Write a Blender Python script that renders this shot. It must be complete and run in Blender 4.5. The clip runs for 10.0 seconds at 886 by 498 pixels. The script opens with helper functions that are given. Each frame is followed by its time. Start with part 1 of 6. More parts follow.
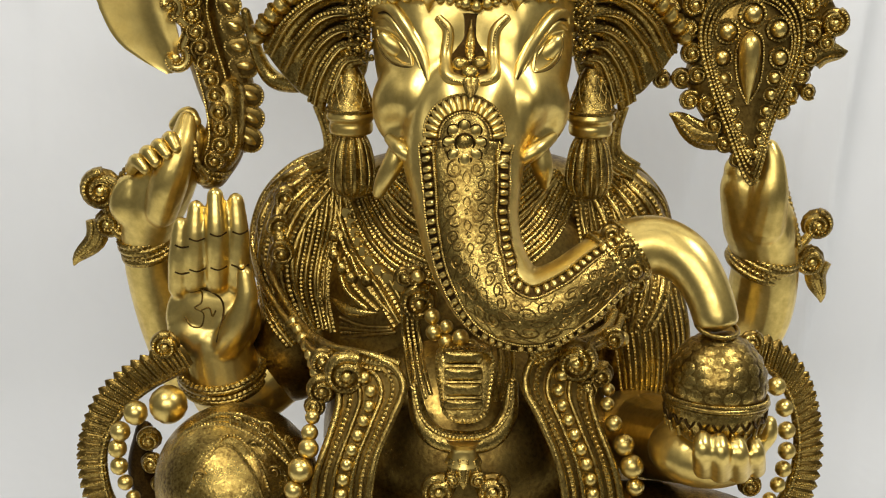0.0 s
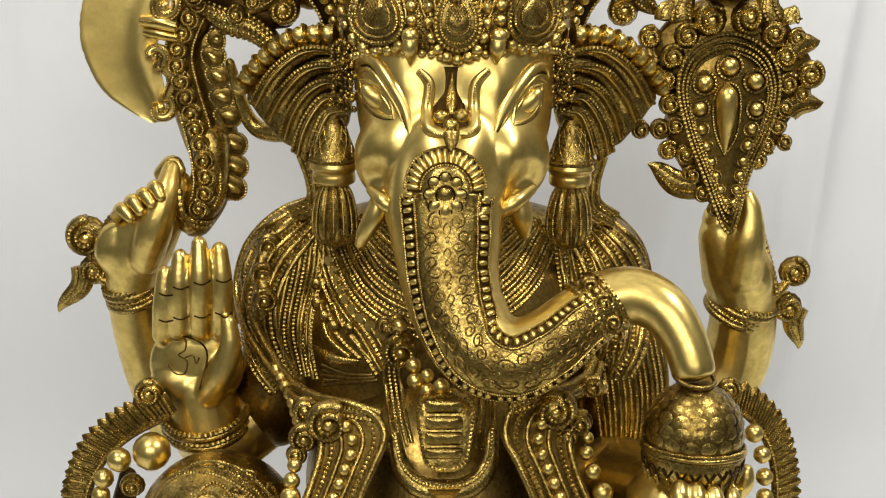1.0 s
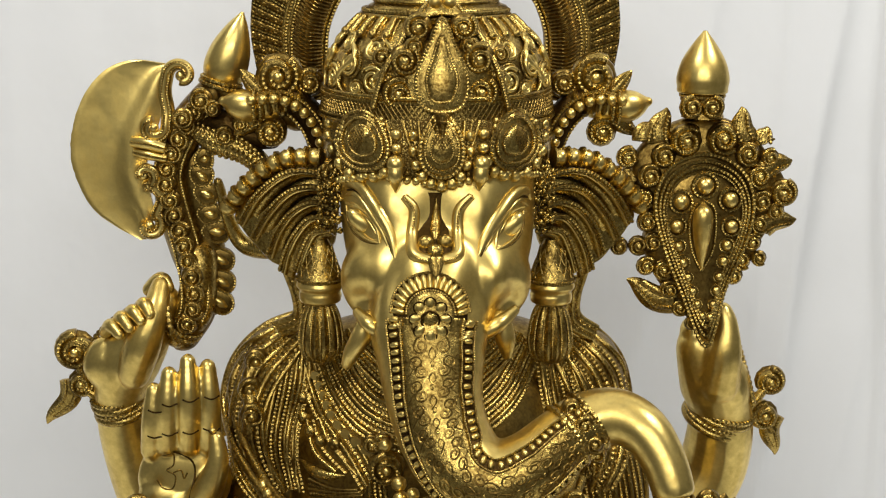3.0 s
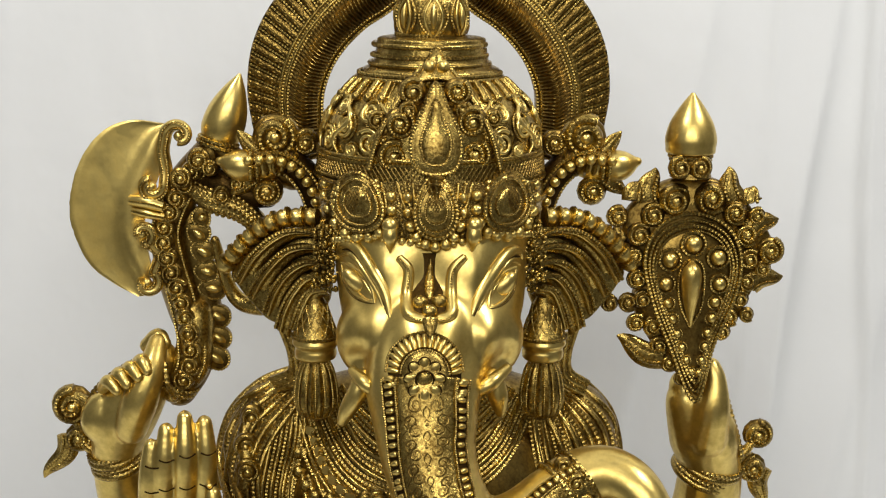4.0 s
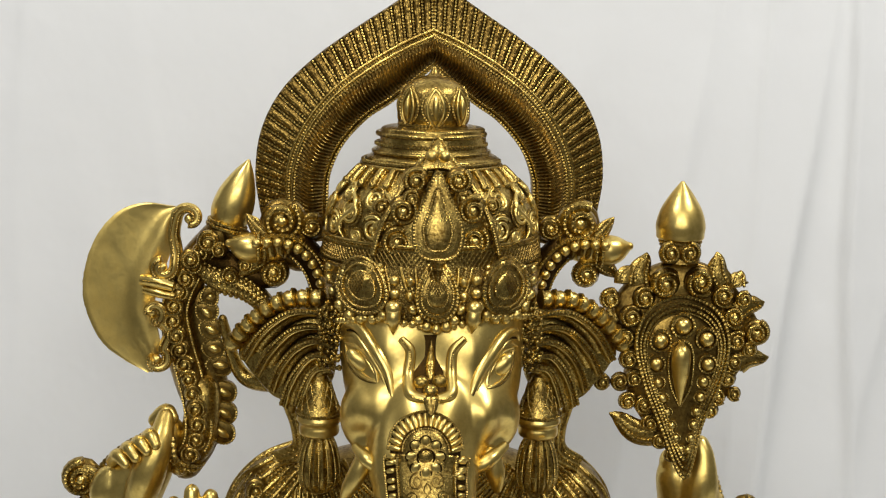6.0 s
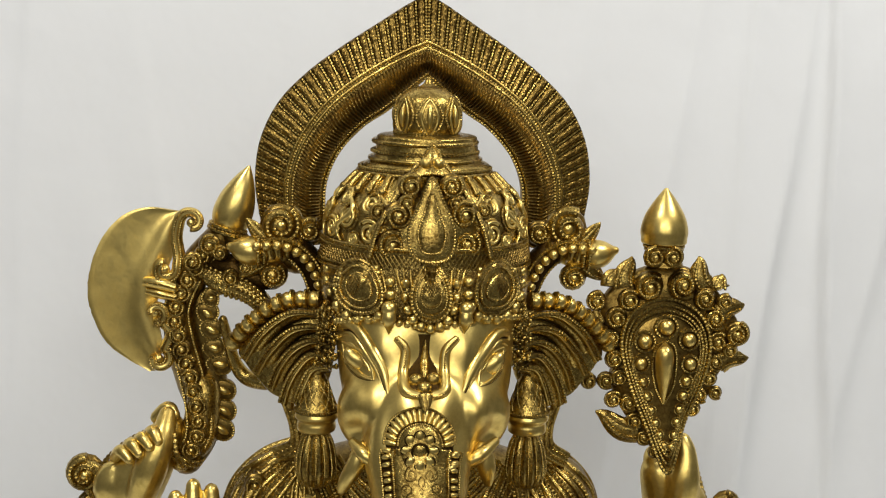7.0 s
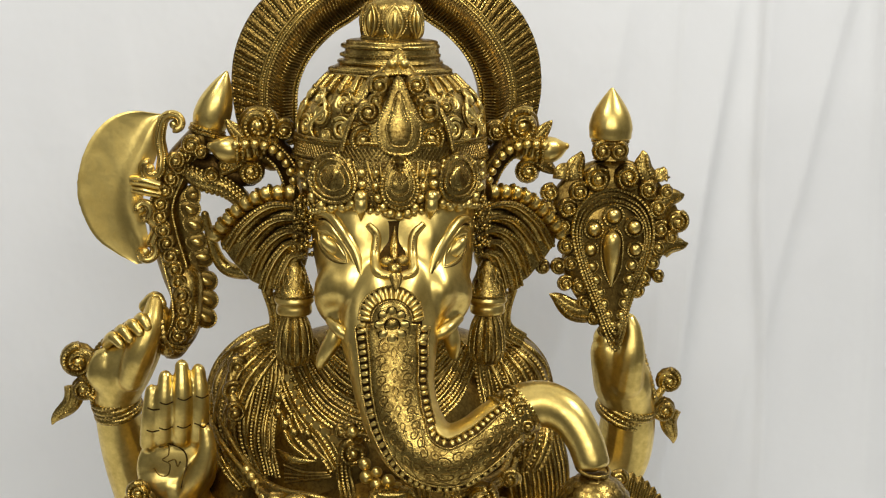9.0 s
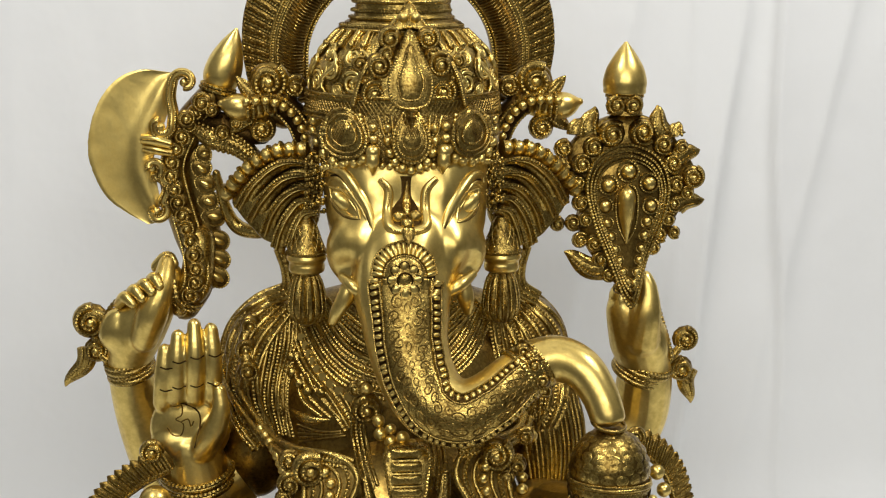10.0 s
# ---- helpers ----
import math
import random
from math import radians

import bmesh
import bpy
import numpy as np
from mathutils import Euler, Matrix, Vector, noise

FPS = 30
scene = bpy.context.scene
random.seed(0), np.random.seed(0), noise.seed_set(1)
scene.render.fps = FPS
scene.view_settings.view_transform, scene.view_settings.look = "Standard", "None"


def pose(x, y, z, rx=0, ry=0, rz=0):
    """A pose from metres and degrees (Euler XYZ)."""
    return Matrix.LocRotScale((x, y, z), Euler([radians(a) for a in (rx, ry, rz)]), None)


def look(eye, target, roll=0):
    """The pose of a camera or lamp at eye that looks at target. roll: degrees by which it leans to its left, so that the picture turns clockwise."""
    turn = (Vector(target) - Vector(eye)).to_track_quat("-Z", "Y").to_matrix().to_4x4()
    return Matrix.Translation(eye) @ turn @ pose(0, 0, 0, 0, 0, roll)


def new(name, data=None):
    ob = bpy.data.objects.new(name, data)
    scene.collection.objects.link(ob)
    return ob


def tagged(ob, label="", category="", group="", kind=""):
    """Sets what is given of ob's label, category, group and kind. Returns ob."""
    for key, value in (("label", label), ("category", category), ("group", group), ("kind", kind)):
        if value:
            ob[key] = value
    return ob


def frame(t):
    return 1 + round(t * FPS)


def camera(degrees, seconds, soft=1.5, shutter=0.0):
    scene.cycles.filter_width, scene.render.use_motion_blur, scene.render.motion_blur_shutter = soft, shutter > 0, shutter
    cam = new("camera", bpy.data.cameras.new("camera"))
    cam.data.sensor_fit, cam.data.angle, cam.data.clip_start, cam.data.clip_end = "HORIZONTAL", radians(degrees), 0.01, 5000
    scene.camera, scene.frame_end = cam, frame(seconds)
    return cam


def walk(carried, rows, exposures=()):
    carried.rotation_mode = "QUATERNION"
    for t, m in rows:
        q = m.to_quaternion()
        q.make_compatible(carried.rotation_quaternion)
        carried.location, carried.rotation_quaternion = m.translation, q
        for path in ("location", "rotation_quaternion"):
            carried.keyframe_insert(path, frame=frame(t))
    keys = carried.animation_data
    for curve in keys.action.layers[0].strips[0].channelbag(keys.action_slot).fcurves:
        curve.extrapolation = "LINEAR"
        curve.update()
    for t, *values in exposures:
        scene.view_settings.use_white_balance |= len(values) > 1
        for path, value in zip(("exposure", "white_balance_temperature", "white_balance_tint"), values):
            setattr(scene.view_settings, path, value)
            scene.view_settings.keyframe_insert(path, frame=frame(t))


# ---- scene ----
from mathutils.bvhtree import BVHTree

cam = camera(34.9, 10.0, soft=1.15)
PATH = [
    (0, (-0.062, -1.055, 0.658), (-0.013, 0.862, 0.087), 0.2),
    (0.5, (-0.058, -1.059, 0.67), (-0.003, 0.862, 0.116), 0.3),
    (1, (-0.057, -1.063, 0.678), (0.009, 0.863, 0.145), 0.4),
    (1.5, (-0.061, -1.067, 0.686), (0.018, 0.865, 0.176), 0.6),
    (2, (-0.064, -1.068, 0.701), (0.024, 0.868, 0.207), 0.6),
    (2.5, (-0.064, -1.07, 0.72), (0.03, 0.869, 0.24), 0.5),
    (4, (-0.072, -1.088, 0.766), (0.049, 0.863, 0.342), 0.6),
    (4.5, (-0.075, -1.099, 0.772), (0.053, 0.858, 0.378), 0.7),
    (5, (-0.079, -1.109, 0.781), (0.052, 0.851, 0.407), 0.9),
    (5.5, (-0.083, -1.119, 0.793), (0.052, 0.844, 0.434), 1.0),
    (7, (-0.1, -1.179, 0.798), (0.065, 0.787, 0.469), 1.4),
    (7.5, (-0.11, -1.221, 0.784), (0.077, 0.743, 0.454), 1.5),
    (8, (-0.121, -1.259, 0.775), (0.095, 0.699, 0.429), 1.6),
    (8.5, (-0.13, -1.283, 0.774), (0.11, 0.666, 0.397), 1.4),
    (9, (-0.132, -1.296, 0.764), (0.114, 0.648, 0.367), 1.0),
    (9.5, (-0.126, -1.299, 0.745), (0.107, 0.646, 0.34), 0.6),
    (10, (-0.126, -1.291, 0.733), (0.094, 0.653, 0.317), 0.4),
]

walk(cam, [(t, look(eye, target, roll)) for t, eye, target, roll in PATH],
     [(0, 0.1), (2.5, 0.04), (4.5, -0.03), (7, -0.1), (10, 0.0)])

# ---- light: a closed grey room; soft lamps out of view, fill lamps added ----
world = bpy.data.worlds.new("room_air")
scene.world = world
world.use_nodes = True
world.node_tree.nodes["Background"].inputs[0].default_value = (0.9, 0.95, 1.0, 1)
world.node_tree.nodes["Background"].inputs[1].default_value = 0.06
scene.view_settings.exposure = 0.0


def lamp(name, eye, target, size, power, color=(1.0, 0.985, 0.96)):
    data = bpy.data.lights.new(name, "AREA")
    data.shape, data.size, data.size_y = "RECTANGLE", size[0], size[1]
    data.energy, data.color = power, color
    ob = new(name, data)
    ob.matrix_world = look(eye, target)
    return tagged(ob, "soft white light that falls on the statue", "lamp")


lamp("studio_lamp", (-0.85, -0.8, 2.25), (0, 0.1, 0.45), (0.52, 0.40), 19.5)
lamp("studio_lamp", (1.1, -0.55, 2.05), (0, 0.1, 0.45), (0.52, 0.40), 21)
# weak fill added overhead; no lamp is known there
lamp("overhead_fill", (0.0, 0.0, 2.5), (0, 0.01, 0.0), (1.0, 0.6), 2)
# added front fill for cloth and brass, in a made-up wall opening
lamp("front_fill", (-0.3, -2.69, 1.75), (-0.3, 0.4, 1.55), (2.38, 1.08), 41)


# ---- materials ----
def material(name, base, metal=0.0, rough=0.5):
    m = bpy.data.materials.new(name)
    m.use_nodes = True
    b = m.node_tree.nodes["Principled BSDF"]
    b.inputs["Base Color"].default_value = (*base, 1)
    b.inputs["Metallic"].default_value = metal
    b.inputs["Roughness"].default_value = rough
    return m, m.node_tree, b


def node(tree, kind, **values):
    n = tree.nodes.new(kind)
    for key, value in values.items():
        n.inputs[key].default_value = value
    return n


def brass(name, bright, dull, rough, spread, grain, relief, stain, cells=0.0):
    """Brass with stains of patina at two scales; cells gives punched and chased ornament with dark grounds."""
    m, tree, b = material(name, bright, 1.0, rough)
    co = node(tree, "ShaderNodeTexCoord").outputs["Object"]
    big = node(tree, "ShaderNodeTexNoise", Scale=grain * 0.12, Detail=6.0, Roughness=0.65)
    small = node(tree, "ShaderNodeTexNoise", Scale=grain, Detail=4.0, Roughness=0.6)
    for n in (big, small):
        tree.links.new(co, n.inputs["Vector"])
    both = node(tree, "ShaderNodeMath")
    both.operation = "ADD"
    tree.links.new(big.outputs["Fac"], both.inputs[0])
    tree.links.new(small.outputs["Fac"], both.inputs[1])
    level = node(tree, "ShaderNodeMapRange")
    level.inputs["From Min"].default_value = 0.72 + stain
    level.inputs["From Max"].default_value = 1.28 + stain
    tree.links.new(both.outputs[0], level.inputs["Value"])
    fac, height = level.outputs["Result"], small.outputs["Fac"]
    if cells:
        warp = node(tree, "ShaderNodeMix")
        warp.data_type = "RGBA"
        warp.inputs[0].default_value = 0.006
        tree.links.new(co, warp.inputs[6])
        tree.links.new(big.outputs["Color"], warp.inputs[7])
        punch = node(tree, "ShaderNodeTexVoronoi", Scale=cells)
        punch.feature = "DISTANCE_TO_EDGE"
        tree.links.new(warp.outputs[2], punch.inputs["Vector"])
        edge = node(tree, "ShaderNodeMapRange")
        edge.inputs["From Min"].default_value, edge.inputs["From Max"].default_value = 0.02, 0.22
        edge.interpolation_type = "SMOOTHSTEP"
        tree.links.new(punch.outputs["Distance"], edge.inputs["Value"])
        times = node(tree, "ShaderNodeMath")
        times.operation = "MULTIPLY"
        tree.links.new(edge.outputs["Result"], times.inputs[0])
        tree.links.new(level.outputs["Result"], times.inputs[1])
        fac = times.outputs[0]
        more = node(tree, "ShaderNodeMath")
        more.operation = "MULTIPLY_ADD"
        more.inputs[1].default_value = 0.25
        tree.links.new(small.outputs["Fac"], more.inputs[0])
        tree.links.new(edge.outputs["Result"], more.inputs[2])
        height = more.outputs[0]
    mix = node(tree, "ShaderNodeMix")
    mix.data_type = "RGBA"
    mix.inputs[6].default_value, mix.inputs[7].default_value = (*dull, 1), (*bright, 1)
    tree.links.new(fac, mix.inputs[0])
    tree.links.new(mix.outputs[2], b.inputs["Base Color"])
    r = node(tree, "ShaderNodeMapRange")
    r.inputs["To Min"].default_value, r.inputs["To Max"].default_value = rough + spread, rough - spread * 0.4
    tree.links.new(fac, r.inputs["Value"])
    tree.links.new(r.outputs["Result"], b.inputs["Roughness"])
    bump = node(tree, "ShaderNodeBump", Strength=relief, Distance=0.0012)
    tree.links.new(height, bump.inputs["Height"])
    tree.links.new(bump.outputs["Normal"], b.inputs["Normal"])
    return m


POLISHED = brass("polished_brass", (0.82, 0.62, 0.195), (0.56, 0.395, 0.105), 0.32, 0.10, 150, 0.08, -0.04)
WORN = brass("worn_brass", (0.68, 0.485, 0.128), (0.12, 0.068, 0.014), 0.25, 0.12, 420, 0.35, 0.03)
# for grounds, grooves and gaps: patina, with recess shade put into the colour
PATINA_SHADE = brass("patina_shade_brass", (0.085, 0.047, 0.011), (0.025, 0.013, 0.004), 0.40, 0.12, 500, 0.4, 0.02)
CHASED = brass("chased_brass", (0.58, 0.42, 0.115), (0.07, 0.038, 0.009), 0.29, 0.14, 420, 0.5, 0.0, 560)
# aged tone; on torso and belly it also puts shade into the colour
OLD_SHADED = brass("aged_shaded_brass", (0.36, 0.238, 0.058), (0.09, 0.050, 0.011), 0.31, 0.12, 300, 0.22, 0.02)

cloth_mat, tree, b = material("white_cloth", (0.78, 0.785, 0.775), 0.0, 0.85)
co = node(tree, "ShaderNodeTexCoord").outputs["Object"]
weave = node(tree, "ShaderNodeTexNoise", Scale=900.0, Detail=2.0)
crease = node(tree, "ShaderNodeTexNoise", Scale=5.0, Detail=4.0, Roughness=0.6)
tree.links.new(co, weave.inputs["Vector"])
tree.links.new(co, crease.inputs["Vector"])
bump = node(tree, "ShaderNodeBump", Strength=0.25, Distance=0.02)
tree.links.new(crease.outputs["Fac"], bump.inputs["Height"])
fine = node(tree, "ShaderNodeBump", Strength=0.1, Distance=0.0005)
tree.links.new(weave.outputs["Fac"], fine.inputs["Height"])
tree.links.new(bump.outputs["Normal"], fine.inputs["Normal"])
tree.links.new(fine.outputs["Normal"], b.inputs["Normal"])

wall_mat, tree, b = material("room_paint", (0.2, 0.2, 0.2), 0.0, 0.8)
n = node(tree, "ShaderNodeTexNoise", Scale=40.0, Detail=5.0)
tree.links.new(node(tree, "ShaderNodeTexCoord").outputs["Object"], n.inputs["Vector"])
bump = node(tree, "ShaderNodeBump", Strength=0.15, Distance=0.004)
tree.links.new(n.outputs["Fac"], bump.inputs["Height"])
tree.links.new(bump.outputs["Normal"], b.inputs["Normal"])
floor_mat, tree, b = material("dark_floor", (0.14, 0.14, 0.14), 0.0, 0.5)


# ---- room ----
FLOOR = -0.16

def slab(name, low, high, mat, label):
    bm = bmesh.new()
    bmesh.ops.create_cube(bm, size=1)
    for v in bm.verts:
        v.co = [lo + (c + 0.5) * (hi - lo) for c, lo, hi in zip(v.co, low, high)]
    mesh = bpy.data.meshes.new(name)
    bm.to_mesh(mesh)
    bm.free()
    mesh.materials.append(mat)
    return tagged(new(name, mesh), label, kind="structure")


slab("floor", (-2.2, -2.8, FLOOR - 0.1), (2.2, 1.4, FLOOR), floor_mat, "dark plain floor of the room")
slab("ceiling", (-2.2, -2.8, 2.6), (2.2, 1.4, 2.7), wall_mat, "plain painted ceiling")
slab("wall_north", (-2.2, 1.3, FLOOR), (2.2, 1.4, 2.6), wall_mat, "plain painted wall behind the cloth")
# the opening in this unseen wall is added to hold the front fill
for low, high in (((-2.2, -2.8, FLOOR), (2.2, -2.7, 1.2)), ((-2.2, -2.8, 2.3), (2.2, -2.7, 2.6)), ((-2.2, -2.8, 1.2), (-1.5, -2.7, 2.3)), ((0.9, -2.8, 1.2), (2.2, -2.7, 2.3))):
    slab("wall_south", low, high, wall_mat, "plain painted wall round the opening for an added fill lamp")
slab("wall_west", (-2.2, -2.7, FLOOR), (-2.1, 1.3, 2.6), wall_mat, "plain painted side wall")
slab("wall_east", (2.1, -2.7, FLOOR), (2.2, 1.3, 2.6), wall_mat, "plain painted side wall")


FOLDS = [(0.31, 0.16, 0.06, 0.012), (0.40, 0.05, 0.04, -0.010), (0.462, 0.13, 0.07, 0.022), (0.515, -0.06, 0.04, -0.017), (0.60, 0.20, 0.06, 0.018), (0.68, -0.04, 0.05, -0.018),
         (0.80, 0.10, 0.06, 0.013), (0.95, -0.1, 0.06, 0.012), (0.16, 0.28, 0.05, 0.004), (-0.30, -0.12, 0.07, 0.003), (-0.46, 0.06, 0.06, -0.004), (-0.62, 0.03, 0.06, 0.006)]


def backdrop():
    """White cloth that hangs in soft vertical folds, with pressed creases, and sweeps forward under the statue."""
    xs = np.linspace(-1.4, 1.4, 521)
    path = [(0.50, 2.3 - (2.096 - FLOOR) * i / 130) for i in range(131)]
    path += [(0.50 - 0.2 * (1 - math.cos(a)), FLOOR + 0.204 - 0.2 * math.sin(a)) for a in np.linspace(0, math.pi / 2, 19)[1:]]
    # unseen forward part, added to bounce light up onto lower cloth and statue
    path += [(0.30 - 0.05 * i, FLOOR + 0.004) for i in range(1, 19)]

    def pleat(d, wide, deep):
        """A pressed fold: steep on one side, fading on the other."""
        return deep * (math.exp(d / wide) if d < 0 else math.exp(-d / (wide * 0.18)))
    verts, faces = [], []
    for y, z in path:
        hang = min(1.0, max(0.0, (z - FLOOR - 0.01) / 0.3))
        for x in xs:
            fold = 0.006 * math.sin(7 * x + 0.8 * z + 0.9) + 0.012 * noise.noise((x * 2.1, z * 1.0, 0.3)) + 0.0025 * noise.noise((x * 9, z * 2.5, 7.0)) + 0.0012 * noise.noise((x * 22, z * 7, 3.0))
            for at, lean, wide, deep in FOLDS:
                d = x - at - lean * (z - 0.6) - 0.012 * noise.noise((z * 3.0, at * 30, 1.0))
                fade = 0.35 + 0.65 * min(1.0, max(0.0, 0.5 + 1.6 * noise.noise((z * 1.6, at * 17, 5.0))))
                fold += pleat(-d if deep < 0 else d, wide, abs(deep)) * fade
            verts.append((x, y - fold * hang, z))
    n = len(xs)
    for i in range(len(path) - 1):
        for j in range(n - 1):
            faces.append((i * n + j, i * n + j + 1, (i + 1) * n + j + 1, (i + 1) * n + j))
    mesh = bpy.data.meshes.new("backdrop")
    mesh.from_pydata(verts, [], faces)
    mesh.polygons.foreach_set("use_smooth", [True] * len(faces))
    mesh.materials.append(cloth_mat)
    ob = tagged(new("backdrop", mesh), "white hanging cloth with soft vertical folds", "backdrop", kind="structure")
    thick = ob.modifiers.new("thickness", "SOLIDIFY")
    thick.thickness, thick.offset = 0.0015, -1
    return ob


backdrop()


# ---- the casting: every shape below goes into the statue's one mesh ----
class Cast:
    def __init__(self):
        self.verts, self.faces, self.mats, self.tree = [], [], [], None

    def add(self, verts, faces, mat):
        k = len(self.verts)
        self.verts.extend(verts)
        self.faces.extend([tuple(i + k for i in f) for f in faces])
        self.mats.extend([mat] * len(faces))

    def settle(self, since=(0, 0), reach=0.07):
        """Takes a mould of what is cast so far, for ornaments to lie on."""
        self.reach = reach
        self.tree = BVHTree.FromPolygons(self.verts[since[0]:], [tuple(i - since[0] for i in f) for f in self.faces[since[1]:]])

    def mark(self):
        return len(self.verts), len(self.faces)

    def touch(self, x, z, y):
        hit = self.tree.ray_cast(Vector((x, -0.6, z)), Vector((0, 1, 0)))
        return hit[0].y if hit[0] is not None and abs(hit[0].y - y) < self.reach else None

    def front(self, x, z, y):
        hit = self.tree.ray_cast(Vector((x, -0.6, z)), Vector((0, 1, 0)))
        return hit[0].y if hit[0] is not None and abs(hit[0].y - y) < self.reach else y


cast = Cast()
BRIGHT, WORK, DARK, FIELD, AGED_SHADED = 0, 1, 2, 3, 4


def smooth(points, steps=8, loop=False):
    """Points of any width, threaded by a Catmull-Rom curve."""
    p = np.array(points, float)
    if len(p) < 3:
        return np.array([p[0] + (p[-1] - p[0]) * i / steps for i in range(steps + 1)])
    ext = np.vstack([p[-1], p, p[:2]]) if loop else np.vstack([2 * p[0] - p[1], p, 2 * p[-1] - p[-2]])
    out = []
    for i in range(1, len(ext) - 2):
        a, b_, c, d = ext[i - 1:i + 3]
        for s in range(steps):
            t = s / steps
            out.append(0.5 * (2 * b_ + (c - a) * t + (2 * a - 5 * b_ + 4 * c - d) * t * t + (3 * b_ - a - 3 * c + d) * t ** 3))
    if not loop:
        out.append(p[-1])
    return np.array(out)


def even(path, step):
    """The path again, with its points evenly spaced."""
    gaps = np.linalg.norm(np.diff(path[:, :3], axis=0), axis=1)
    run = np.concatenate([[0], np.cumsum(gaps)])
    n = max(2, int(round(run[-1] / step)) + 1)
    at = np.linspace(0, run[-1], n)
    return np.stack([np.interp(at, run, path[:, i]) for i in range(path.shape[1])], 1)


def lay(points, lift=0.0, steps=8):
    """A smooth path laid on what is cast so far; what would hang over an edge is cut away."""
    path = smooth(points, steps)
    ys = [cast.touch(q[0], q[2], q[1]) for q in path]
    runs, here = [], []
    for i, y in enumerate(ys):
        if y is not None:
            here.append(i)
        if y is None or i == len(ys) - 1:
            runs.append(here)
            here = []
    best = max(runs, key=len)
    if len(best) < 5:
        best, ys = list(range(len(path))), [q[1] for q in path]
    out = path[best].copy()
    y = np.array([ys[i] for i in best], float)
    y = np.convolve(np.pad(y, 2, mode="edge"), np.ones(5) / 5, "valid")
    out[:, 1] = y - lift
    return out


def hull(path, half, depth, mat, seg=14, power=2.0, cap=True, free=True):
    """A skin swept along a path: half widths across, depths front to back."""
    path = np.asarray(path, float)
    n = len(path)
    tan = np.gradient(path[:, :3], axis=0)
    verts, faces, side = [], [], np.array((1.0, 0, 0))
    for i in range(n):
        t = tan[i] / (np.linalg.norm(tan[i]) + 1e-12)
        s = np.cross(t, (0, 1, 0))
        if i and (free or np.linalg.norm(s) < 0.25):
            s = side - t * side.dot(t)
        if np.linalg.norm(s) < 1e-3:
            s = np.cross(t, (0.3, 0.1, 1.0))
        s /= np.linalg.norm(s)
        if s.dot(side) < 0 and i:
            s = -s
        side, d = s, np.cross(s, t)
        for k in range(seg):
            a = 2 * math.pi * k / seg
            c, w = math.cos(a), math.sin(a)
            c, w = math.copysign(abs(c) ** (2 / power), c), math.copysign(abs(w) ** (2 / power), w)
            verts.append(tuple(path[i, :3] + s * c * half[i] + d * w * depth[i]))
    for i in range(n - 1):
        for k in range(seg):
            q = (k + 1) % seg
            faces.append((i * seg + k, i * seg + q, (i + 1) * seg + q, (i + 1) * seg + k))
    if cap:
        for i, sign in ((0, -1), (n - 1, 1)):
            t = tan[i] / (np.linalg.norm(tan[i]) + 1e-12)
            verts.append(tuple(path[i, :3] + sign * t * min(half[i], depth[i]) * 0.35))
            for k in range(seg):
                faces.append((i * seg + k, i * seg + (k + 1) % seg, len(verts) - 1))
    return verts, faces


def tube(points, mat, seg=10, steps=8, flat=1.0, path=None, r=None):
    if path is None:
        p = smooth(points, steps)
        a, b_ = p[0] - p[1], p[-1] - p[-2]
        a, b_ = a[:3] / np.linalg.norm(a[:3]), b_[:3] / np.linalg.norm(b_[:3])
        head_ = [(*(p[0, :3] + a * p[0, 3] * u), p[0, 3] * w) for u, w in ((0.85, 0.42), (0.62, 0.72), (0.33, 0.91))]
        tail_ = [(*(p[-1, :3] + b_ * p[-1, 3] * u), p[-1, 3] * w) for u, w in ((0.33, 0.91), (0.62, 0.72), (0.85, 0.42))]
        p = np.vstack([head_, p[:, :4], tail_])
    else:
        p = path
    rad = p[:, 3] if r is None else np.full(len(p), r)
    cast.add(*hull(p, rad, rad * flat, mat, seg), mat)


def rope(path, r, mat=WORK, pitch=1.75):
    """A wire of small beads along a path."""
    p = np.asarray(path, float)[:, :3]
    total = np.linalg.norm(np.diff(p, axis=0), axis=1).sum()
    n = max(2, int(total / (r * pitch)))
    p = even(p, total / (4 * n))
    wave = r * np.array((0.70, 0.96, 1.05, 0.96))[np.arange(len(p)) % 4]
    cast.add(*hull(p, wave, wave, mat, 6), mat)


def ball(c, r, mat=BRIGHT, flat=1.0, rings=7, seg=12):
    verts, faces = [(c[0], c[1], c[2] + r)], []
    for i in range(1, rings):
        a = math.pi * i / rings
        for k in range(seg):
            b_ = 2 * math.pi * k / seg
            verts.append((c[0] + r * math.sin(a) * math.cos(b_), c[1] + r * flat * math.sin(a) * math.sin(b_), c[2] + r * math.cos(a)))
    verts.append((c[0], c[1], c[2] - r))
    for k in range(seg):
        q = (k + 1) % seg
        faces.append((0, 1 + k, 1 + q))
        for i in range(rings - 2):
            faces.append((1 + i * seg + k, 1 + (i + 1) * seg + k, 1 + (i + 1) * seg + q, 1 + i * seg + q))
        faces.append((len(verts) - 1, 1 + (rings - 2) * seg + q, 1 + (rings - 2) * seg + k))
    cast.add(verts, faces, mat)


def beads(path, r, gap=2.1, mat=BRIGHT, size=None):
    for i, p in enumerate(even(np.asarray(path, float)[:, :3], r * gap)):
        ball(p, r, mat, 1.0, 5, 8)


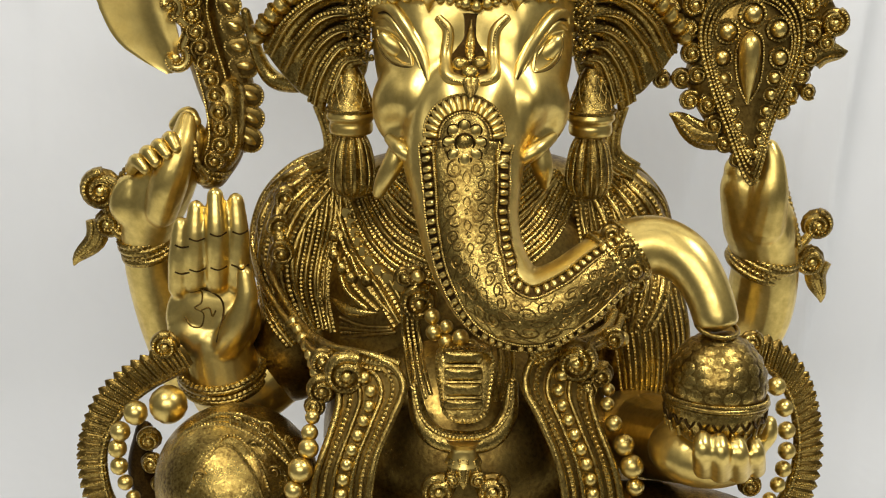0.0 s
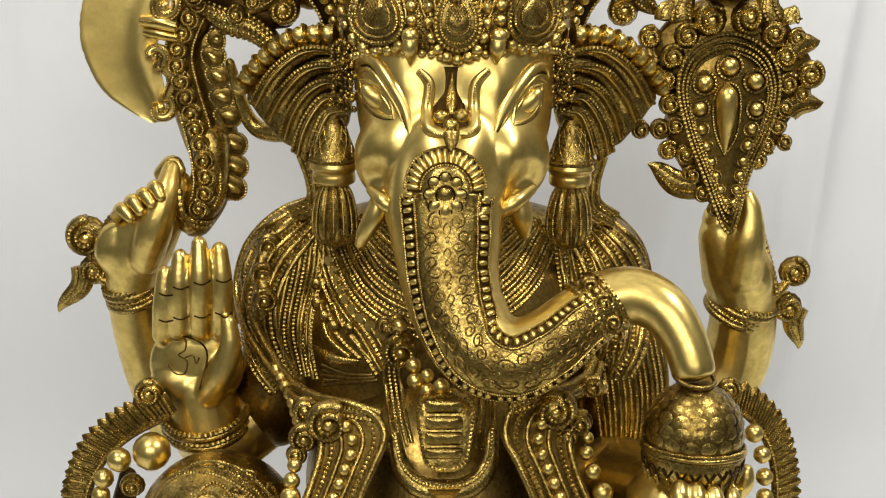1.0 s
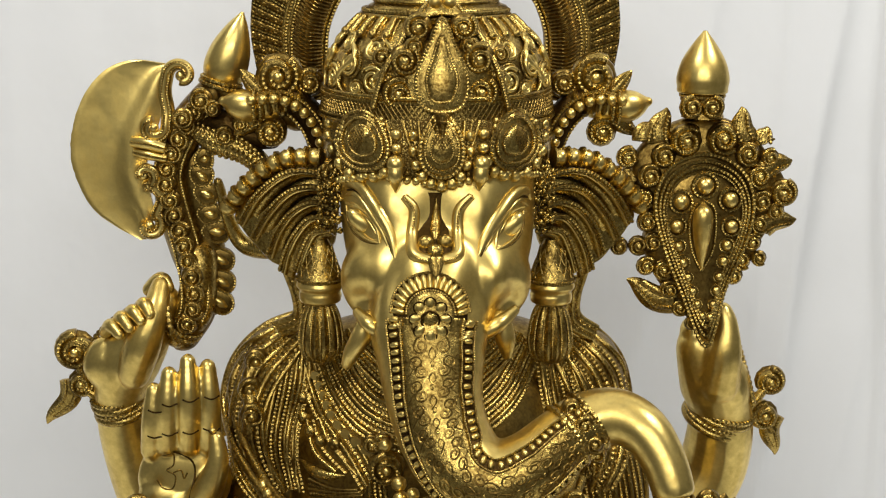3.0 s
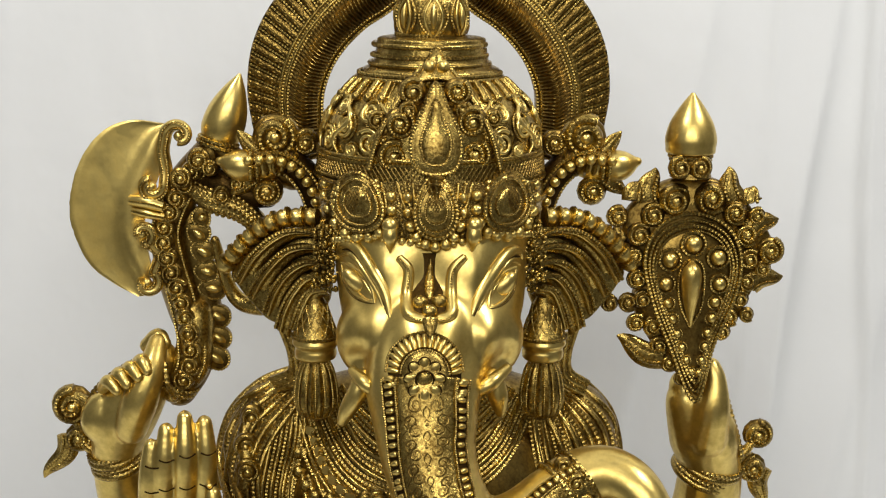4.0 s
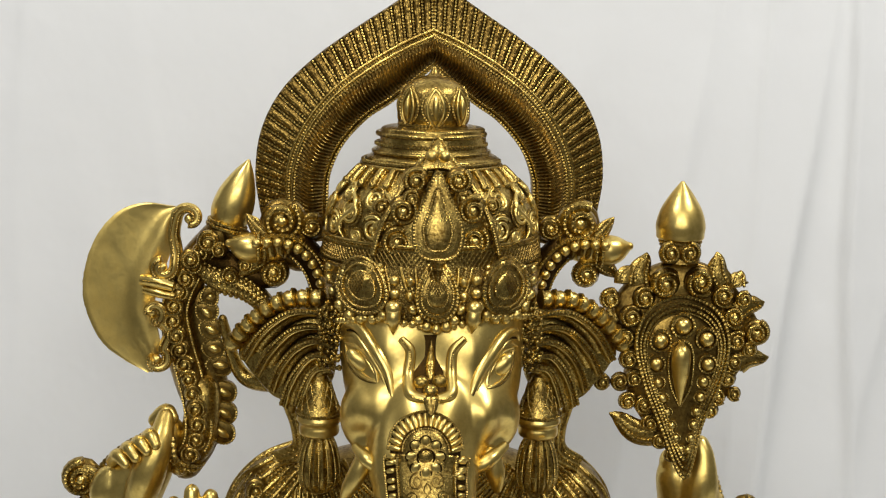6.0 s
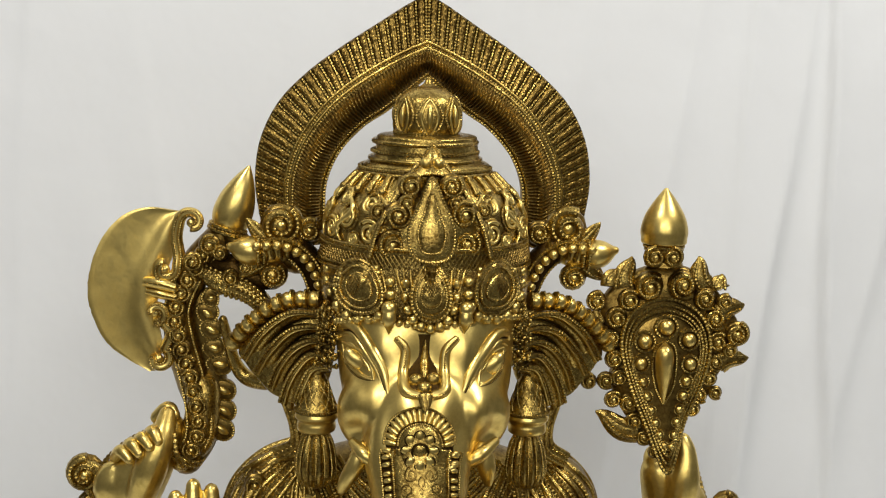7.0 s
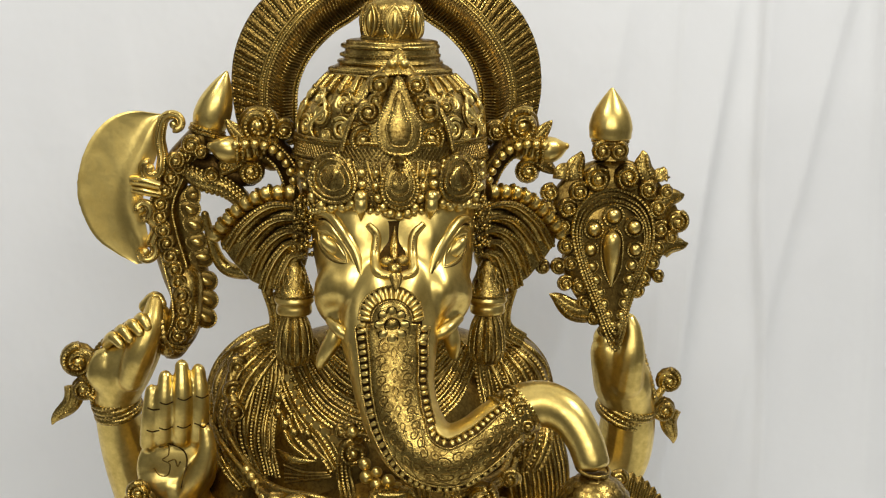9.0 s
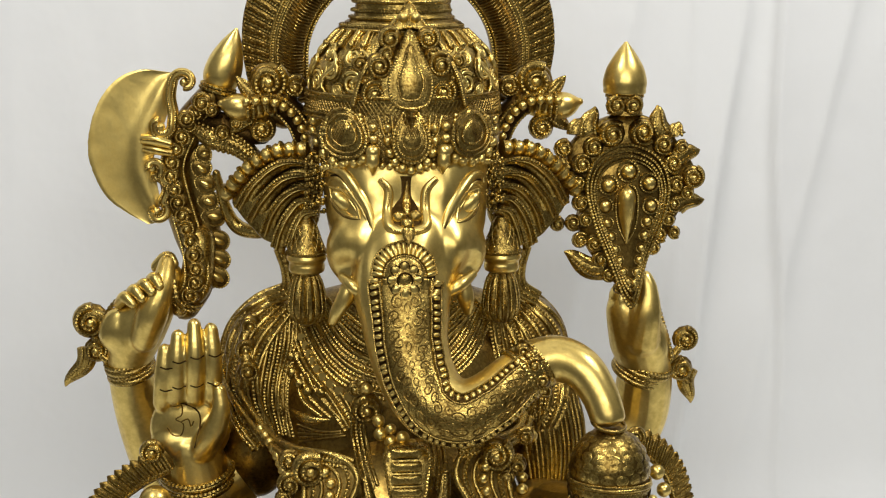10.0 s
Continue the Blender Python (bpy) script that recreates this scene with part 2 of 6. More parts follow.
def egg(c, radii, mat, turn=(0, 0, 0), seg=28, rings=18):
    m = Euler([radians(a) for a in turn]).to_matrix()
    verts, faces = [], []
    for i in range(rings + 1):
        a = math.pi * (i + 0.02) / (rings + 0.04)
        for k in range(seg):
            b_ = 2 * math.pi * k / seg
            v = m @ Vector((radii[0] * math.sin(a) * math.cos(b_), radii[1] * math.sin(a) * math.sin(b_), radii[2] * math.cos(a)))
            verts.append((c[0] + v.x, c[1] + v.y, c[2] + v.z))
    for i in range(rings):
        for k in range(seg):
            q = (k + 1) % seg
            faces.append((i * seg + k, (i + 1) * seg + k, (i + 1) * seg + q, i * seg + q))
    faces.append(tuple(range(seg)))
    faces.append(tuple(rings * seg + k for k in range(seg)))
    cast.add(verts, faces, mat)


def lathe(base, profile, mat, seg=40, lean=(0, 0, 0), ribs=0, rib=0.0):
    """A turned form on base: rows of radius and height; ribs flute it."""
    m = Euler([radians(a) for a in lean]).to_matrix()
    prof = smooth(profile, 6) if len(profile) > 3 else np.array(profile, float)
    verts, faces = [], []
    for r, h in prof:
        for k in range(seg):
            a = 2 * math.pi * k / seg
            q = r * (1 + rib * math.cos(ribs * a)) if ribs else r
            v = m @ Vector((q * math.cos(a), q * math.sin(a), h))
            verts.append((base[0] + v.x, base[1] + v.y, base[2] + v.z))
    n = len(prof)
    for i in range(n - 1):
        for k in range(seg):
            q = (k + 1) % seg
            faces.append((i * seg + k, i * seg + q, (i + 1) * seg + q, (i + 1) * seg + k))
    faces.append(tuple(range(seg)))
    faces.append(tuple((n - 1) * seg + k for k in range(seg)))
    cast.add(verts, faces, mat)


def ring(c, r, wire, mat=WORK, lean=(0, 0, 0), flat=1.0, beaded=True):
    m = Euler([radians(a) for a in lean]).to_matrix()
    n = 48
    path = np.array([tuple(Vector(c[:3]) + m @ Vector((r * math.cos(2 * math.pi * i / n), r * flat * math.sin(2 * math.pi * i / n), 0))) for i in range(n + 1)])
    rope(path, wire, mat) if beaded else tube(None, mat, 10, path=path, r=wire)


def curl(c, r, hand=1, start=0.0, turns=1.6, wire=0.2, mat=WORK, lift=0.0, grow=1.28, boss=True):
    """A scroll: a rolled, beaded wire round a boss on a dark ground, facing forward."""
    r *= grow
    pts = []
    for i in range(36):
        s = i / 35
        a = start + hand * s * turns * 2.3 * math.pi
        q = r * (0.82 - 0.62 * s)
        pts.append((c[0] + q * math.cos(a), c[1] - lift - r * 0.22 * s, c[2] + q * math.sin(a), r * wire * 1.25 * (1.0 - 0.3 * s)))
    pts = np.array(pts)
    cast.add(*hull(pts, pts[:, 3], pts[:, 3] * 1.5, mat, 8), mat)
    back = pts[:30].copy()
    back[:, 1] -= pts[:30, 3] * 1.25
    rope(back, r * wire * 0.5, WORK)
    if not boss:
        return
    ball((c[0], c[1] - lift - r * 0.30, c[2]), r * 0.25, BRIGHT)
    ball((c[0], c[1] + r * 0.25, c[2]), r * 0.97, AGED_SHADED, 0.4, 6, 14)


def medal(c, r, tall=1.0, mat=BRIGHT):
    """A round boss in a beaded ring."""
    ball((c[0], c[1] - r * 0.1, c[2]), r * 0.62, mat, 0.8)
    ring((c[0], c[1], c[2]), r * 0.86, r * 0.16, WORK, (90, 0, 0))


def plate(outline, thick, mat, steps=6, puff=0.0, edge=None, loop=True):
    """A cast plate with rounded rims from an outline that faces forward."""
    o = smooth(outline, steps, True) if loop else np.array(outline, float)
    c = o.mean(0)
    n = len(o)
    rows = [(1.0, 0.5), (1.0, -0.3), (0.975, -0.5), (0.7, -0.5 - puff * 0.7), (0.35, -0.5 - puff)]
    verts, faces = [], []
    for scale, h in rows:
        for q in o:
            verts.append((c[0] + (q[0] - c[0]) * scale, q[1] * scale + c[1] * (1 - scale) + h * thick, c[2] + (q[2] - c[2]) * scale))
    for i in range(len(rows) - 1):
        for k in range(n):
            j = (k + 1) % n
            faces.append((i * n + k, i * n + j, (i + 1) * n + j, (i + 1) * n + k))
    faces.append(tuple(range(n)))
    faces.append(tuple((len(rows) - 1) * n + k for k in range(n)))
    cast.add(verts, faces, mat)
    if edge:
        p = np.vstack([o, o[:1]])[:, :3].copy()
        p[:, 0], p[:, 2] = c[0] + (p[:, 0] - c[0]) * 0.96, c[2] + (p[:, 2] - c[2]) * 0.96
        p[:, 1] -= thick * 0.5
        rope(p, edge)


def leaf(a, b_, wide, bend=0.0, mat=WORK, vein=True, blunt=False):
    """A flame-shaped leaf from a to b, or a blunt petal."""
    a, b_ = np.array(a[:3], float), np.array(b_[:3], float)
    t = b_ - a
    s = np.cross(t, (0, 1, 0))
    pts = []
    for i in range(11):
        u = i / 10
        w = wide * (1 - u ** 5) * (0.8 + 0.2 * u) if blunt else wide * (0.8 + 0.7 * u) * (1 - u) ** 0.75
        pts.append((*(a + t * u + s * bend * math.sin(math.pi * 1.6 * u)), max(w, wide * 0.06)))
    pts = np.array(pts)
    cast.add(*hull(pts, pts[:, 3], pts[:, 3] * 0.5, mat, 8, 2, True, False), mat)
    if vein:
        for off in (-0.45, 0.45):
            line = pts[:9].copy()
            line[:, :3] += s / (np.linalg.norm(s) + 1e-9) * (pts[:9, 3] * off)[:, None]
            line[:, 1] -= pts[:9, 3] * 0.45
            rope(line, wide * 0.13)


def molten(shapes, size, rounds, mat, swell=()):
    """Fuses the shapes added by shapes() into one soft skin, as wax models are."""
    keep = len(cast.verts), len(cast.faces)
    shapes()
    mesh = bpy.data.meshes.new("wax")
    mesh.from_pydata(cast.verts[keep[0]:], [], [tuple(i - keep[0] for i in f) for f in cast.faces[keep[1]:]])
    del cast.verts[keep[0]:], cast.faces[keep[1]:], cast.mats[keep[1]:]
    ob = new("wax", mesh)
    mod = ob.modifiers.new("fuse", "REMESH")
    mod.mode, mod.voxel_size = "VOXEL", size
    soft = ob.modifiers.new("soft", "SMOOTH")
    soft.factor, soft.iterations = 0.5, rounds
    done = ob.evaluated_get(bpy.context.evaluated_depsgraph_get()).to_mesh()
    co = np.array([tuple(v.co) for v in done.vertices])
    for c, wide, tall, push in swell:
        away = ((co[:, 0] - c[0]) / wide) ** 2 + ((co[:, 2] - c[2]) / tall) ** 2 + ((co[:, 1] - c[1]) / 0.05) ** 2
        co[:, 1] -= push * np.exp(-away)
    verts = [tuple(v) for v in co.tolist()]
    faces = [tuple(p.vertices) for p in done.polygons]
    bpy.data.objects.remove(ob)
    bpy.data.meshes.remove(mesh)
    cast.add(verts, faces, mat)


def swept(rows, mat, seg=40, steps=10, power=2.0):
    """Rows of x, y, z, half width, half depth."""
    p = smooth(rows, steps)
    cast.add(*hull(p, p[:, 3], p[:, 4], mat, seg, power, True, False), mat)
    return p


# head and trunk: forehead, brow, cheeks, then the trunk down and round to its tip
TRUNK = [(-0.0199, -0.026, 0.4302, 0.0470, 0.0400), (-0.0197, -0.042, 0.4047, 0.0420, 0.0365), (-0.0175, -0.056, 0.3782, 0.0375, 0.0352),
         (-0.0095, -0.07, 0.352, 0.03518, 0.03477), (0.0057, -0.084, 0.3313, 0.03371, 0.03371), (0.0286, -0.092, 0.3252, 0.03026, 0.03108),
         (0.0531, -0.09, 0.3357, 0.02698, 0.02779), (0.0767, -0.078, 0.3506, 0.02471, 0.02471), (0.0989, -0.07, 0.3632, 0.02317, 0.02317),
         (0.1208, -0.072, 0.3676, 0.02146, 0.02146), (0.1396, -0.084, 0.36, 0.01964, 0.01964), (0.1522, -0.096, 0.3415, 0.01749, 0.0179),
         (0.1581, -0.104, 0.3236, 0.01664, 0.01745), (0.1593, -0.106, 0.317, 0.01623, 0.01704)]


def stack(rows, mat, seg=64, power=2.0, steps=6):
    """Level rings one over another: rows of x, height, half width, front, back."""
    p = smooth(rows, steps)
    verts, faces = [], []
    for x, z, w, f, q in p:
        for k in range(seg):
            a = 2 * math.pi * k / seg
            c, t = math.cos(a), math.sin(a)
            c, t = math.copysign(abs(c) ** (2 / power), c), math.copysign(abs(t) ** (2 / power), t)
            verts.append((x + w * c, (f + q) / 2 + (q - f) / 2 * t, z))
    for i in range(len(p) - 1):
        for k in range(seg):
            q = (k + 1) % seg
            faces.append((i * seg + k, i * seg + q, (i + 1) * seg + q, (i + 1) * seg + k))
    faces.append(tuple(range(seg)))
    faces.append(tuple((len(p) - 1) * seg + k for k in range(seg)))
    cast.add(verts, faces, mat)


def head():
    stack([(-0.011, 0.62, 0.080, 0.02, 0.14), (-0.011, 0.56, 0.081, 0.0, 0.14), (-0.011, 0.53, 0.081, -0.008, 0.14), (-0.011, 0.50, 0.079, -0.018, 0.13), (-0.011, 0.475, 0.0755, -0.032, 0.12),
           (-0.0125, 0.452, 0.068, -0.043, 0.11), (-0.0135, 0.436, 0.058, -0.046, 0.10), (-0.014, 0.42, 0.045, -0.05, 0.09), (-0.014, 0.405, 0.036, -0.052, 0.07), (-0.014, 0.385, 0.030, -0.05, 0.05), (-0.014, 0.365, 0.022, -0.045, 0.03)], BRIGHT, 72, 2.35)
    swept([(-0.013, 0.02, 0.49, 0.030, 0.030), (-0.015, -0.008, 0.465, 0.040, 0.036)] + TRUNK, BRIGHT, 40, 8)
    # cheeks and lips
    for c in ((-0.0641, 0.006, 0.4565), (0.0363, 0.006, 0.4559)):
        egg(c, (0.026, 0.024, 0.034), BRIGHT)
    egg((-0.0610, 0, 0.4330), (0.018, 0.022, 0.015), BRIGHT, (0, 30, 0))
    egg((0.0330, 0, 0.4325), (0.018, 0.022, 0.015), BRIGHT, (0, -30, 0))


CUFF = [(-0.2125, 0.118, 0.4450, 0.0150), (-0.2150, 0.114, 0.4180, 0.0165), (-0.2200, 0.112, 0.3980, 0.0165), (-0.2330, 0.110, 0.3790, 0.0120)]


def arms():
    # raised hand, palm forward
    egg((-0.2233, 0.05, 0.2706), (0.03956, 0.01656, 0.04048), BRIGHT, (0, 8, 0))
    egg((-0.2364, 0.045, 0.2537), (0.02668, 0.01472, 0.023), BRIGHT)
    for f in ([(-0.2491, 0.045, 0.298, 0.0097), (-0.2468, 0.04, 0.3284, 0.00913), (-0.245, 0.042, 0.3525, 0.00682)], [(-0.2355, 0.042, 0.3037, 0.00967), (-0.2335, 0.036, 0.339, 0.00908), (-0.2318, 0.04, 0.3671, 0.00678)],
              [(-0.2181, 0.042, 0.3036, 0.01013), (-0.2158, 0.034, 0.3443, 0.00951), (-0.2161, 0.04, 0.3778, 0.00677)], [(-0.201, 0.045, 0.3026, 0.0097), (-0.199, 0.04, 0.3425, 0.00911), (-0.2005, 0.044, 0.372, 0.0068)]):
        tube(f, BRIGHT, 14)
    tube([(-0.2165, 0.04, 0.2465, 0.01399), (-0.2015, 0.03, 0.2688, 0.01288), (-0.1924, 0.026, 0.2943, 0.00957), (-0.1932, 0.028, 0.3152, 0.00681)], BRIGHT, 14)
    tube([(-0.2239, 0.055, 0.2499, 0.02829), (-0.2178, 0.055, 0.2145, 0.03329)], BRIGHT, 24)
    egg((-0.2082, 0.065, 0.2001), (0.03864, 0.0368, 0.0322), BRIGHT)
    tube([(-0.204, 0.07, 0.198, 0.03577), (-0.1522, 0.1, 0.2329, 0.03735)], BRIGHT, 24)
    # arm that lifts the axe
    tube([(-0.255, 0.14, 0.1971, 0.03569), (-0.2744, 0.135, 0.2474, 0.02912), (-0.2858, 0.128, 0.2917, 0.02372), (-0.2868, 0.122, 0.3242, 0.02148)], BRIGHT, 24)
    tube([(-0.2887, 0.12, 0.3197, 0.02147), (-0.2791, 0.114, 0.3515, 0.02796), (-0.2641, 0.112, 0.3767, 0.02488), (-0.244, 0.115, 0.4077, 0.01524)], BRIGHT, 24)
    egg((-0.2921, 0.108, 0.3561), (0.023, 0.01748, 0.02576), BRIGHT, (0, 30, 0))
    egg((-0.2848, 0.114, 0.3355), (0.02116, 0.01932, 0.0184), BRIGHT)
    tube([(-0.2689, 0.09, 0.3505, 0.01419), (-0.2591, 0.082, 0.3792, 0.01587), (-0.2489, 0.085, 0.4061, 0.01209), (-0.2446, 0.1, 0.4267, 0.00843)], BRIGHT, 14)
    # arm that lifts the leaf-shaped weapon
    tube([(0.2247, 0.12, 0.2019, 0.03038), (0.2461, 0.125, 0.2429, 0.03124), (0.2508, 0.12, 0.2815, 0.02985), (0.2477, 0.115, 0.3089, 0.02856), (0.2392, 0.108, 0.3364, 0.03114), (0.2245, 0.104, 0.3675, 0.02214), (0.2197, 0.104, 0.3823, 0.01439)], BRIGHT, 20)
    tube([(0.2387, 0.09, 0.3364, 0.01918), (0.2403, 0.082, 0.3681, 0.01608), (0.242, 0.084, 0.3918, 0.01036), (0.2393, 0.088, 0.4044, 0.00801)], BRIGHT, 14)
    # arm that holds the sweet
    egg((0.1294, 0.02, 0.1809), (0.04048, 0.03864, 0.03496), BRIGHT)
    tube([(0.1316, 0.01, 0.1803, 0.03539), (0.1576, -0.075, 0.2087, 0.0301)], BRIGHT, 24)
    egg((0.1607, -0.09, 0.2133), (0.04416, 0.03956, 0.02668), BRIGHT)
    for f in ([(0.1492, -0.135, 0.2185, 0.00812), (0.1442, -0.15, 0.2388, 0.00756), (0.1448, -0.145, 0.2469, 0.00638)], [(0.1616, -0.135, 0.2149, 0.00813), (0.1567, -0.152, 0.2374, 0.00755), (0.1564, -0.147, 0.246, 0.00637)],
              [(0.1764, -0.13, 0.2123, 0.00817), (0.1709, -0.148, 0.2341, 0.00758), (0.1701, -0.144, 0.2423, 0.0064)], [(0.1912, -0.12, 0.211, 0.00743), (0.1856, -0.138, 0.2307, 0.00686), (0.1845, -0.134, 0.2377, 0.00566)]):
        tube(f, BRIGHT, 12)
    tube([(0.1947, -0.09, 0.2153, 0.01102), (0.2032, -0.1, 0.2289, 0.00753), (0.2042, -0.1, 0.2389, 0.00584)], BRIGHT, 12)


def body():
    egg((-0.0152, 0.085, 0.2583), (0.1288, 0.092, 0.1334), WORK)
    egg((-0.1409, 0.115, 0.3383), (0.046, 0.04968, 0.05152), WORK)
    egg((0.1148, 0.115, 0.3349), (0.046, 0.04968, 0.05152), WORK)
    egg((-0.1549, 0.105, 0.2932), (0.03588, 0.05428, 0.07452), WORK, (0, -6, 0))
    egg((0.1255, 0.105, 0.2868), (0.03496, 0.05428, 0.07452), WORK, (0, 8, 0))
    egg((-0.0125, 0.11, 0.3517), (0.1334, 0.0552, 0.0506), WORK)
    egg((0.137, 0.06, 0.2409), (0.03864, 0.0414, 0.0782), WORK)
    egg((-0.1602, 0.08, 0.2403), (0.0368, 0.0414, 0.0552), WORK)
    # folded legs and seat
    egg((-0.0996, -0.06, 0.1219), (0.1196, 0.0736, 0.0506), WORK)
    egg((0.1188, -0.06, 0.1123), (0.1242, 0.0736, 0.0506), WORK)
    egg((-0.016, 0.02, 0.0239), (0.2024, 0.1104, 0.0506), WORK)


FORMS = [((-0.0547, -0.015, 0.5192), 0.017, 0.024, 0.007), ((0.022, -0.015, 0.5191), 0.017, 0.024, 0.007), ((-0.0719, -0.012, 0.4988), 0.016, 0.012, -0.005), ((0.0435, -0.012, 0.4978), 0.016, 0.012, -0.005),
         ((-0.0651, -0.03, 0.4698), 0.017, 0.017, 0.008), ((0.0337, -0.03, 0.4695), 0.017, 0.017, 0.008), ((-0.0152, -0.02, 0.5026), 0.014, 0.026, -0.006), ((-0.0448, -0.045, 0.4537), 0.011, 0.020, -0.006), ((0.0131, -0.045, 0.4535), 0.011, 0.020, -0.006),
         ((-0.0756, -0.02, 0.4428), 0.014, 0.012, -0.005), ((0.043, -0.02, 0.4423), 0.014, 0.012, -0.005)]
molten(head, 0.0021, 30, BRIGHT, FORMS)
molten(arms, 0.0015, 8, BRIGHT)
START = cast.mark()
# body coloured darker, to give the gaps between strands their shade
molten(body, 0.0024, 30, AGED_SHADED)
egg((-0.2001, -0.02, 0.1558), (0.06532, 0.069, 0.06164), WORK, (0, 12, 0), 64, 44)
# belly coloured darker in place of its dark reflection of the floor
egg((-0.0137, 0.045, 0.1709), (0.1205, 0.1371, 0.1095), AGED_SHADED, seg=72, rings=48)
BODY = Cast()
BODY.verts, BODY.faces = cast.verts[START[0]:], [tuple(i - START[0] for i in f) for f in cast.faces[START[1]:]]
lathe((0, 0.03, FLOOR), [(0.25, 0.0), (0.255, 0.02), (0.25, 0.05), (0.22, 0.07), (0.23, 0.12), (0.21, 0.16), (0.20, 0.20), (0.19, 0.25)], FIELD, 72)

# crown
CROWN = (-0.01, 0.095, 0.5171)
HZ = CROWN[2]


def level(z):
    return z - HZ


def crown():
    rows = [((-0.0101, 0.095, 0.5321), 196), ((-0.0104, 0.095, 0.557), 200), ((-0.0106, 0.095, 0.5791), 197), ((-0.0108, 0.095, 0.6012), 190), ((-0.0111, 0.095, 0.6254), 182), ((-0.0113, 0.095, 0.6471), 150), ((-0.0114, 0.095, 0.6582), 122),
            ((-0.0114, 0.095, 0.6639), 119), ((-0.0115, 0.095, 0.6696), 101), ((-0.0116, 0.095, 0.6848), 95), ((-0.0117, 0.095, 0.6896), 90), ((-0.0117, 0.095, 0.6915), 56)]
    lathe((CROWN[0], 0.095, HZ), [(r * 0.00048, p[2] - HZ) for p, r in rows], WORK, 64)
    top = [((-0.0117, 0.095, 0.6905), 58), ((-0.0118, 0.095, 0.6981), 62), ((-0.0119, 0.095, 0.7113), 62), ((-0.012, 0.095, 0.7230), 55), ((-0.0121, 0.095, 0.7310), 34), ((-0.0121, 0.095, 0.7345), 12), ((-0.0122, 0.095, 0.7417), 3)]
    lathe((CROWN[0], 0.095, HZ), [(r * 0.00048, p[2] - HZ) for p, r in top], WORK, 64)


crown()
cast.settle()

# halo arch behind the crown: half widths and heights from the axis
HALO_OUT = [(-0.1577, 0.155, 0.5789), (-0.1648, 0.155, 0.612), (-0.168, 0.155, 0.6426), (-0.1628, 0.155, 0.6791), (-0.1461, 0.155, 0.7133), (-0.1189, 0.155, 0.7417), (-0.087, 0.155, 0.766), (-0.0536, 0.155, 0.7882), (-0.0265, 0.155, 0.806), (-0.0082, 0.155, 0.8158)]
HALO_MID = [(-0.1341, 0.15, 0.58), (-0.1364, 0.15, 0.6131), (-0.1355, 0.15, 0.6464), (-0.1231, 0.15, 0.6802), (-0.098, 0.15, 0.7135), (-0.0667, 0.15, 0.7383), (-0.0348, 0.15, 0.7568), (-0.0075, 0.15, 0.769)]
HALO_IN = [(-0.102, 0.15, 0.5804), (-0.1028, 0.15, 0.6135), (-0.101, 0.15, 0.641), (-0.0891, 0.15, 0.6685), (-0.0671, 0.15, 0.6929), (-0.0419, 0.15, 0.7103), (-0.0068, 0.15, 0.7411)]
AXIS = (-0.008, 0.155, 0.8107)[0]


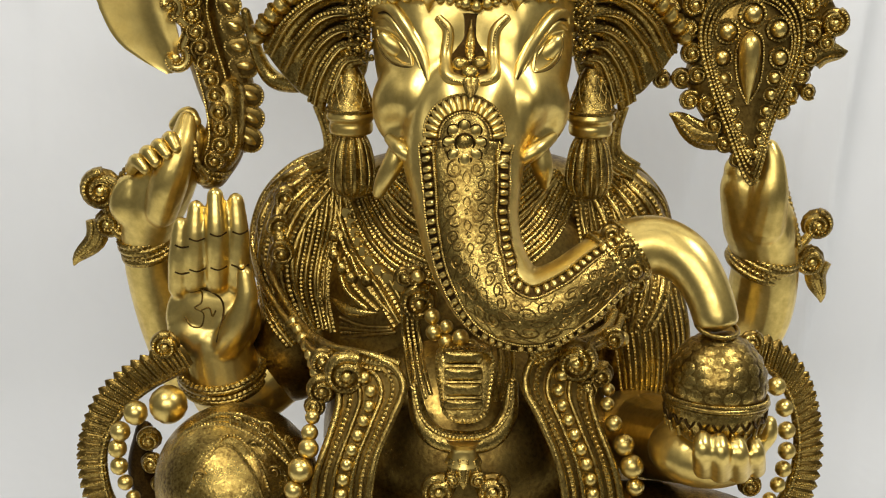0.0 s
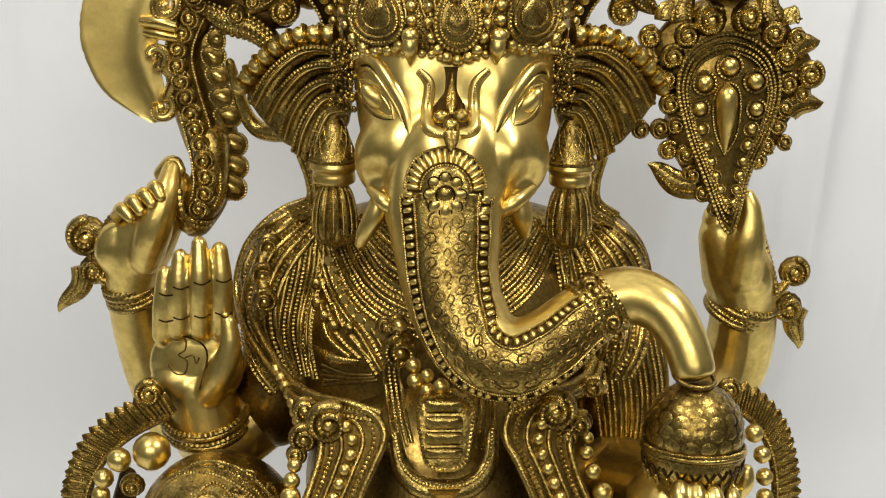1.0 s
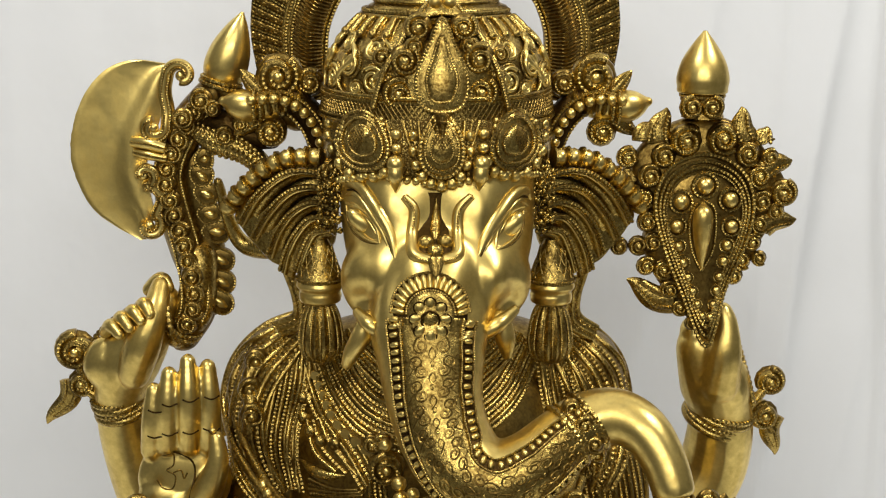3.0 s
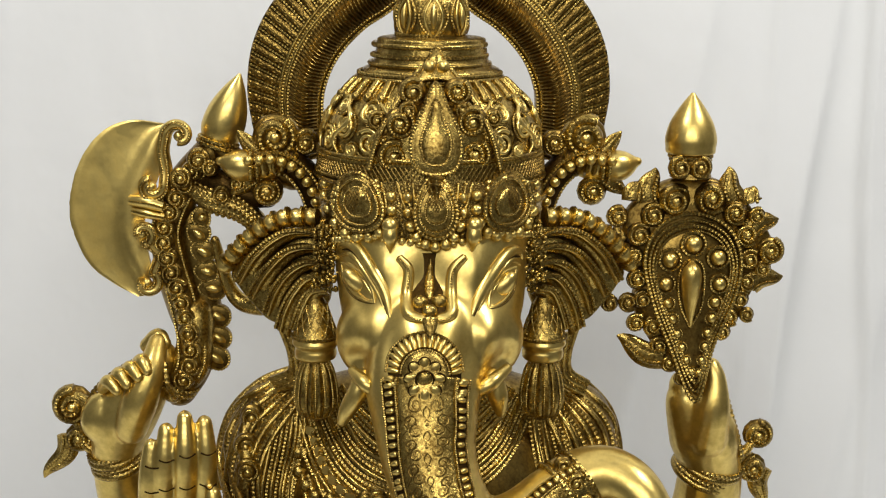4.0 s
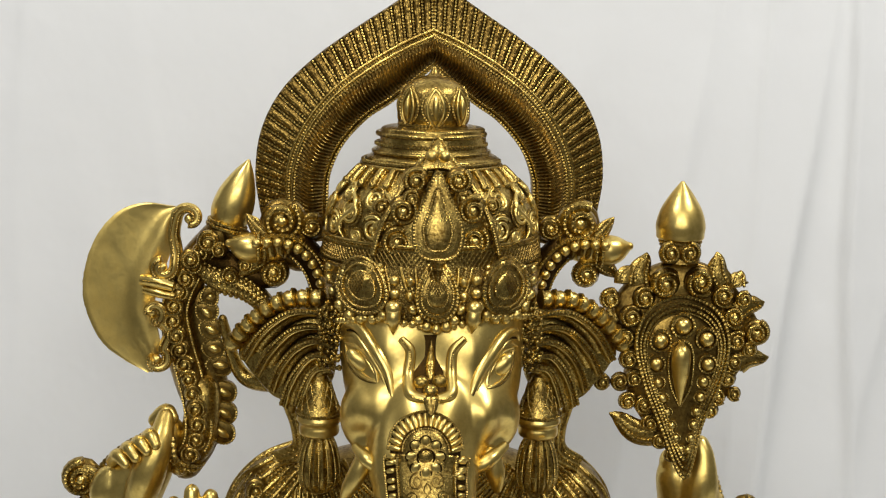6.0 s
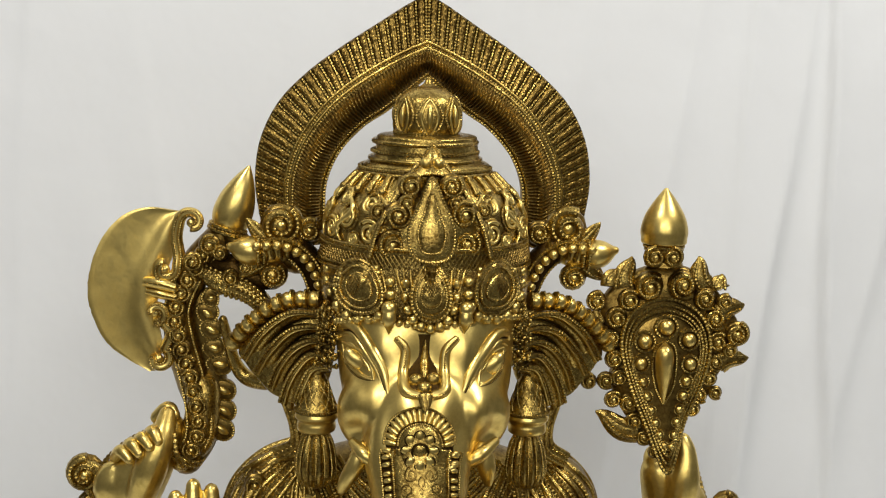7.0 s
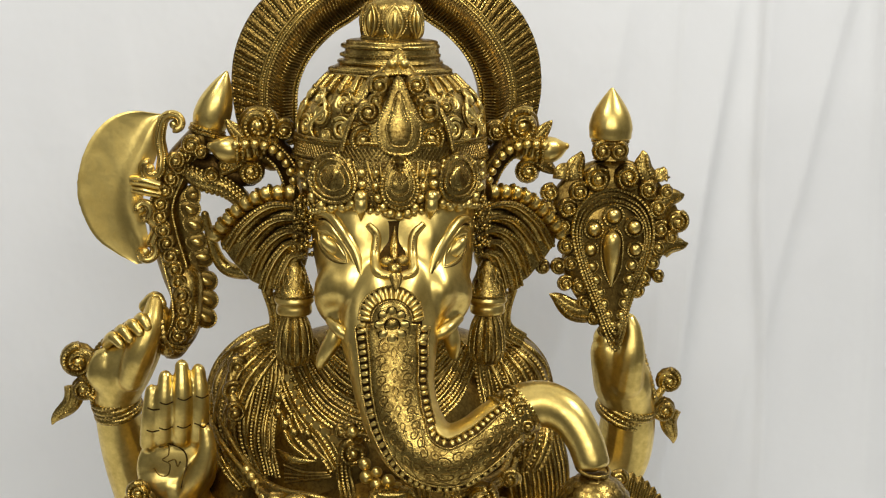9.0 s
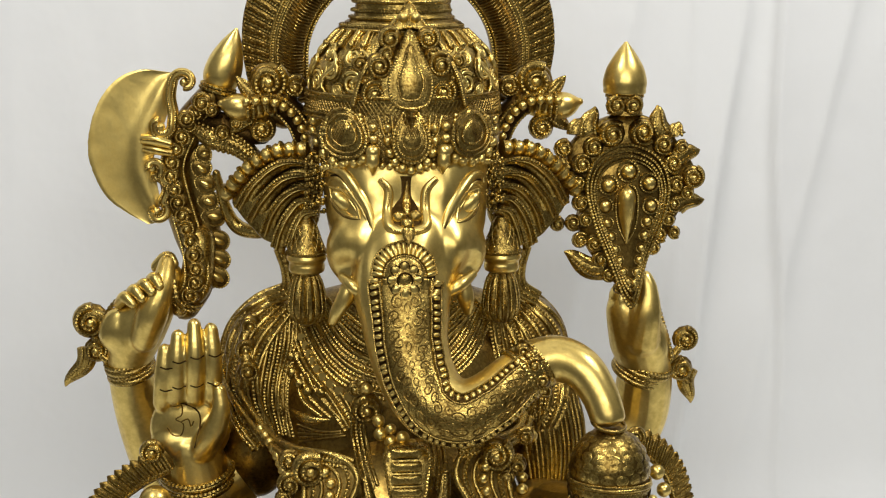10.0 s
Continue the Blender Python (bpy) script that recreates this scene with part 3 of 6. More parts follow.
def halo():
    groups, n = 29, 29 * 12
    curves = []
    for c in (HALO_OUT, HALO_MID, HALO_IN):
        p = smooth(c, 12)
        p = even(p, np.linalg.norm(np.diff(p, axis=0), axis=1).sum() / n)
        at = np.linspace(0, len(p) - 1, n + 1)
        curves.append(np.stack([np.interp(at, np.arange(len(p)), p[:, q]) for q in range(3)], 1))
    for sign in (1, -1):
        def side(p):
            q = p.copy()
            if sign < 0:
                q[:, 0] = 2 * AXIS - q[:, 0]
            return q
        oo, mm, ii = (side(p) for p in curves)
        # fringe: scaled bands between dark grooves
        cols = 30
        for mat, cells in ((AGED_SHADED, range(0, 8)), (DARK, range(8, 12))):
            verts, faces = [], []
            for g in range(groups):
                for a in range(cells[0], cells[-1] + 1):
                    k = len(verts)
                    for b_ in (g * 12 + a, g * 12 + a + 1):
                        across = (b_ - g * 12) / 8 * 2 - 1
                        for c in range(cols + 1):
                            u = c / cols
                            q = oo[b_] * (1 - u) + mm[b_] * u
                            if mat == AGED_SHADED:
                                dome = max(0.0, 1 - across * across)
                                scale = ((u * 11 + 0.35 * dome) % 1.0)
                                lift = 0.0010 + 0.0016 * dome ** 0.5 + 0.0011 * scale
                                lift = 0.001 if u < 0.02 else lift
                            else:
                                lift = -0.0012
                            verts.append((q[0], q[1] - 0.004 * u - lift, q[2]))
                    for c in range(cols):
                        faces.append((k + c, k + c + 1, k + cols + 2 + c, k + cols + 1 + c))
            cast.add(verts, faces, mat)
        for g in range(groups):
            b_ = min(g * 12 + 10, n)
            p = np.array([oo[b_] * (1 - u) + mm[b_] * u - (0, 0.004 * u + 0.0004, 0) for u in (0.03, 0.5, 0.9)])
            rope(p, 0.0016)
        # roll with crossed hatching, and the back
        cols = 26
        verts, faces = [], []
        for a in range(n + 1):
            for c in range(cols):
                if c < cols - 2:
                    u = c / (cols - 3)
                    q = mm[a] * (1 - u) + ii[a] * u
                    bulge = math.sin(math.pi * u) ** 0.8 * 0.016
                    phase = a * 1.25 + (u * 14 if u < 0.55 else (1.1 - u) * 14)
                    hatch = 0.0012 * math.sin(phase) * (0.04 < u < 0.96)
                    verts.append((q[0], q[1] - 0.003 - bulge - hatch, q[2]))
                else:
                    q = ii[a] if c == cols - 2 else oo[a]
                    verts.append((q[0], q[1] + 0.018, q[2]))
        for a in range(n):
            for c in range(cols - 1):
                faces.append((a * cols + c, a * cols + c + 1, (a + 1) * cols + c + 1, (a + 1) * cols + c))
        cast.add(verts, faces, AGED_SHADED)
        rim = [tuple(oo[a] + (0, o, 0)) for a in range(n + 1) for o in (0.018, -0.001)]
        cast.add(rim, [(2 * a, 2 * a + 1, 2 * a + 3, 2 * a + 2) for a in range(n)], AGED_SHADED)
        for path, wire, back in ((mm, 0.0016, 0.0075), (mm * 0.86 + ii * 0.14, 0.0016, 0.011), (ii, 0.0017, 0.006)):
            q = path.copy()
            q[:, 1] -= back
            rope(q, wire)
        for path, wire, back in ((oo * 0.07 + mm * 0.93, 0.0021, 0.006), (mm * 0.93 + ii * 0.07, 0.0019, 0.009), (mm * 0.1 + ii * 0.9, 0.0018, 0.008)):
            q = path.copy()
            q[:, 1] -= back
            tube(None, WORK, 8, path=q, r=wire)


halo()

def weave(c1, c2, n, wire, plain=2, mat=WORK, lift=0.4, on=True):
    """Strands that fill the strip between two paths; every plain-th one is a smooth cord."""
    c1, c2 = np.array(c1, float)[:, :3], np.array(c2, float)[:, :3]
    for i in range(n):
        u = i / max(1, n - 1)
        pts = c1 * (1 - u) + c2 * u
        path = lay(pts, wire * lift) if on else smooth(pts)
        if plain and i % plain == 0:
            tube(None, mat, 8, path=path, r=wire * 1.15)
        else:
            rope(path, wire, mat)


def mirror(points, axis):
    return [(2 * axis - p[0], *p[1:]) for p in points]


FACE_AXIS = (-0.0148, 0, 0.4956)[0]

# ---- face ----
for brow in ([(-0.0878, -0.01, 0.5222, 0.00086), (-0.083, -0.01, 0.5291, 0.00215), (-0.0718, -0.012, 0.5282, 0.00301), (-0.0598, -0.016, 0.5137, 0.00322), (-0.0504, -0.02, 0.4969, 0.00258), (-0.0466, -0.024, 0.4793, 0.00086)],
             [(0.0612, -0.01, 0.516, 0.00087), (0.0575, -0.01, 0.5239, 0.00217), (0.0465, -0.012, 0.5238, 0.00303), (0.0325, -0.016, 0.5092, 0.00324), (0.0221, -0.02, 0.4933, 0.00259), (0.0168, -0.024, 0.481, 0.00086)]):
    path = lay(brow, -0.0012)
    path[:, 3] *= 1.7
    tube(None, BRIGHT, 14, path=path)
for fold in ([(-0.0856, -0.01, 0.5182, 0.00086), (-0.077, -0.012, 0.5221, 0.00194), (-0.0658, -0.016, 0.5106, 0.00215), (-0.0564, -0.02, 0.497, 0.00172), (-0.0513, -0.022, 0.4855, 0.00065)],
             [(0.0591, -0.01, 0.5124, 0.00087), (0.0501, -0.012, 0.5177, 0.00195), (0.0369, -0.016, 0.5061, 0.00216), (0.0264, -0.02, 0.4924, 0.00173), (0.0203, -0.022, 0.4823, 0.00065)],
             [(-0.0848, -0.01, 0.5125, 0.00065), (-0.0753, -0.012, 0.5129, 0.00151), (-0.0659, -0.016, 0.5018, 0.00151), (-0.0582, -0.02, 0.4908, 0.00065)],
             [(0.0575, -0.01, 0.5084, 0.00065), (0.0468, -0.012, 0.5102, 0.00152), (0.0362, -0.016, 0.4986, 0.00152), (0.0282, -0.02, 0.4889, 0.00065)],
             [(-0.0831, -0.01, 0.5072, 0.00065), (-0.0754, -0.012, 0.4953, 0.0013), (-0.065, -0.016, 0.4899, 0.0013), (-0.0599, -0.02, 0.4908, 0.00065)],
             [(0.055, -0.01, 0.5036, 0.00065), (0.0485, -0.012, 0.4915, 0.00131), (0.0373, -0.016, 0.4862, 0.0013), (0.0317, -0.02, 0.488, 0.00065)]):
    path = lay(fold, -0.0012)
    path[:, 3] *= 1.35
    tube(None, BRIGHT, 12, path=path)
# brow grooves as dark wires: patina and shade put into the colour
for groove in ([(-0.0839, -0.01, 0.5239, 0.00065), (-0.0752, -0.012, 0.5251, 0.00129), (-0.0633, -0.016, 0.5119, 0.00138), (-0.0539, -0.02, 0.4969, 0.00112), (-0.0492, -0.022, 0.4824, 0.00052)],
               [(0.0589, -0.01, 0.519, 0.00065), (0.0491, -0.012, 0.5207, 0.0013), (0.0351, -0.016, 0.5075, 0.00138), (0.0247, -0.02, 0.4933, 0.00112), (0.0186, -0.022, 0.4814, 0.00052)]):
    path = lay(groove, 0.0002)
    path[:, 3] *= 1.25
    tube(None, DARK, 8, path=path)
for c, turn in (((-0.0719, -0.012, 0.501), 42), ((0.0431, -0.012, 0.4987), -46)):
    y = cast.front(c[0], c[2], c[1])
    egg((c[0], y + 0.002, c[2]), (0.0150, 0.0075, 0.0078), BRIGHT, (0, turn, 0))
    t_ = radians(turn)
    # the two thin darker lines put the lids' crease shade into colour
    for sign, mat, wire in ((1, BRIGHT, 0.0019), (-1, BRIGHT, 0.0014), (-1.3, AGED_SHADED, 0.0008), (0.75, AGED_SHADED, 0.0007)):
        lid = []
        for u in np.linspace(-1, 1, 9):
            du, dn = 0.0178 * u, sign * 0.0086 * (1 - u * u)
            lid.append((c[0] + math.cos(t_) * du + math.sin(t_) * dn, c[1], c[2] - math.sin(t_) * du + math.cos(t_) * dn, wire * (1.15 - 0.5 * u * u)))
        tube(None, mat, 8, path=lay(lid, 0.0004 if mat == AGED_SHADED else 0.0, 4))
# forehead mark: framed trident
for side in ([(-0.04, -0.012, 0.5251, 0.00172), (-0.0323, -0.016, 0.515, 0.00237), (-0.0339, -0.03, 0.4969, 0.00256), (-0.0325, -0.04, 0.4852, 0.00275), (-0.0212, -0.045, 0.4819, 0.00211)],
             [(0.0122, -0.012, 0.526, 0.00173), (0.0026, -0.016, 0.5149, 0.00237), (0.0011, -0.03, 0.4968, 0.00256), (0.0002, -0.04, 0.4851, 0.00276), (-0.0102, -0.045, 0.4819, 0.00211)]):
    path = lay(side, 0.0)
    path[:, 3] *= 1.9
    tube(None, BRIGHT, 12, path=path)
    path[:, 1] -= path[:, 3]
    rope(path, 0.0011)
dark = np.array(lay([(-0.0146, -0.012, 0.5273), (-0.0152, -0.02, 0.5092), (-0.0158, -0.035, 0.4927), (-0.0159, -0.04, 0.4829)], -0.0035))
cast.add(*hull(dark, np.full(len(dark), 0.0155), np.full(len(dark), 0.004), DARK, 14, 2, True, False), DARK)
tube(None, WORK, 10, path=lay([(-0.0147, -0.015, 0.5231, 0.00065), (-0.0153, -0.02, 0.5114, 0.003), (-0.016, -0.03, 0.4999, 0.00426), (-0.0162, -0.035, 0.494, 0.00213)], 0.001))
for c in ((-0.0234, -0.035, 0.4918), (-0.0085, -0.035, 0.4923), (-0.0164, -0.04, 0.4864)):
    ball((c[0], cast.front(c[0], c[2], c[1]), c[2]), 0.0069, WORK, 0.7)
leaf((-0.0166, -0.045, 0.485), (-0.0169, -0.055, 0.4726), 0.00736)

# tusks
tube([(-0.0679, -0.022, 0.4309, 0.00764), (-0.0733, -0.024, 0.4175, 0.00809), (-0.0805, -0.022, 0.4037, 0.00677), (-0.0846, -0.02, 0.3936, 0.00453)], BRIGHT, 16)
tube([(0.0348, -0.024, 0.4308, 0.00813), (0.0385, -0.026, 0.4172, 0.00813), (0.04, -0.026, 0.4077, 0.00634), (0.0406, -0.026, 0.402, 0.00408)], BRIGHT, 16)
for lip in ([(-0.0538, -0.036, 0.4199, 0.00401), (-0.0658, -0.036, 0.4298, 0.00622), (-0.076, -0.022, 0.4366, 0.00404)], [(0.0177, -0.036, 0.4193, 0.00402), (0.0319, -0.036, 0.4299, 0.00625), (0.0462, -0.022, 0.4376, 0.00407)]):
    tube(lip, BRIGHT, 14)

# ---- trunk cover: chased strip with studded borders ----
line = smooth([(-0.0165, -0.030, 0.452, 0.038, 0.036)] + TRUNK[:9], 16)
tan = np.gradient(line[:, :3], axis=0)
tan /= np.linalg.norm(tan, axis=1)[:, None]


def on_trunk(i, angle, lift=0.0):
    s = np.cross(tan[i], (0, 1, 0))
    s /= np.linalg.norm(s)
    d = np.cross(s, tan[i])
    if d[1] > 0:
        d = -d
    a = radians(angle * (0.78 + 0.22 * min(1.0, i / 60)))
    p = line[i, :3] + s * math.sin(a) * (line[i, 3] + lift) + d * math.cos(a) * (line[i, 4] + lift)
    if i < 70:
        p[1] = min(p[1], cast.front(p[0], p[2], p[1]) - lift)
    return p


count = len(line)
def strip(low, high, lift, mat, first=6):
    verts, faces = [], []
    for i in range(first, count):
        for k in range(21):
            verts.append(tuple(on_trunk(i, low + (high - low) * k / 20, lift * (0 < k < 20) - 0.0006 - 0.003 * max(0, (9 - i) / 7))))
    for i in range(count - first - 1):
        for k in range(20):
            faces.append((i * 21 + k, i * 21 + k + 1, (i + 1) * 21 + k + 1, (i + 1) * 21 + k))
    cast.add(verts, faces, mat)


strip(-36, 36, 0.0020, WORK)
for sign in (-1, 1):
    strip(sign * 34, sign * 53, 0.0010, DARK)
    for a, w in ((53, 0.0011), (35, 0.0010)):
        rope(np.array([on_trunk(i, sign * a, 0.0012) for i in range(7, count)]), w)
    border = even(np.array([on_trunk(i, sign * 44, 0.0) for i in range(8, count - 1)]), 0.0066)
    mid = np.array([on_trunk(i, sign * 44, 0.0) for i in range(count)])
    for p in border:
        i = int(np.argmin(((mid - p) ** 2).sum(1)))
        a, b_ = on_trunk(i, sign * 38.5, 0.0010), on_trunk(i, sign * 49.5, 0.0010)
        tube(None, BRIGHT, 8, path=np.array([(*(a * (1 - u) + b_ * u), 0.0024 * w) for u, w in ((0, 0.55), (0.15, 0.9), (0.5, 1.0), (0.85, 0.9), (1, 0.55))]))
# scrolls chased along the strip
span = np.concatenate([[0], np.cumsum(np.linalg.norm(np.diff(line[:, :3], axis=0), axis=1))])


def along(d, angle, lift):
    f = np.interp(d, span, np.arange(count))
    i = min(int(f), count - 2)
    return on_trunk(i, angle, lift) * (1 - f + i) + on_trunk(i + 1, angle, lift) * (f - i)


for j, d in enumerate(np.arange(span[34], span[-1] - 0.016, 0.0165)):
    for side in (-1, 1):
        for flip in (-1, 1):
            pts = []
            for q in range(24):
                w = q / 23 * 3.0 * math.pi
                r = 0.0050 * (1 - 0.78 * q / 23)
                pts.append(along(d + flip * (0.0048 + r * math.cos(w)), side * (15 + flip * 3) + side * r * math.sin(w) * 1750, 0.0014))
            tube(None, AGED_SHADED, 6, path=np.array(pts), r=0.0008)
    ball(along(d + 0.008, 0, 0.0006), 0.0018, WORK, 0.8, 5, 8)
    for side in (-1, 1):
        tube(None, AGED_SHADED, 6, path=np.array([along(d + 0.002 * q - 0.004, side * 4 * math.sin(q * 0.8), 0.0014) for q in range(6)]), r=0.0006)
        tube(None, AGED_SHADED, 6, path=np.array([along(d + 0.0016 * q, side * (30 - 9 * math.sin(q * 0.35)), 0.0014) for q in range(10)]), r=0.0005)
def patch(c, rx, rz, lift, mat, rings=10, seg=40):
    """A round sheet draped on what is below it."""
    verts, faces = [(c[0], cast.front(c[0], c[2], c[1]) - lift, c[2])], []
    for i in range(1, rings + 1):
        for k in range(seg):
            a = 2 * math.pi * k / seg
            x, z = c[0] + rx * i / rings * math.cos(a), c[2] + rz * i / rings * math.sin(a)
            verts.append((x, cast.front(x, z, c[1]) - lift * (i < rings) + 0.001 * (i == rings), z))
    for k in range(seg):
        q = (k + 1) % seg
        faces.append((0, 1 + k, 1 + q))
        for i in range(rings - 1):
            faces.append((1 + i * seg + k, 1 + (i + 1) * seg + k, 1 + (i + 1) * seg + q, 1 + i * seg + q))
    cast.add(verts, faces, mat)


patch((FACE_AXIS - 0.006, -0.055, 0.444), 0.030, 0.032, 0.0010, DARK)
patch((FACE_AXIS - 0.006, -0.055, 0.444), 0.019, 0.019, 0.0020, WORK)
# rosette at the root of the trunk
ROSE = on_trunk(17, -3, 0.0022)
ball(ROSE, 0.0058, WORK, 0.4)
ring((ROSE[0], ROSE[1] - 0.0005, ROSE[2]), 0.0068, 0.0009, DARK, (90, 0, 0), beaded=False)
for k in range(8):
    a = 2 * math.pi * k / 8
    c = (ROSE[0] + 0.0112 * math.cos(a), ROSE[2] + 0.0112 * math.sin(a))
    y = cast.front(c[0], c[1], -0.05) - 0.0022
    egg((c[0], y, c[1]), (0.0048, 0.0016, 0.0034), BRIGHT, (0, -math.degrees(a), 0), 12, 8)
    tube(None, DARK, 6, path=np.array([(c[0] + 0.0046 * math.cos(a + w), y - 0.0002, c[1] + 0.0046 * math.sin(a + w)) for w in np.linspace(-1.9, 1.9, 9)]), r=0.0006)
# petalled hood over the rosette
for k in range(17):
    a = math.pi * (0.02 + 0.96 * k / 16)
    way = (math.cos(a), math.sin(a))
    pts = []
    for q, w in ((0.0200, 0.0019), (0.0230, 0.0027), (0.0260, 0.0028), (0.0285, 0.0018)):
        x, z = FACE_AXIS - 0.006 + q * way[0], 0.444 + q * way[1]
        pts.append((x, cast.front(x, z, -0.05) - 0.0006, z, w))
    tube(None, BRIGHT, 8, path=np.array(pts))
for q, w in ((0.0185, 0.0011), (0.0300, 0.0012)):
    pts = [(FACE_AXIS - 0.006 + q * math.cos(a), 0, 0.444 + q * math.sin(a)) for a in np.linspace(0.0, math.pi, 40)]
    rope(np.array([(p[0], cast.front(p[0], p[2], -0.05) - 0.0006, p[2]) for p in pts]), w)
# cuff
for i, wire in ((count - 1, 0.0024), (count - 4, 0.0014), (count - 13, 0.0024), (count - 10, 0.0014)):
    s = np.cross(tan[i], (0, 1, 0))
    s /= np.linalg.norm(s)
    loop = np.array([line[i, :3] + s * math.sin(a) * (line[i, 3] + 0.0008) + np.cross(s, tan[i]) * math.cos(a) * (line[i, 4] + 0.0008) for a in np.linspace(0, 2 * math.pi, 41)])
    rope(loop, wire)
for a in (-60, -20, 20, 60):
    c = on_trunk(count - 7, a, 0.001)
    curl(c, 0.0062, 1 if a > 0 else -1, a, 1.3, 0.2)
# tip of the trunk: a rim
end = TRUNK[-1]
ring((end[0], end[1], end[2] - 0.001), end[3] * 0.93, 0.0018, WORK, (10, 8, 0), beaded=False)

# ---- crown ----
RIMS = [((-0.0104, 0.095, 0.5594), 203, 5, 1), ((-0.0106, 0.095, 0.5767), 202, 4, 0), ((-0.0106, 0.095, 0.5806), 201, 3, 1), ((-0.0108, 0.095, 0.5953), 197, 4, 1), ((-0.0108, 0.095, 0.5987), 196, 4, 0),
        ((-0.0114, 0.095, 0.6572), 126, 5, 0), ((-0.0114, 0.095, 0.661), 124, 4, 1), ((-0.0115, 0.095, 0.6687), 105, 4, 0), ((-0.0116, 0.095, 0.6753), 100, 4, 1), ((-0.0116, 0.095, 0.6839), 97, 5, 0), ((-0.0117, 0.095, 0.6924), 58, 4, 1)]
for c, r, wire, beaded in RIMS:
    ring(c, r * 0.00048, wire * 0.00046, WORK, (0, 0, 0), 1.0, bool(beaded))
for k in range(-7, 8):
    # hanging petals under the upper rims
    a = k * 0.19
    path = []
    for c, r in (((-0.0114, 0.095, 0.6562), 134), ((-0.0113, 0.095, 0.6505), 147), ((-0.0113, 0.095, 0.6447), 158)):
        path.append((c[0] + r * 0.00048 * math.sin(a), 0.095 - r * 0.00048 * math.cos(a), c[2], 0.0030))
    tube(path, WORK, 8)
    rope(smooth([(p[0] + 0.005 * math.cos(a), p[1], p[2]) for p in path]), 0.0009)
    ball(path[-1], 0.0038, WORK, 0.8)
DOME = [(0.5992, 194), (0.6085, 191), (0.6196, 187), (0.6303, 180), (0.639, 169), (0.6471, 152), (0.6572, 126)]
KNOB = [(0.6905, 58), (0.6981, 62), (0.7113, 62), (0.7230, 55), (0.7310, 34), (0.7345, 14)]


def on_turned(rows, a, z, lift):
    """A point on a turned form of the crown, at an angle from its front."""
    r = float(np.interp(z, [p[0] for p in rows], [p[1] for p in rows])) * 0.00048 + lift
    return (CROWN[0] + r * math.sin(a), 0.095 - r * math.cos(a), z)


for side in (-1, 1):
    for a, z, r, hand in ((0.62, 0.611, 0.0105, 1), (0.92, 0.622, 0.0095, -1), (1.18, 0.610, 0.0100, 1), (1.45, 0.622, 0.009, -1), (0.66, 0.634, 0.0075, -1), (1.06, 0.638, 0.0065, 1), (1.36, 0.640, 0.0060, -1), (0.80, 0.604, 0.0050, -1)):
        pts = []
        for i in range(34):
            w = 0.8 + hand * i / 33 * 3.6 * math.pi
            q = r * (1.0 - 0.75 * i / 33)
            pts.append((*on_turned(DOME, side * (a + q * math.cos(w) / 0.088), z + q * math.sin(w), 0.0008), 0.0019 * (1 - 0.35 * i / 33)))
        tube(None, BRIGHT, 8, path=np.array(pts))
        ball(on_turned(DOME, side * a, z, 0.0008), r * 0.24, BRIGHT)
        rope(np.array([on_turned(DOME, side * (a + 1.2 * r * math.cos(w) / 0.088), z + 1.2 * r * math.sin(w), 0.0004) for w in np.linspace(0.4, 5.6, 30)]), 0.0010)
    for start in (0.52, 0.98, 1.42):
        path = np.array([(*on_turned(DOME, side * (start + 0.10 * math.sin(i * 0.55)), 0.600 + 0.043 * i / 13, 0.0006), 0.0028 * math.sin(math.pi * (0.08 + 0.84 * i / 13))) for i in range(14)])
        tube(None, BRIGHT, 8, path=path)
for k in range(7):
    # pointed leaf panels round the knob
    a = 2 * math.pi * k / 7
    for wide, lift, wire, mat in ((0.40, 0.0006, 0.0014, WORK), (0.24, 0.0008, 0.0010, BRIGHT)):
        for side in (-1, 1):
            path = np.array([on_turned(KNOB, a + side * wide * math.sin(math.pi * (0.06 + 0.94 * u)) ** 0.8, 0.6925 + 0.036 * u * (0.85 + 0.4 * (wide - 0.24)), lift) for u in np.linspace(0, 1, 16)])
            rope(path, wire, mat) if mat == WORK else tube(None, mat, 8, path=path, r=wire)
    tube(None, BRIGHT, 8, path=np.array([(*on_turned(KNOB, a, 0.698 + 0.020 * u, 0.0004), 0.0028 * math.sin(math.pi * (0.1 + 0.8 * u))) for u in np.linspace(0, 1, 8)]))
# crossed hatching on the ribbon under the dome
BANDROWS = [(0.5806, 199), (0.5953, 195)]
for k in range(-34, 35):
    for lean in (-0.05, 0.05):
        tube(None, AGED_SHADED, 6, path=np.array([on_turned(BANDROWS, k * 0.044 - lean + 2 * lean * u, 0.582 + 0.0125 * u, 0.0012) for u in (0, 0.5, 1)]), r=0.0006)
cast.settle()
# front jewel: pointed drop with beaded rim, twin bosses and scrolls
plate([(-0.0104, 0.02, 0.6609), (-0.0209, 0.012, 0.6401), (-0.0313, 0.006, 0.6161), (-0.0277, 0.002, 0.5941), (-0.0107, 0, 0.5886), (0.0064, 0.002, 0.5942), (0.0099, 0.006, 0.6162), (-0.0003, 0.012, 0.6402)], 0.012, WORK, puff=0.3, edge=0.0016)
plate([(-0.0109, 0.008, 0.6487), (-0.0181, 0.004, 0.6312), (-0.0235, 0, 0.6147), (-0.02, -0.004, 0.5996), (-0.0111, -0.005, 0.5967), (-0.0022, -0.004, 0.5997), (0.0015, 0, 0.6148), (-0.0038, 0.004, 0.6313)], 0.006, WORK, puff=0.5, edge=0.0012)
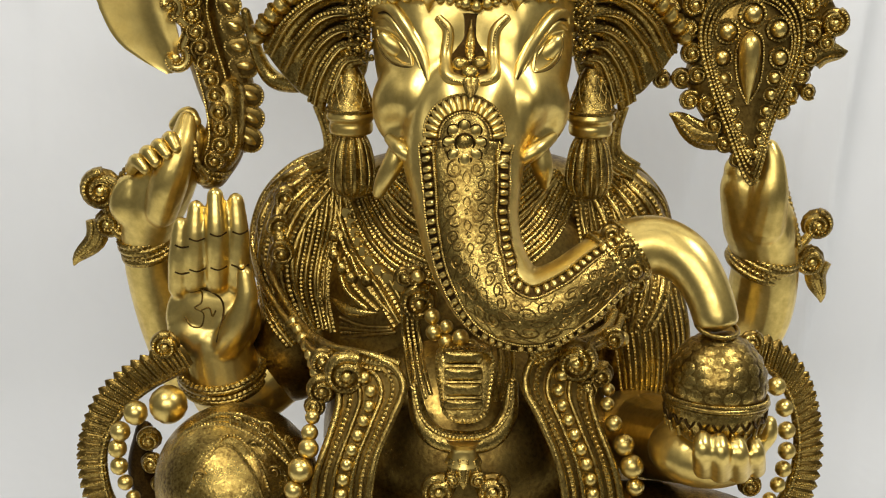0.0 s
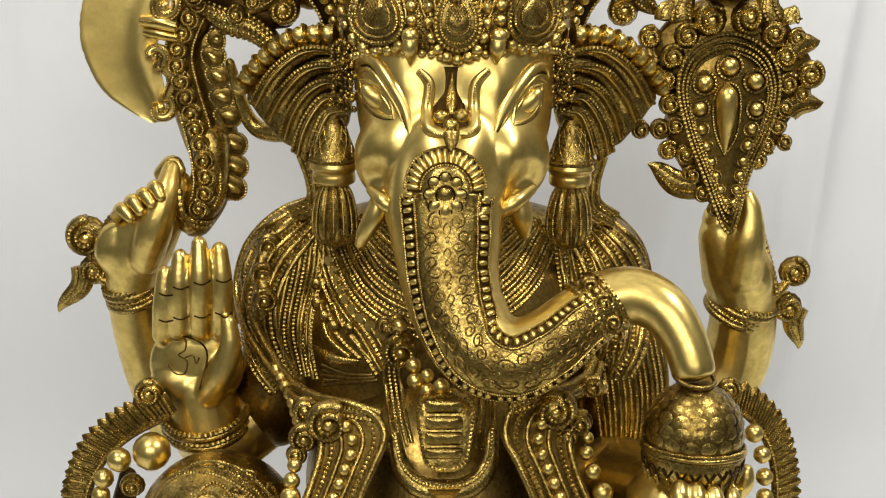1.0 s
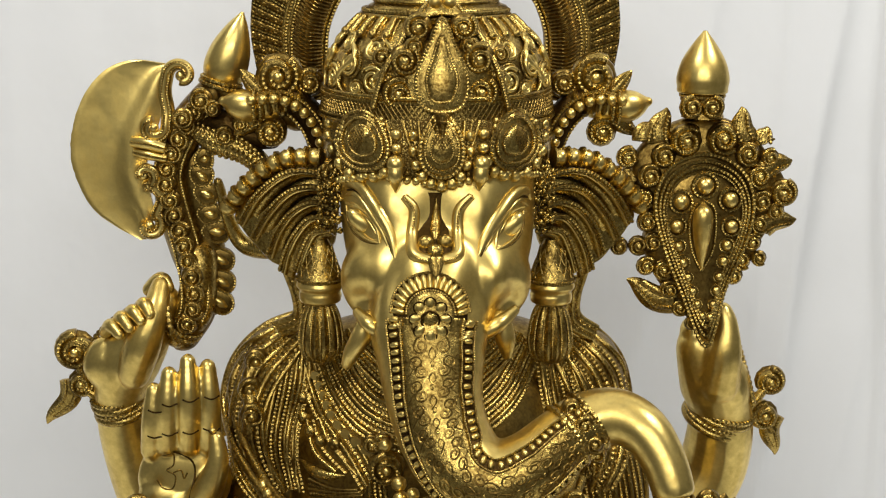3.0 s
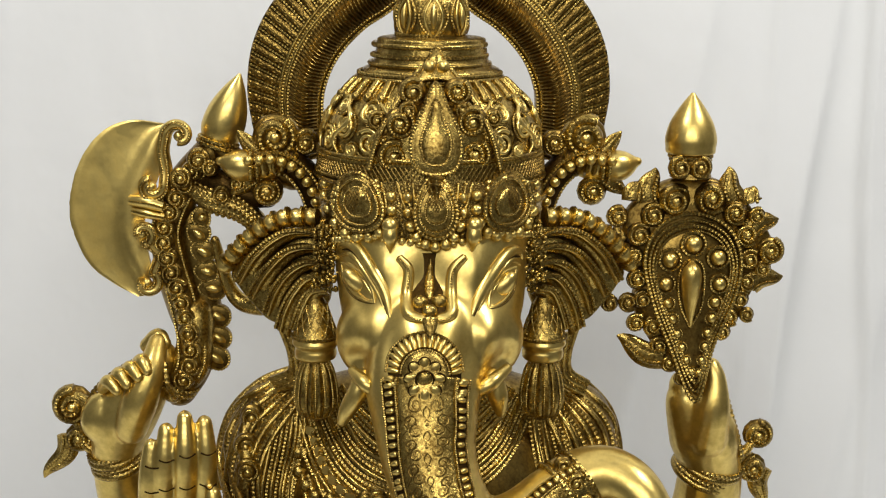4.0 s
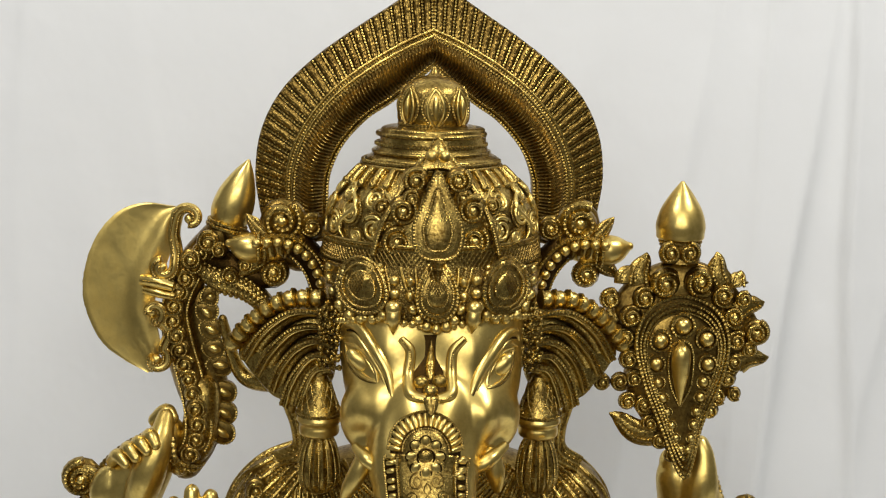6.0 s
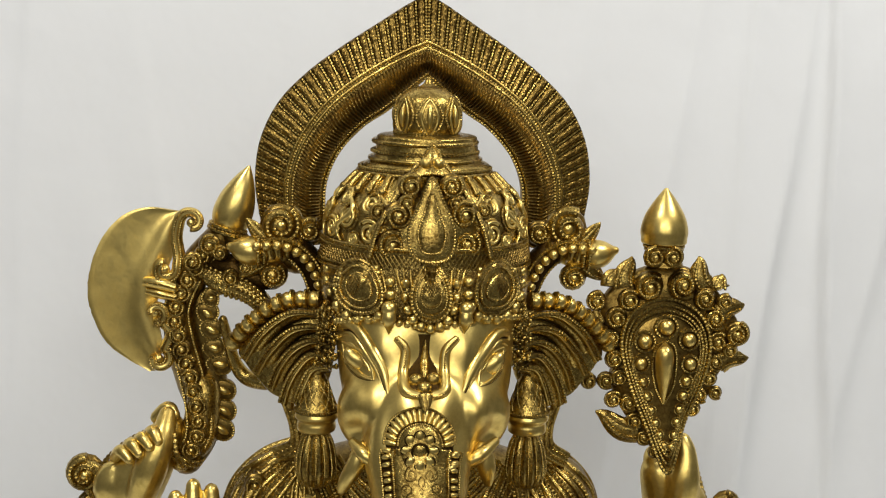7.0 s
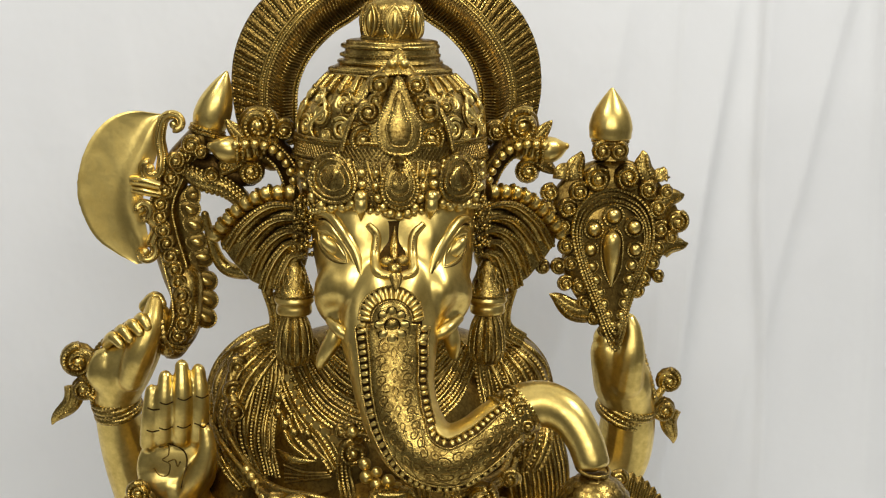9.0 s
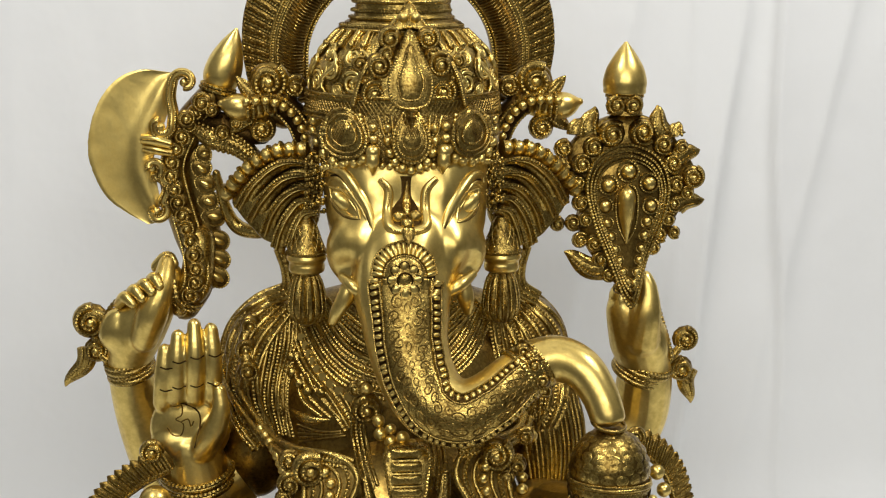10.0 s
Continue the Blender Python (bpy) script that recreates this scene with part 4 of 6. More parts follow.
plate([(-0.0092, 0.045, 0.6858), (-0.0214, 0.036, 0.6683), (-0.0288, 0.03, 0.6584), (-0.0099, 0.028, 0.6619), (0.0093, 0.03, 0.6586), (0.0023, 0.036, 0.6684)], 0.008, WORK, puff=0.4, edge=0.0012)
for c, r in (((-0.0149, 0.03, 0.6707), 11), ((-0.004, 0.03, 0.6708), 11)):
    ball(c, r * 0.00048, BRIGHT)
for c, r, hand in (((-0.0285, 0.016, 0.6522), 19, 1), ((0.0066, 0.016, 0.6524), 19, -1), ((-0.0388, 0.012, 0.6274), 22, -1), ((0.0183, 0.012, 0.6286), 22, 1), ((-0.0436, 0.012, 0.6016), 23, 1), ((0.0205, 0.012, 0.6031), 23, -1),
                   ((-0.0516, 0.018, 0.6139), 15, 1), ((0.0308, 0.018, 0.616), 15, -1), ((-0.0321, 0.012, 0.6374), 13, 1), ((0.0105, 0.012, 0.6384), 13, -1), ((-0.0565, 0.02, 0.629), 13, 1), ((0.0353, 0.02, 0.6312), 13, -1)):
    curl(c, r * 0.00048, hand, 1.0, 1.6, 0.2)
for side in ([(-0.0217, 0.03, 0.6675), (-0.0409, 0.018, 0.6416), (-0.0553, 0.012, 0.6174), (-0.0633, 0.01, 0.5905)], [(0.0019, 0.03, 0.6676), (0.0213, 0.018, 0.6418), (0.0339, 0.012, 0.6177), (0.0414, 0.01, 0.5907)]):
    tube(None, WORK, 8, path=lay([(*p[:3], 0.003) for p in side], 0.002))
    rope(lay(side, 0.006), 0.0013)
# brow band: medallions, drops and bead fringe
RISE = [(-0.0947, 0.05, 0.5268), (-0.0805, 0.02, 0.5342), (-0.0634, 0.002, 0.5407), (-0.0464, -0.006, 0.5387), (-0.0287, -0.012, 0.5372), (-0.0119, -0.016, 0.5317), (0.0057, -0.012, 0.5372), (0.021, -0.006, 0.5396), (0.037, 0.002, 0.5425), (0.0602, 0.02, 0.5368), (0.0762, 0.05, 0.5305)]
cover = [even(c, np.linalg.norm(np.diff(c, axis=0), axis=1).sum() / 60)[:60] for c in (lay(RISE, 0.003), lay([(-0.0978, 0.05, 0.5674), (-0.0805, 0.02, 0.575), (-0.0634, 0.004, 0.5801), (-0.0465, 0, 0.5831), (-0.0286, 0, 0.5854), (-0.0116, 0, 0.5868), (0.0059, 0, 0.5855), (0.0208, 0, 0.5832), (0.0365, 0.004, 0.5802), (0.0593, 0.02, 0.5752), (0.0781, 0.05, 0.5675)], 0.004))]
least = min(len(c) for c in cover)
cover = [c[:least] for c in cover]
verts, faces = [], []
n = len(cover[0])
for u in np.linspace(0, 1, 9):
    for p, q in zip(*cover):
        m = p * (1 - u) + q * u
        verts.append((m[0], m[1] - 0.004 * math.sin(math.pi * u), m[2]))
for i in range(8):
    for k in range(n - 1):
        faces.append((i * n + k, i * n + k + 1, (i + 1) * n + k + 1, (i + 1) * n + k))
cast.add(verts, faces, FIELD)
cast.settle()
for c, w, h in (((-0.0723, 0.005, 0.5660), 45, 50), ((-0.0112, -0.012, 0.5650), 37, 54), ((0.0477, 0.005, 0.5668), 45, 50)):
    k = 0.00046
    o, petals = [], []
    for a in np.linspace(0, 2 * math.pi, 17)[:-1]:
        x, z = c[0] + w * k * math.cos(a) * (1 - 0.2 * math.sin(a)), c[2] + h * k * math.sin(a)
        o.append((x, cast.front(x, z, c[1]) - 0.003, z))
    plate(o, 0.006, WORK, 4, 0.5, 0.0018)
    mid = np.array(o).mean(0)
    for grow, wire in ((0.76, 0.0012), (0.5, 0.0010)):
        loop = np.array([mid + (p - mid) * grow + (0, -0.0055 - 0.002 * (1 - grow), 0) for p in smooth(o, 4, True)])
        rope(np.vstack([loop, loop[:1]]), wire)
    plate([tuple(mid + (np.array(p) - mid) * 0.52 + (0, -0.005, 0)) for p in o], 0.003, WORK, 3, 0.9)
    for k_ in range(-4, 5):
        for lean in (-1, 1):
            u0 = np.array((k_ * 0.0023 - lean * 0.005, -0.0092, -0.009))
            u1 = np.array((k_ * 0.0023 + lean * 0.005, -0.0092, 0.009))
            cut_ = [mid + u0 * (1 - u) + u1 * u for u in np.linspace(0, 1, 9)]
            cut_ = [p for p in cut_ if ((p[0] - mid[0]) / (w * k * 0.5)) ** 2 + ((p[2] - mid[2]) / (h * k * 0.5)) ** 2 < 0.9]
            if len(cut_) > 2:
                tube(None, AGED_SHADED, 6, path=np.array([p + (0, 0.0022 * (((p[0] - mid[0]) / (w * k * 0.5)) ** 2 + ((p[2] - mid[2]) / (h * k * 0.5)) ** 2), 0) for p in cut_]), r=0.0005)
    for a in np.linspace(math.pi * 0.93, math.pi * 2.07, 11):
        x, z = c[0] + w * k * 1.32 * math.cos(a), c[2] + h * k * 1.28 * math.sin(a)
        y = cast.front(x, z, c[1])
        tube(None, BRIGHT, 10, path=np.array([(c[0] + (x - c[0]) * u, y - 0.0015, c[2] + (z - c[2]) * u, 0.0048 * math.sin(math.pi * (0.2 + 0.6 * v))) for v, u in zip((0, 0.3, 0.6, 1), (0.86, 0.95, 1.04, 1.12))]))
for path, r in ((lay(RISE, 0.002), 0.0033),):
    for i, p in enumerate(even(path, 0.0072)):
        ball(p, r, BRIGHT, 0.9, 6, 10)
        ball((p[0], p[1] - 0.0005, p[2] + 0.0055), 0.0019, WORK, 1, 5, 8)
for c in ([(-0.0467, -0.014, 0.5513, 0.00532), (-0.0467, -0.016, 0.5418, 0.00577), (-0.0466, -0.012, 0.53, 0.00089)], [(0.0192, -0.014, 0.5513, 0.00535), (0.0183, -0.016, 0.5417, 0.00579), (0.0179, -0.012, 0.5308, 0.0009)]):
    tube(c, BRIGHT, 12)
    ball(c[0], 0.0068, BRIGHT)
weave(lay([(-0.0412, -0.004, 0.5829), (-0.0359, -0.008, 0.5664), (-0.0271, -0.014, 0.5495), (-0.0122, -0.02, 0.538)], 0), lay([(-0.0288, -0.004, 0.5829), (-0.027, -0.008, 0.5665), (-0.0218, -0.014, 0.554), (-0.0123, -0.02, 0.5462)], 0), 3, 0.0014)
weave(lay([(0.0186, -0.004, 0.583), (0.0132, -0.008, 0.5665), (0.004, -0.014, 0.5495), (-0.0122, -0.02, 0.538)], 0), lay([(0.007, -0.004, 0.583), (0.0051, -0.008, 0.5665), (-0.0005, -0.014, 0.554), (-0.0123, -0.02, 0.5462)], 0), 3, 0.0014)
for side in ([(-0.086, 0.03, 0.577), (-0.0906, 0.03, 0.5593), (-0.0898, 0.03, 0.5405)], [(-0.0572, 0, 0.5822), (-0.0536, 0, 0.5649), (-0.0589, 0, 0.5489)], [(0.0651, 0.03, 0.5772), (0.0692, 0.03, 0.5593), (0.0678, 0.03, 0.5413)], [(0.0316, 0, 0.5823), (0.0292, 0, 0.565), (0.0358, 0, 0.5489)]):
    beads(lay(side, 0.002), 0.0026)
    rope(lay([(p[0] + 0.004, p[1], p[2]) for p in side], 0.002), 0.0012)

# ---- ears with beaded folds, garlands and ear pendants ----
EAR_AXIS = (-0.0106, 0.08, 0.4955)[0]


def ear(sign):
    def m(points):
        return points if sign > 0 else mirror(points, EAR_AXIS)
    verts = m([(-0.0945, 0.075, 0.5326), (-0.12, 0.08, 0.5388), (-0.1515, 0.085, 0.5271), (-0.1777, 0.088, 0.4943), (-0.1722, 0.085, 0.4796), (-0.159, 0.08, 0.4643), (-0.1449, 0.075, 0.452), (-0.1208, 0.07, 0.4502), (-0.0949, 0.07, 0.4722)])
    plate(verts, 0.012, WORK, 6, 0.3)
    for j, (arc, r) in enumerate((([(-0.0958, 0.05, 0.5266), (-0.1121, 0.054, 0.5342), (-0.136, 0.06, 0.5323), (-0.1599, 0.07, 0.5129), (-0.1764, 0.082, 0.486)], 0.0040),
                     ([(-0.0975, 0.046, 0.5181), (-0.1139, 0.05, 0.5229), (-0.1343, 0.058, 0.5169), (-0.1537, 0.068, 0.4954), (-0.1652, 0.078, 0.4744)], 0.0040), ([(-0.0994, 0.044, 0.5084), (-0.1158, 0.048, 0.5104), (-0.1317, 0.055, 0.5007), (-0.1445, 0.064, 0.4821), (-0.152, 0.072, 0.4613)], 0.0040),
                     ([(-0.1012, 0.042, 0.4987), (-0.1158, 0.045, 0.4981), (-0.1271, 0.05, 0.4859), (-0.136, 0.056, 0.4687), (-0.1413, 0.062, 0.4502)], 0.0038), ([(-0.1031, 0.042, 0.4894), (-0.1141, 0.044, 0.4862), (-0.1218, 0.048, 0.4723), (-0.1288, 0.054, 0.4521)], 0.0032))):
        path = even(smooth(m(arc), 12), 0.001)
        path = path[np.linspace(0, len(path) - 1, 40).astype(int)]
        inner = path + np.array([(0.0125 * sign, 0.0, -0.0105)]) * (0.75 + 0.25 * np.linspace(0, 1, 40))[:, None]
        verts, faces = [], []
        for a, (p, q) in enumerate(zip(path, inner)):
            for c in range(9):
                u = c / 8
                v = p * (1 - u) + q * u
                verts.append((v[0], v[1] - 0.006 + 0.007 * u + 0.0008 * math.sin(u * 14), v[2]))
            verts.append((p[0], p[1] + 0.006, p[2]))
        for a in range(39):
            for c in range(8):
                faces.append((a * 10 + c, a * 10 + c + 1, a * 10 + 11 + c, a * 10 + 10 + c))
            faces.append((a * 10 + 9, a * 10, a * 10 + 10, a * 10 + 19))
        for a in (0, 390):
            faces.append(tuple(a + c for c in range(10)))
        cast.add(verts, faces, WORK)
        for u, w, mat in ((0.04, 0.0019, WORK), (0.22, 0.0011, WORK), (0.36, 0.0010, BRIGHT)):
            rope(path * (1 - u) + inner * u + (0, -0.0062 + 0.007 * u, 0), w, mat)
    # garland of ringed beads
    path = even(smooth(m([(-0.1108, 0.06, 0.544), (-0.1336, 0.066, 0.5419), (-0.1555, 0.074, 0.5291), (-0.1729, 0.08, 0.5117), (-0.1841, 0.085, 0.4973)]), 8), 0.0115)
    for i, p in enumerate(path):
        q = path[min(i + 1, len(path) - 1)] - path[max(i - 1, 0)]
        q /= np.linalg.norm(q)
        tube(None, BRIGHT, 10, path=np.array([(*(p - q * 0.004), 0.0062), (*p, 0.0078), (*(p + q * 0.004), 0.0062)]))
        tube(None, WORK, 10, path=np.array([(*(p - q * 0.0062), 0.0088), (*(p - q * 0.0045), 0.0092)]))
    # grains between ear and head
    rng = random.Random(5)
    for k in range(170):
        u = rng.random() * 0.78
        p = np.array(m([(-0.0954, 0.04, 0.5401)])[0]) * (1 - u) + np.array(m([(-0.0977, 0.036, 0.4694)])[0]) * u
        ball((p[0] + rng.uniform(-0.012, 0.008), p[1] + rng.uniform(-0.004, 0.012), p[2]), rng.uniform(0.0013, 0.0026), WORK, 1.0, 5, 7)


ear(1)
ear(-1)


def pendant(cx, top, y):
    """Ear pendant: hatched cone, rims and a fluted drop."""
    base = top
    lathe(base, [(0.006, 0.0), (0.010, -0.008), (0.013, -0.02), (0.0185, -0.032), (0.019, -0.036)], WORK, 32, ribs=16, rib=0.03)
    lathe((base[0], base[1], base[2] - 0.036), [(0.0185, 0.0), (0.0195, -0.004), (0.017, -0.008), (0.0175, -0.012), (0.0165, -0.017), (0.011, -0.019)], BRIGHT, 32)
    lathe((base[0], base[1], base[2] - 0.054), [(0.010, 0.0), (0.0150, -0.011), (0.0178, -0.026), (0.0178, -0.038), (0.0135, -0.048), (0.005, -0.053)], WORK, 60, ribs=14, rib=0.06)
    for k in range(14):
        a = 2 * math.pi * (k + 0.5) / 14
        rope(smooth([(base[0] + r * math.cos(a), base[1] + r * math.sin(a), base[2] - 0.054 + h) for r, h in ((0.0105, -0.001), (0.0152, -0.011), (0.0180, -0.026), (0.0180, -0.038), (0.0138, -0.048))]), 0.0009)
    ring((base[0], base[1], base[2] - 0.034), 0.0192, 0.0014)
    for k in range(12):
        for twist in (-1.2, 1.2):
            rope(smooth([(base[0] + r * math.cos(2 * math.pi * k / 12 + twist * h * 30), base[1] + r * math.sin(2 * math.pi * k / 12 + twist * h * 30), base[2] + h) for r, h in ((0.0098, -0.006), (0.0120, -0.014), (0.0148, -0.022), (0.0182, -0.031))]), 0.0006)


pendant(555, (-0.1072, 0.05, 0.4795), 0.05)
pendant(950, (0.0838, 0.05, 0.4777), 0.05)

# ---- sea-beast brackets beside the crown ----
BEAST_AXIS = (-0.0096, 0.1, 0.6004)[0]


def beast(sign):
    def m(points):
        return points if sign > 0 else mirror(points, BEAST_AXIS)
    h = -1 if sign > 0 else 1
    for c, r, hand in (((-0.1413, 0.1, 0.6049), 33, 1), ((-0.1155, 0.1, 0.6001), 20, -1), ((-0.1483, 0.095, 0.5593), 22, 1), ((-0.1204, 0.1, 0.5806), 12, 1)):
        q = m([c])[0]
        curl(q, r * 0.00048, hand * h, 1.0, 1.7, 0.22)
        ball((q[0], q[1] + 0.010, q[2]), r * 0.00048 * 0.85, DARK, 0.5)
    tube(m([(-0.1256, 0.11, 0.5888, 0.01072), (-0.1445, 0.1, 0.583, 0.0135), (-0.1590, 0.1, 0.5800, 0.0120), (-0.1690, 0.1, 0.5805, 0.0140), (-0.1790, 0.1, 0.5824, 0.0110), (-0.1875, 0.1, 0.5844, 0.0040)]), BRIGHT, 16)
    for h_, r_ in ((-0.1560, 0.0135), (-0.1615, 0.0142)):
        q = m([(h_, 0.1, 0.5802)])[0]
        ring(q, r_, 0.0018, WORK, (0, 90, 0))
    leaf(*m([(-0.155, 0.1, 0.5893), (-0.1728, 0.1, 0.6106)]), 0.010)
    leaf(*m([(-0.1532, 0.1, 0.5756), (-0.1795, 0.1, 0.5559)]), 0.012)
    rope(smooth(m([(-0.1213, 0.098, 0.5858), (-0.1418, 0.095, 0.5833), (-0.1634, 0.096, 0.5802)])), 0.0118, WORK, 0.5)
    for r, path in ((0.0045, [(-0.1628, 0.088, 0.5873), (-0.1389, 0.086, 0.5876), (-0.1199, 0.086, 0.577), (-0.1077, 0.086, 0.5556), (-0.1059, 0.086, 0.534)]), ):
        beads(smooth(m([(p[0], p[1] - 0.004, p[2]) for p in path]), 8), r, 2.1)
    weave(m([(-0.159, 0.09, 0.5908), (-0.1366, 0.088, 0.5931), (-0.1152, 0.088, 0.5801), (-0.102, 0.088, 0.5572), (-0.1002, 0.088, 0.5311)]), m([(-0.1634, 0.094, 0.5756), (-0.1418, 0.094, 0.5776), (-0.127, 0.094, 0.5679), (-0.1166, 0.094, 0.5497), (-0.1148, 0.094, 0.5324)]), 2, 0.0018, 0, on=False)
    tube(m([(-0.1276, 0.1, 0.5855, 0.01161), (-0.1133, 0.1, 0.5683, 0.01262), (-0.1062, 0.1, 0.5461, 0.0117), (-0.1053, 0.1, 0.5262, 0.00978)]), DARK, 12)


beast(1)
beast(-1)

# ---- axe: blade, scrolled socket, haft and bud ----
def blade():
    """A thin round blade, a little hollow, with a soft ridge where it meets the socket."""
    rows, cols = 40, 26
    outer = smooth([(-0.238, 0.612), (-0.267, 0.6145), (-0.292, 0.604), (-0.312, 0.577), (-0.3203, 0.544), (-0.318, 0.519), (-0.305, 0.490), (-0.285, 0.473), (-0.264, 0.461)], 8)
    inner = smooth([(-0.236, 0.611), (-0.238, 0.597), (-0.240, 0.578), (-0.246, 0.560), (-0.254, 0.541), (-0.257, 0.518), (-0.254, 0.499), (-0.252, 0.482), (-0.258, 0.462)], 8)
    verts, faces = [], []
    for o, i in zip(outer, inner):
        for c in range(cols):
            u = c / (cols - 1)
            p = o * (1 - u) + i * u
            ridge = 0.0028 * math.exp(-((u - 0.78) / 0.15) ** 2) * (0.4 + 0.6 * min(1.0, abs(o[0] - i[0]) / 0.05))
            hollow = 0.0006 * math.sin(math.pi * min(1.0, u / 0.8))
            dent = 0.0002 * noise.noise((p[0] * 60, p[1] * 60, 2.0))
            verts.append((p[0] + 0.0006 * (c == 0) * noise.noise((p[1] * 300, 0.5, 0.2)), 0.1275 + 0.06 * (p[1] - 0.54) - ridge + hollow + dent - 0.0006 * (c > 0), p[1]))
    n, k = len(outer), len(verts)
    verts += [(v[0], 0.1315 + 0.06 * (v[2] - 0.54), v[2]) for v in verts]
    for a in range(n - 1):
        for c in range(cols - 1):
            q = (a * cols + c, a * cols + c + 1, (a + 1) * cols + c + 1, (a + 1) * cols + c)
            faces += [q, tuple(k + v for v in reversed(q))]
        faces += [(a * cols, (a + 1) * cols, k + (a + 1) * cols, k + a * cols), ((a + 1) * cols - 1, (a + 2) * cols - 1, k + (a + 2) * cols - 1, k + (a + 1) * cols - 1)]
    for c in range(cols - 1):
        faces += [(c, c + 1, k + c + 1, k + c), ((n - 1) * cols + c, (n - 1) * cols + c + 1, k + (n - 1) * cols + c + 1, k + (n - 1) * cols + c)]
    cast.add(verts, faces, BRIGHT)


blade()


def s_scroll(points, wire):
    """A flat ribbon bent like an S that ends in two rolled eyes."""
    path = smooth([(p[0], p[1], p[2], wire) for p in points], 10)
    cast.add(*hull(path, path[:, 3], path[:, 3] * 1.5, BRIGHT, 10), BRIGHT)
    for off in (-0.55, 0.55):
        t = np.gradient(path[:, :3], axis=0)
        w = np.cross(t, (0, 1, 0))
        w /= np.linalg.norm(w, axis=1)[:, None]
        line_ = path[:, :3] + w * wire * off - (0, wire * 1.25, 0)
        rope(line_, wire * 0.27)


def spiral(c, r, start, turn, steps=14):
    """Points that roll inwards round c."""
    return [(c[0] + r * (1 - 0.68 * i / steps) * math.cos(start + turn * 4.6 * i / steps), c[1] - 0.004 * i / steps, c[2] + r * (1 - 0.68 * i / steps) * math.sin(start + turn * 4.6 * i / steps)) for i in range(steps + 1)]


s_scroll(spiral((-0.2235, 0.118, 0.6035), 0.0115, 3.0, -1)[::-1] + [(-0.2375, 0.118, 0.590), (-0.2355, 0.118, 0.574)] + spiral((-0.2475, 0.116, 0.5605), 0.0115, 0.2, -1), 0.0047)
s_scroll(spiral((-0.2565, 0.116, 0.5195), 0.0095, 4.9, 1)[::-1] + [(-0.2500, 0.117, 0.5085), (-0.2435, 0.118, 0.499)] + spiral((-0.2545, 0.118, 0.4755), 0.0110, 1.0, -1), 0.0047)
for c, r in (((-0.2235, 0.114, 0.6035), 0.0046), ((-0.2475, 0.112, 0.5605), 0.0046), ((-0.2565, 0.112, 0.5195), 0.004), ((-0.2545, 0.114, 0.4755), 0.0046)):
    ball(c, r, BRIGHT)
tube([(-0.1859, 0.128, 0.6009, 0.01181), (-0.2011, 0.13, 0.5831, 0.0158), (-0.2244, 0.13, 0.553, 0.01685), (-0.2359, 0.13, 0.5227, 0.01393), (-0.2348, 0.13, 0.4921, 0.016), (-0.2238, 0.13, 0.4533, 0.01712), (-0.2143, 0.128, 0.4225, 0.01617), (-0.217, 0.12, 0.3987, 0.01613), (-0.2289, 0.115, 0.3768, 0.0141)], AGED_SHADED, 20)
for c, r, hand in (((-0.2063, 0.105, 0.5845), 18, 1), ((-0.2219, 0.104, 0.569), 17, -1)):
    curl(c, r * 0.00046, hand, 1.2, 1.6, 0.2)
for band in ([(-0.2668, 0.118, 0.5477, 0.0049), (-0.2514, 0.112, 0.5468, 0.00586), (-0.2377, 0.11, 0.5432, 0.00488)], [(-0.2651, 0.118, 0.5387, 0.00344), (-0.2517, 0.112, 0.5368, 0.0044), (-0.237, 0.11, 0.5342, 0.00342)]):
    path = smooth(band, 8)
    tube(None, BRIGHT, 10, path=path)
    path[:, 1] -= path[:, 3]
    rope(path, 0.0012)
HAFT = [(-0.2107, 0.112, 0.5736), (-0.2273, 0.112, 0.5463), (-0.2369, 0.114, 0.5209), (-0.2337, 0.114, 0.4957), (-0.2247, 0.112, 0.4626), (-0.2163, 0.101, 0.4323), (-0.2151, 0.0955, 0.4085), (-0.2208, 0.0945, 0.3935)]
for i, p in enumerate(even(smooth(HAFT, 8), 0.0135)):
    curl((p[0] - 0.002, p[1], p[2]), 0.0078, -1 if i % 2 else 1, 2.4 * i, 1.5, 0.2)
for off in (-0.0125, 0.010):
    q = smooth(HAFT, 8)
    q[:, 0] += off
    q[:, 1] += 0.004
    rope(q, 0.0014)
tube([(-0.2174, 0.134, 0.5346, 0.00798), (-0.217, 0.134, 0.5091, 0.01202), (-0.2098, 0.134, 0.473, 0.01209), (-0.2024, 0.132, 0.4371, 0.01215), (-0.2035, 0.126, 0.4021, 0.01013)], AGED_SHADED, 14)
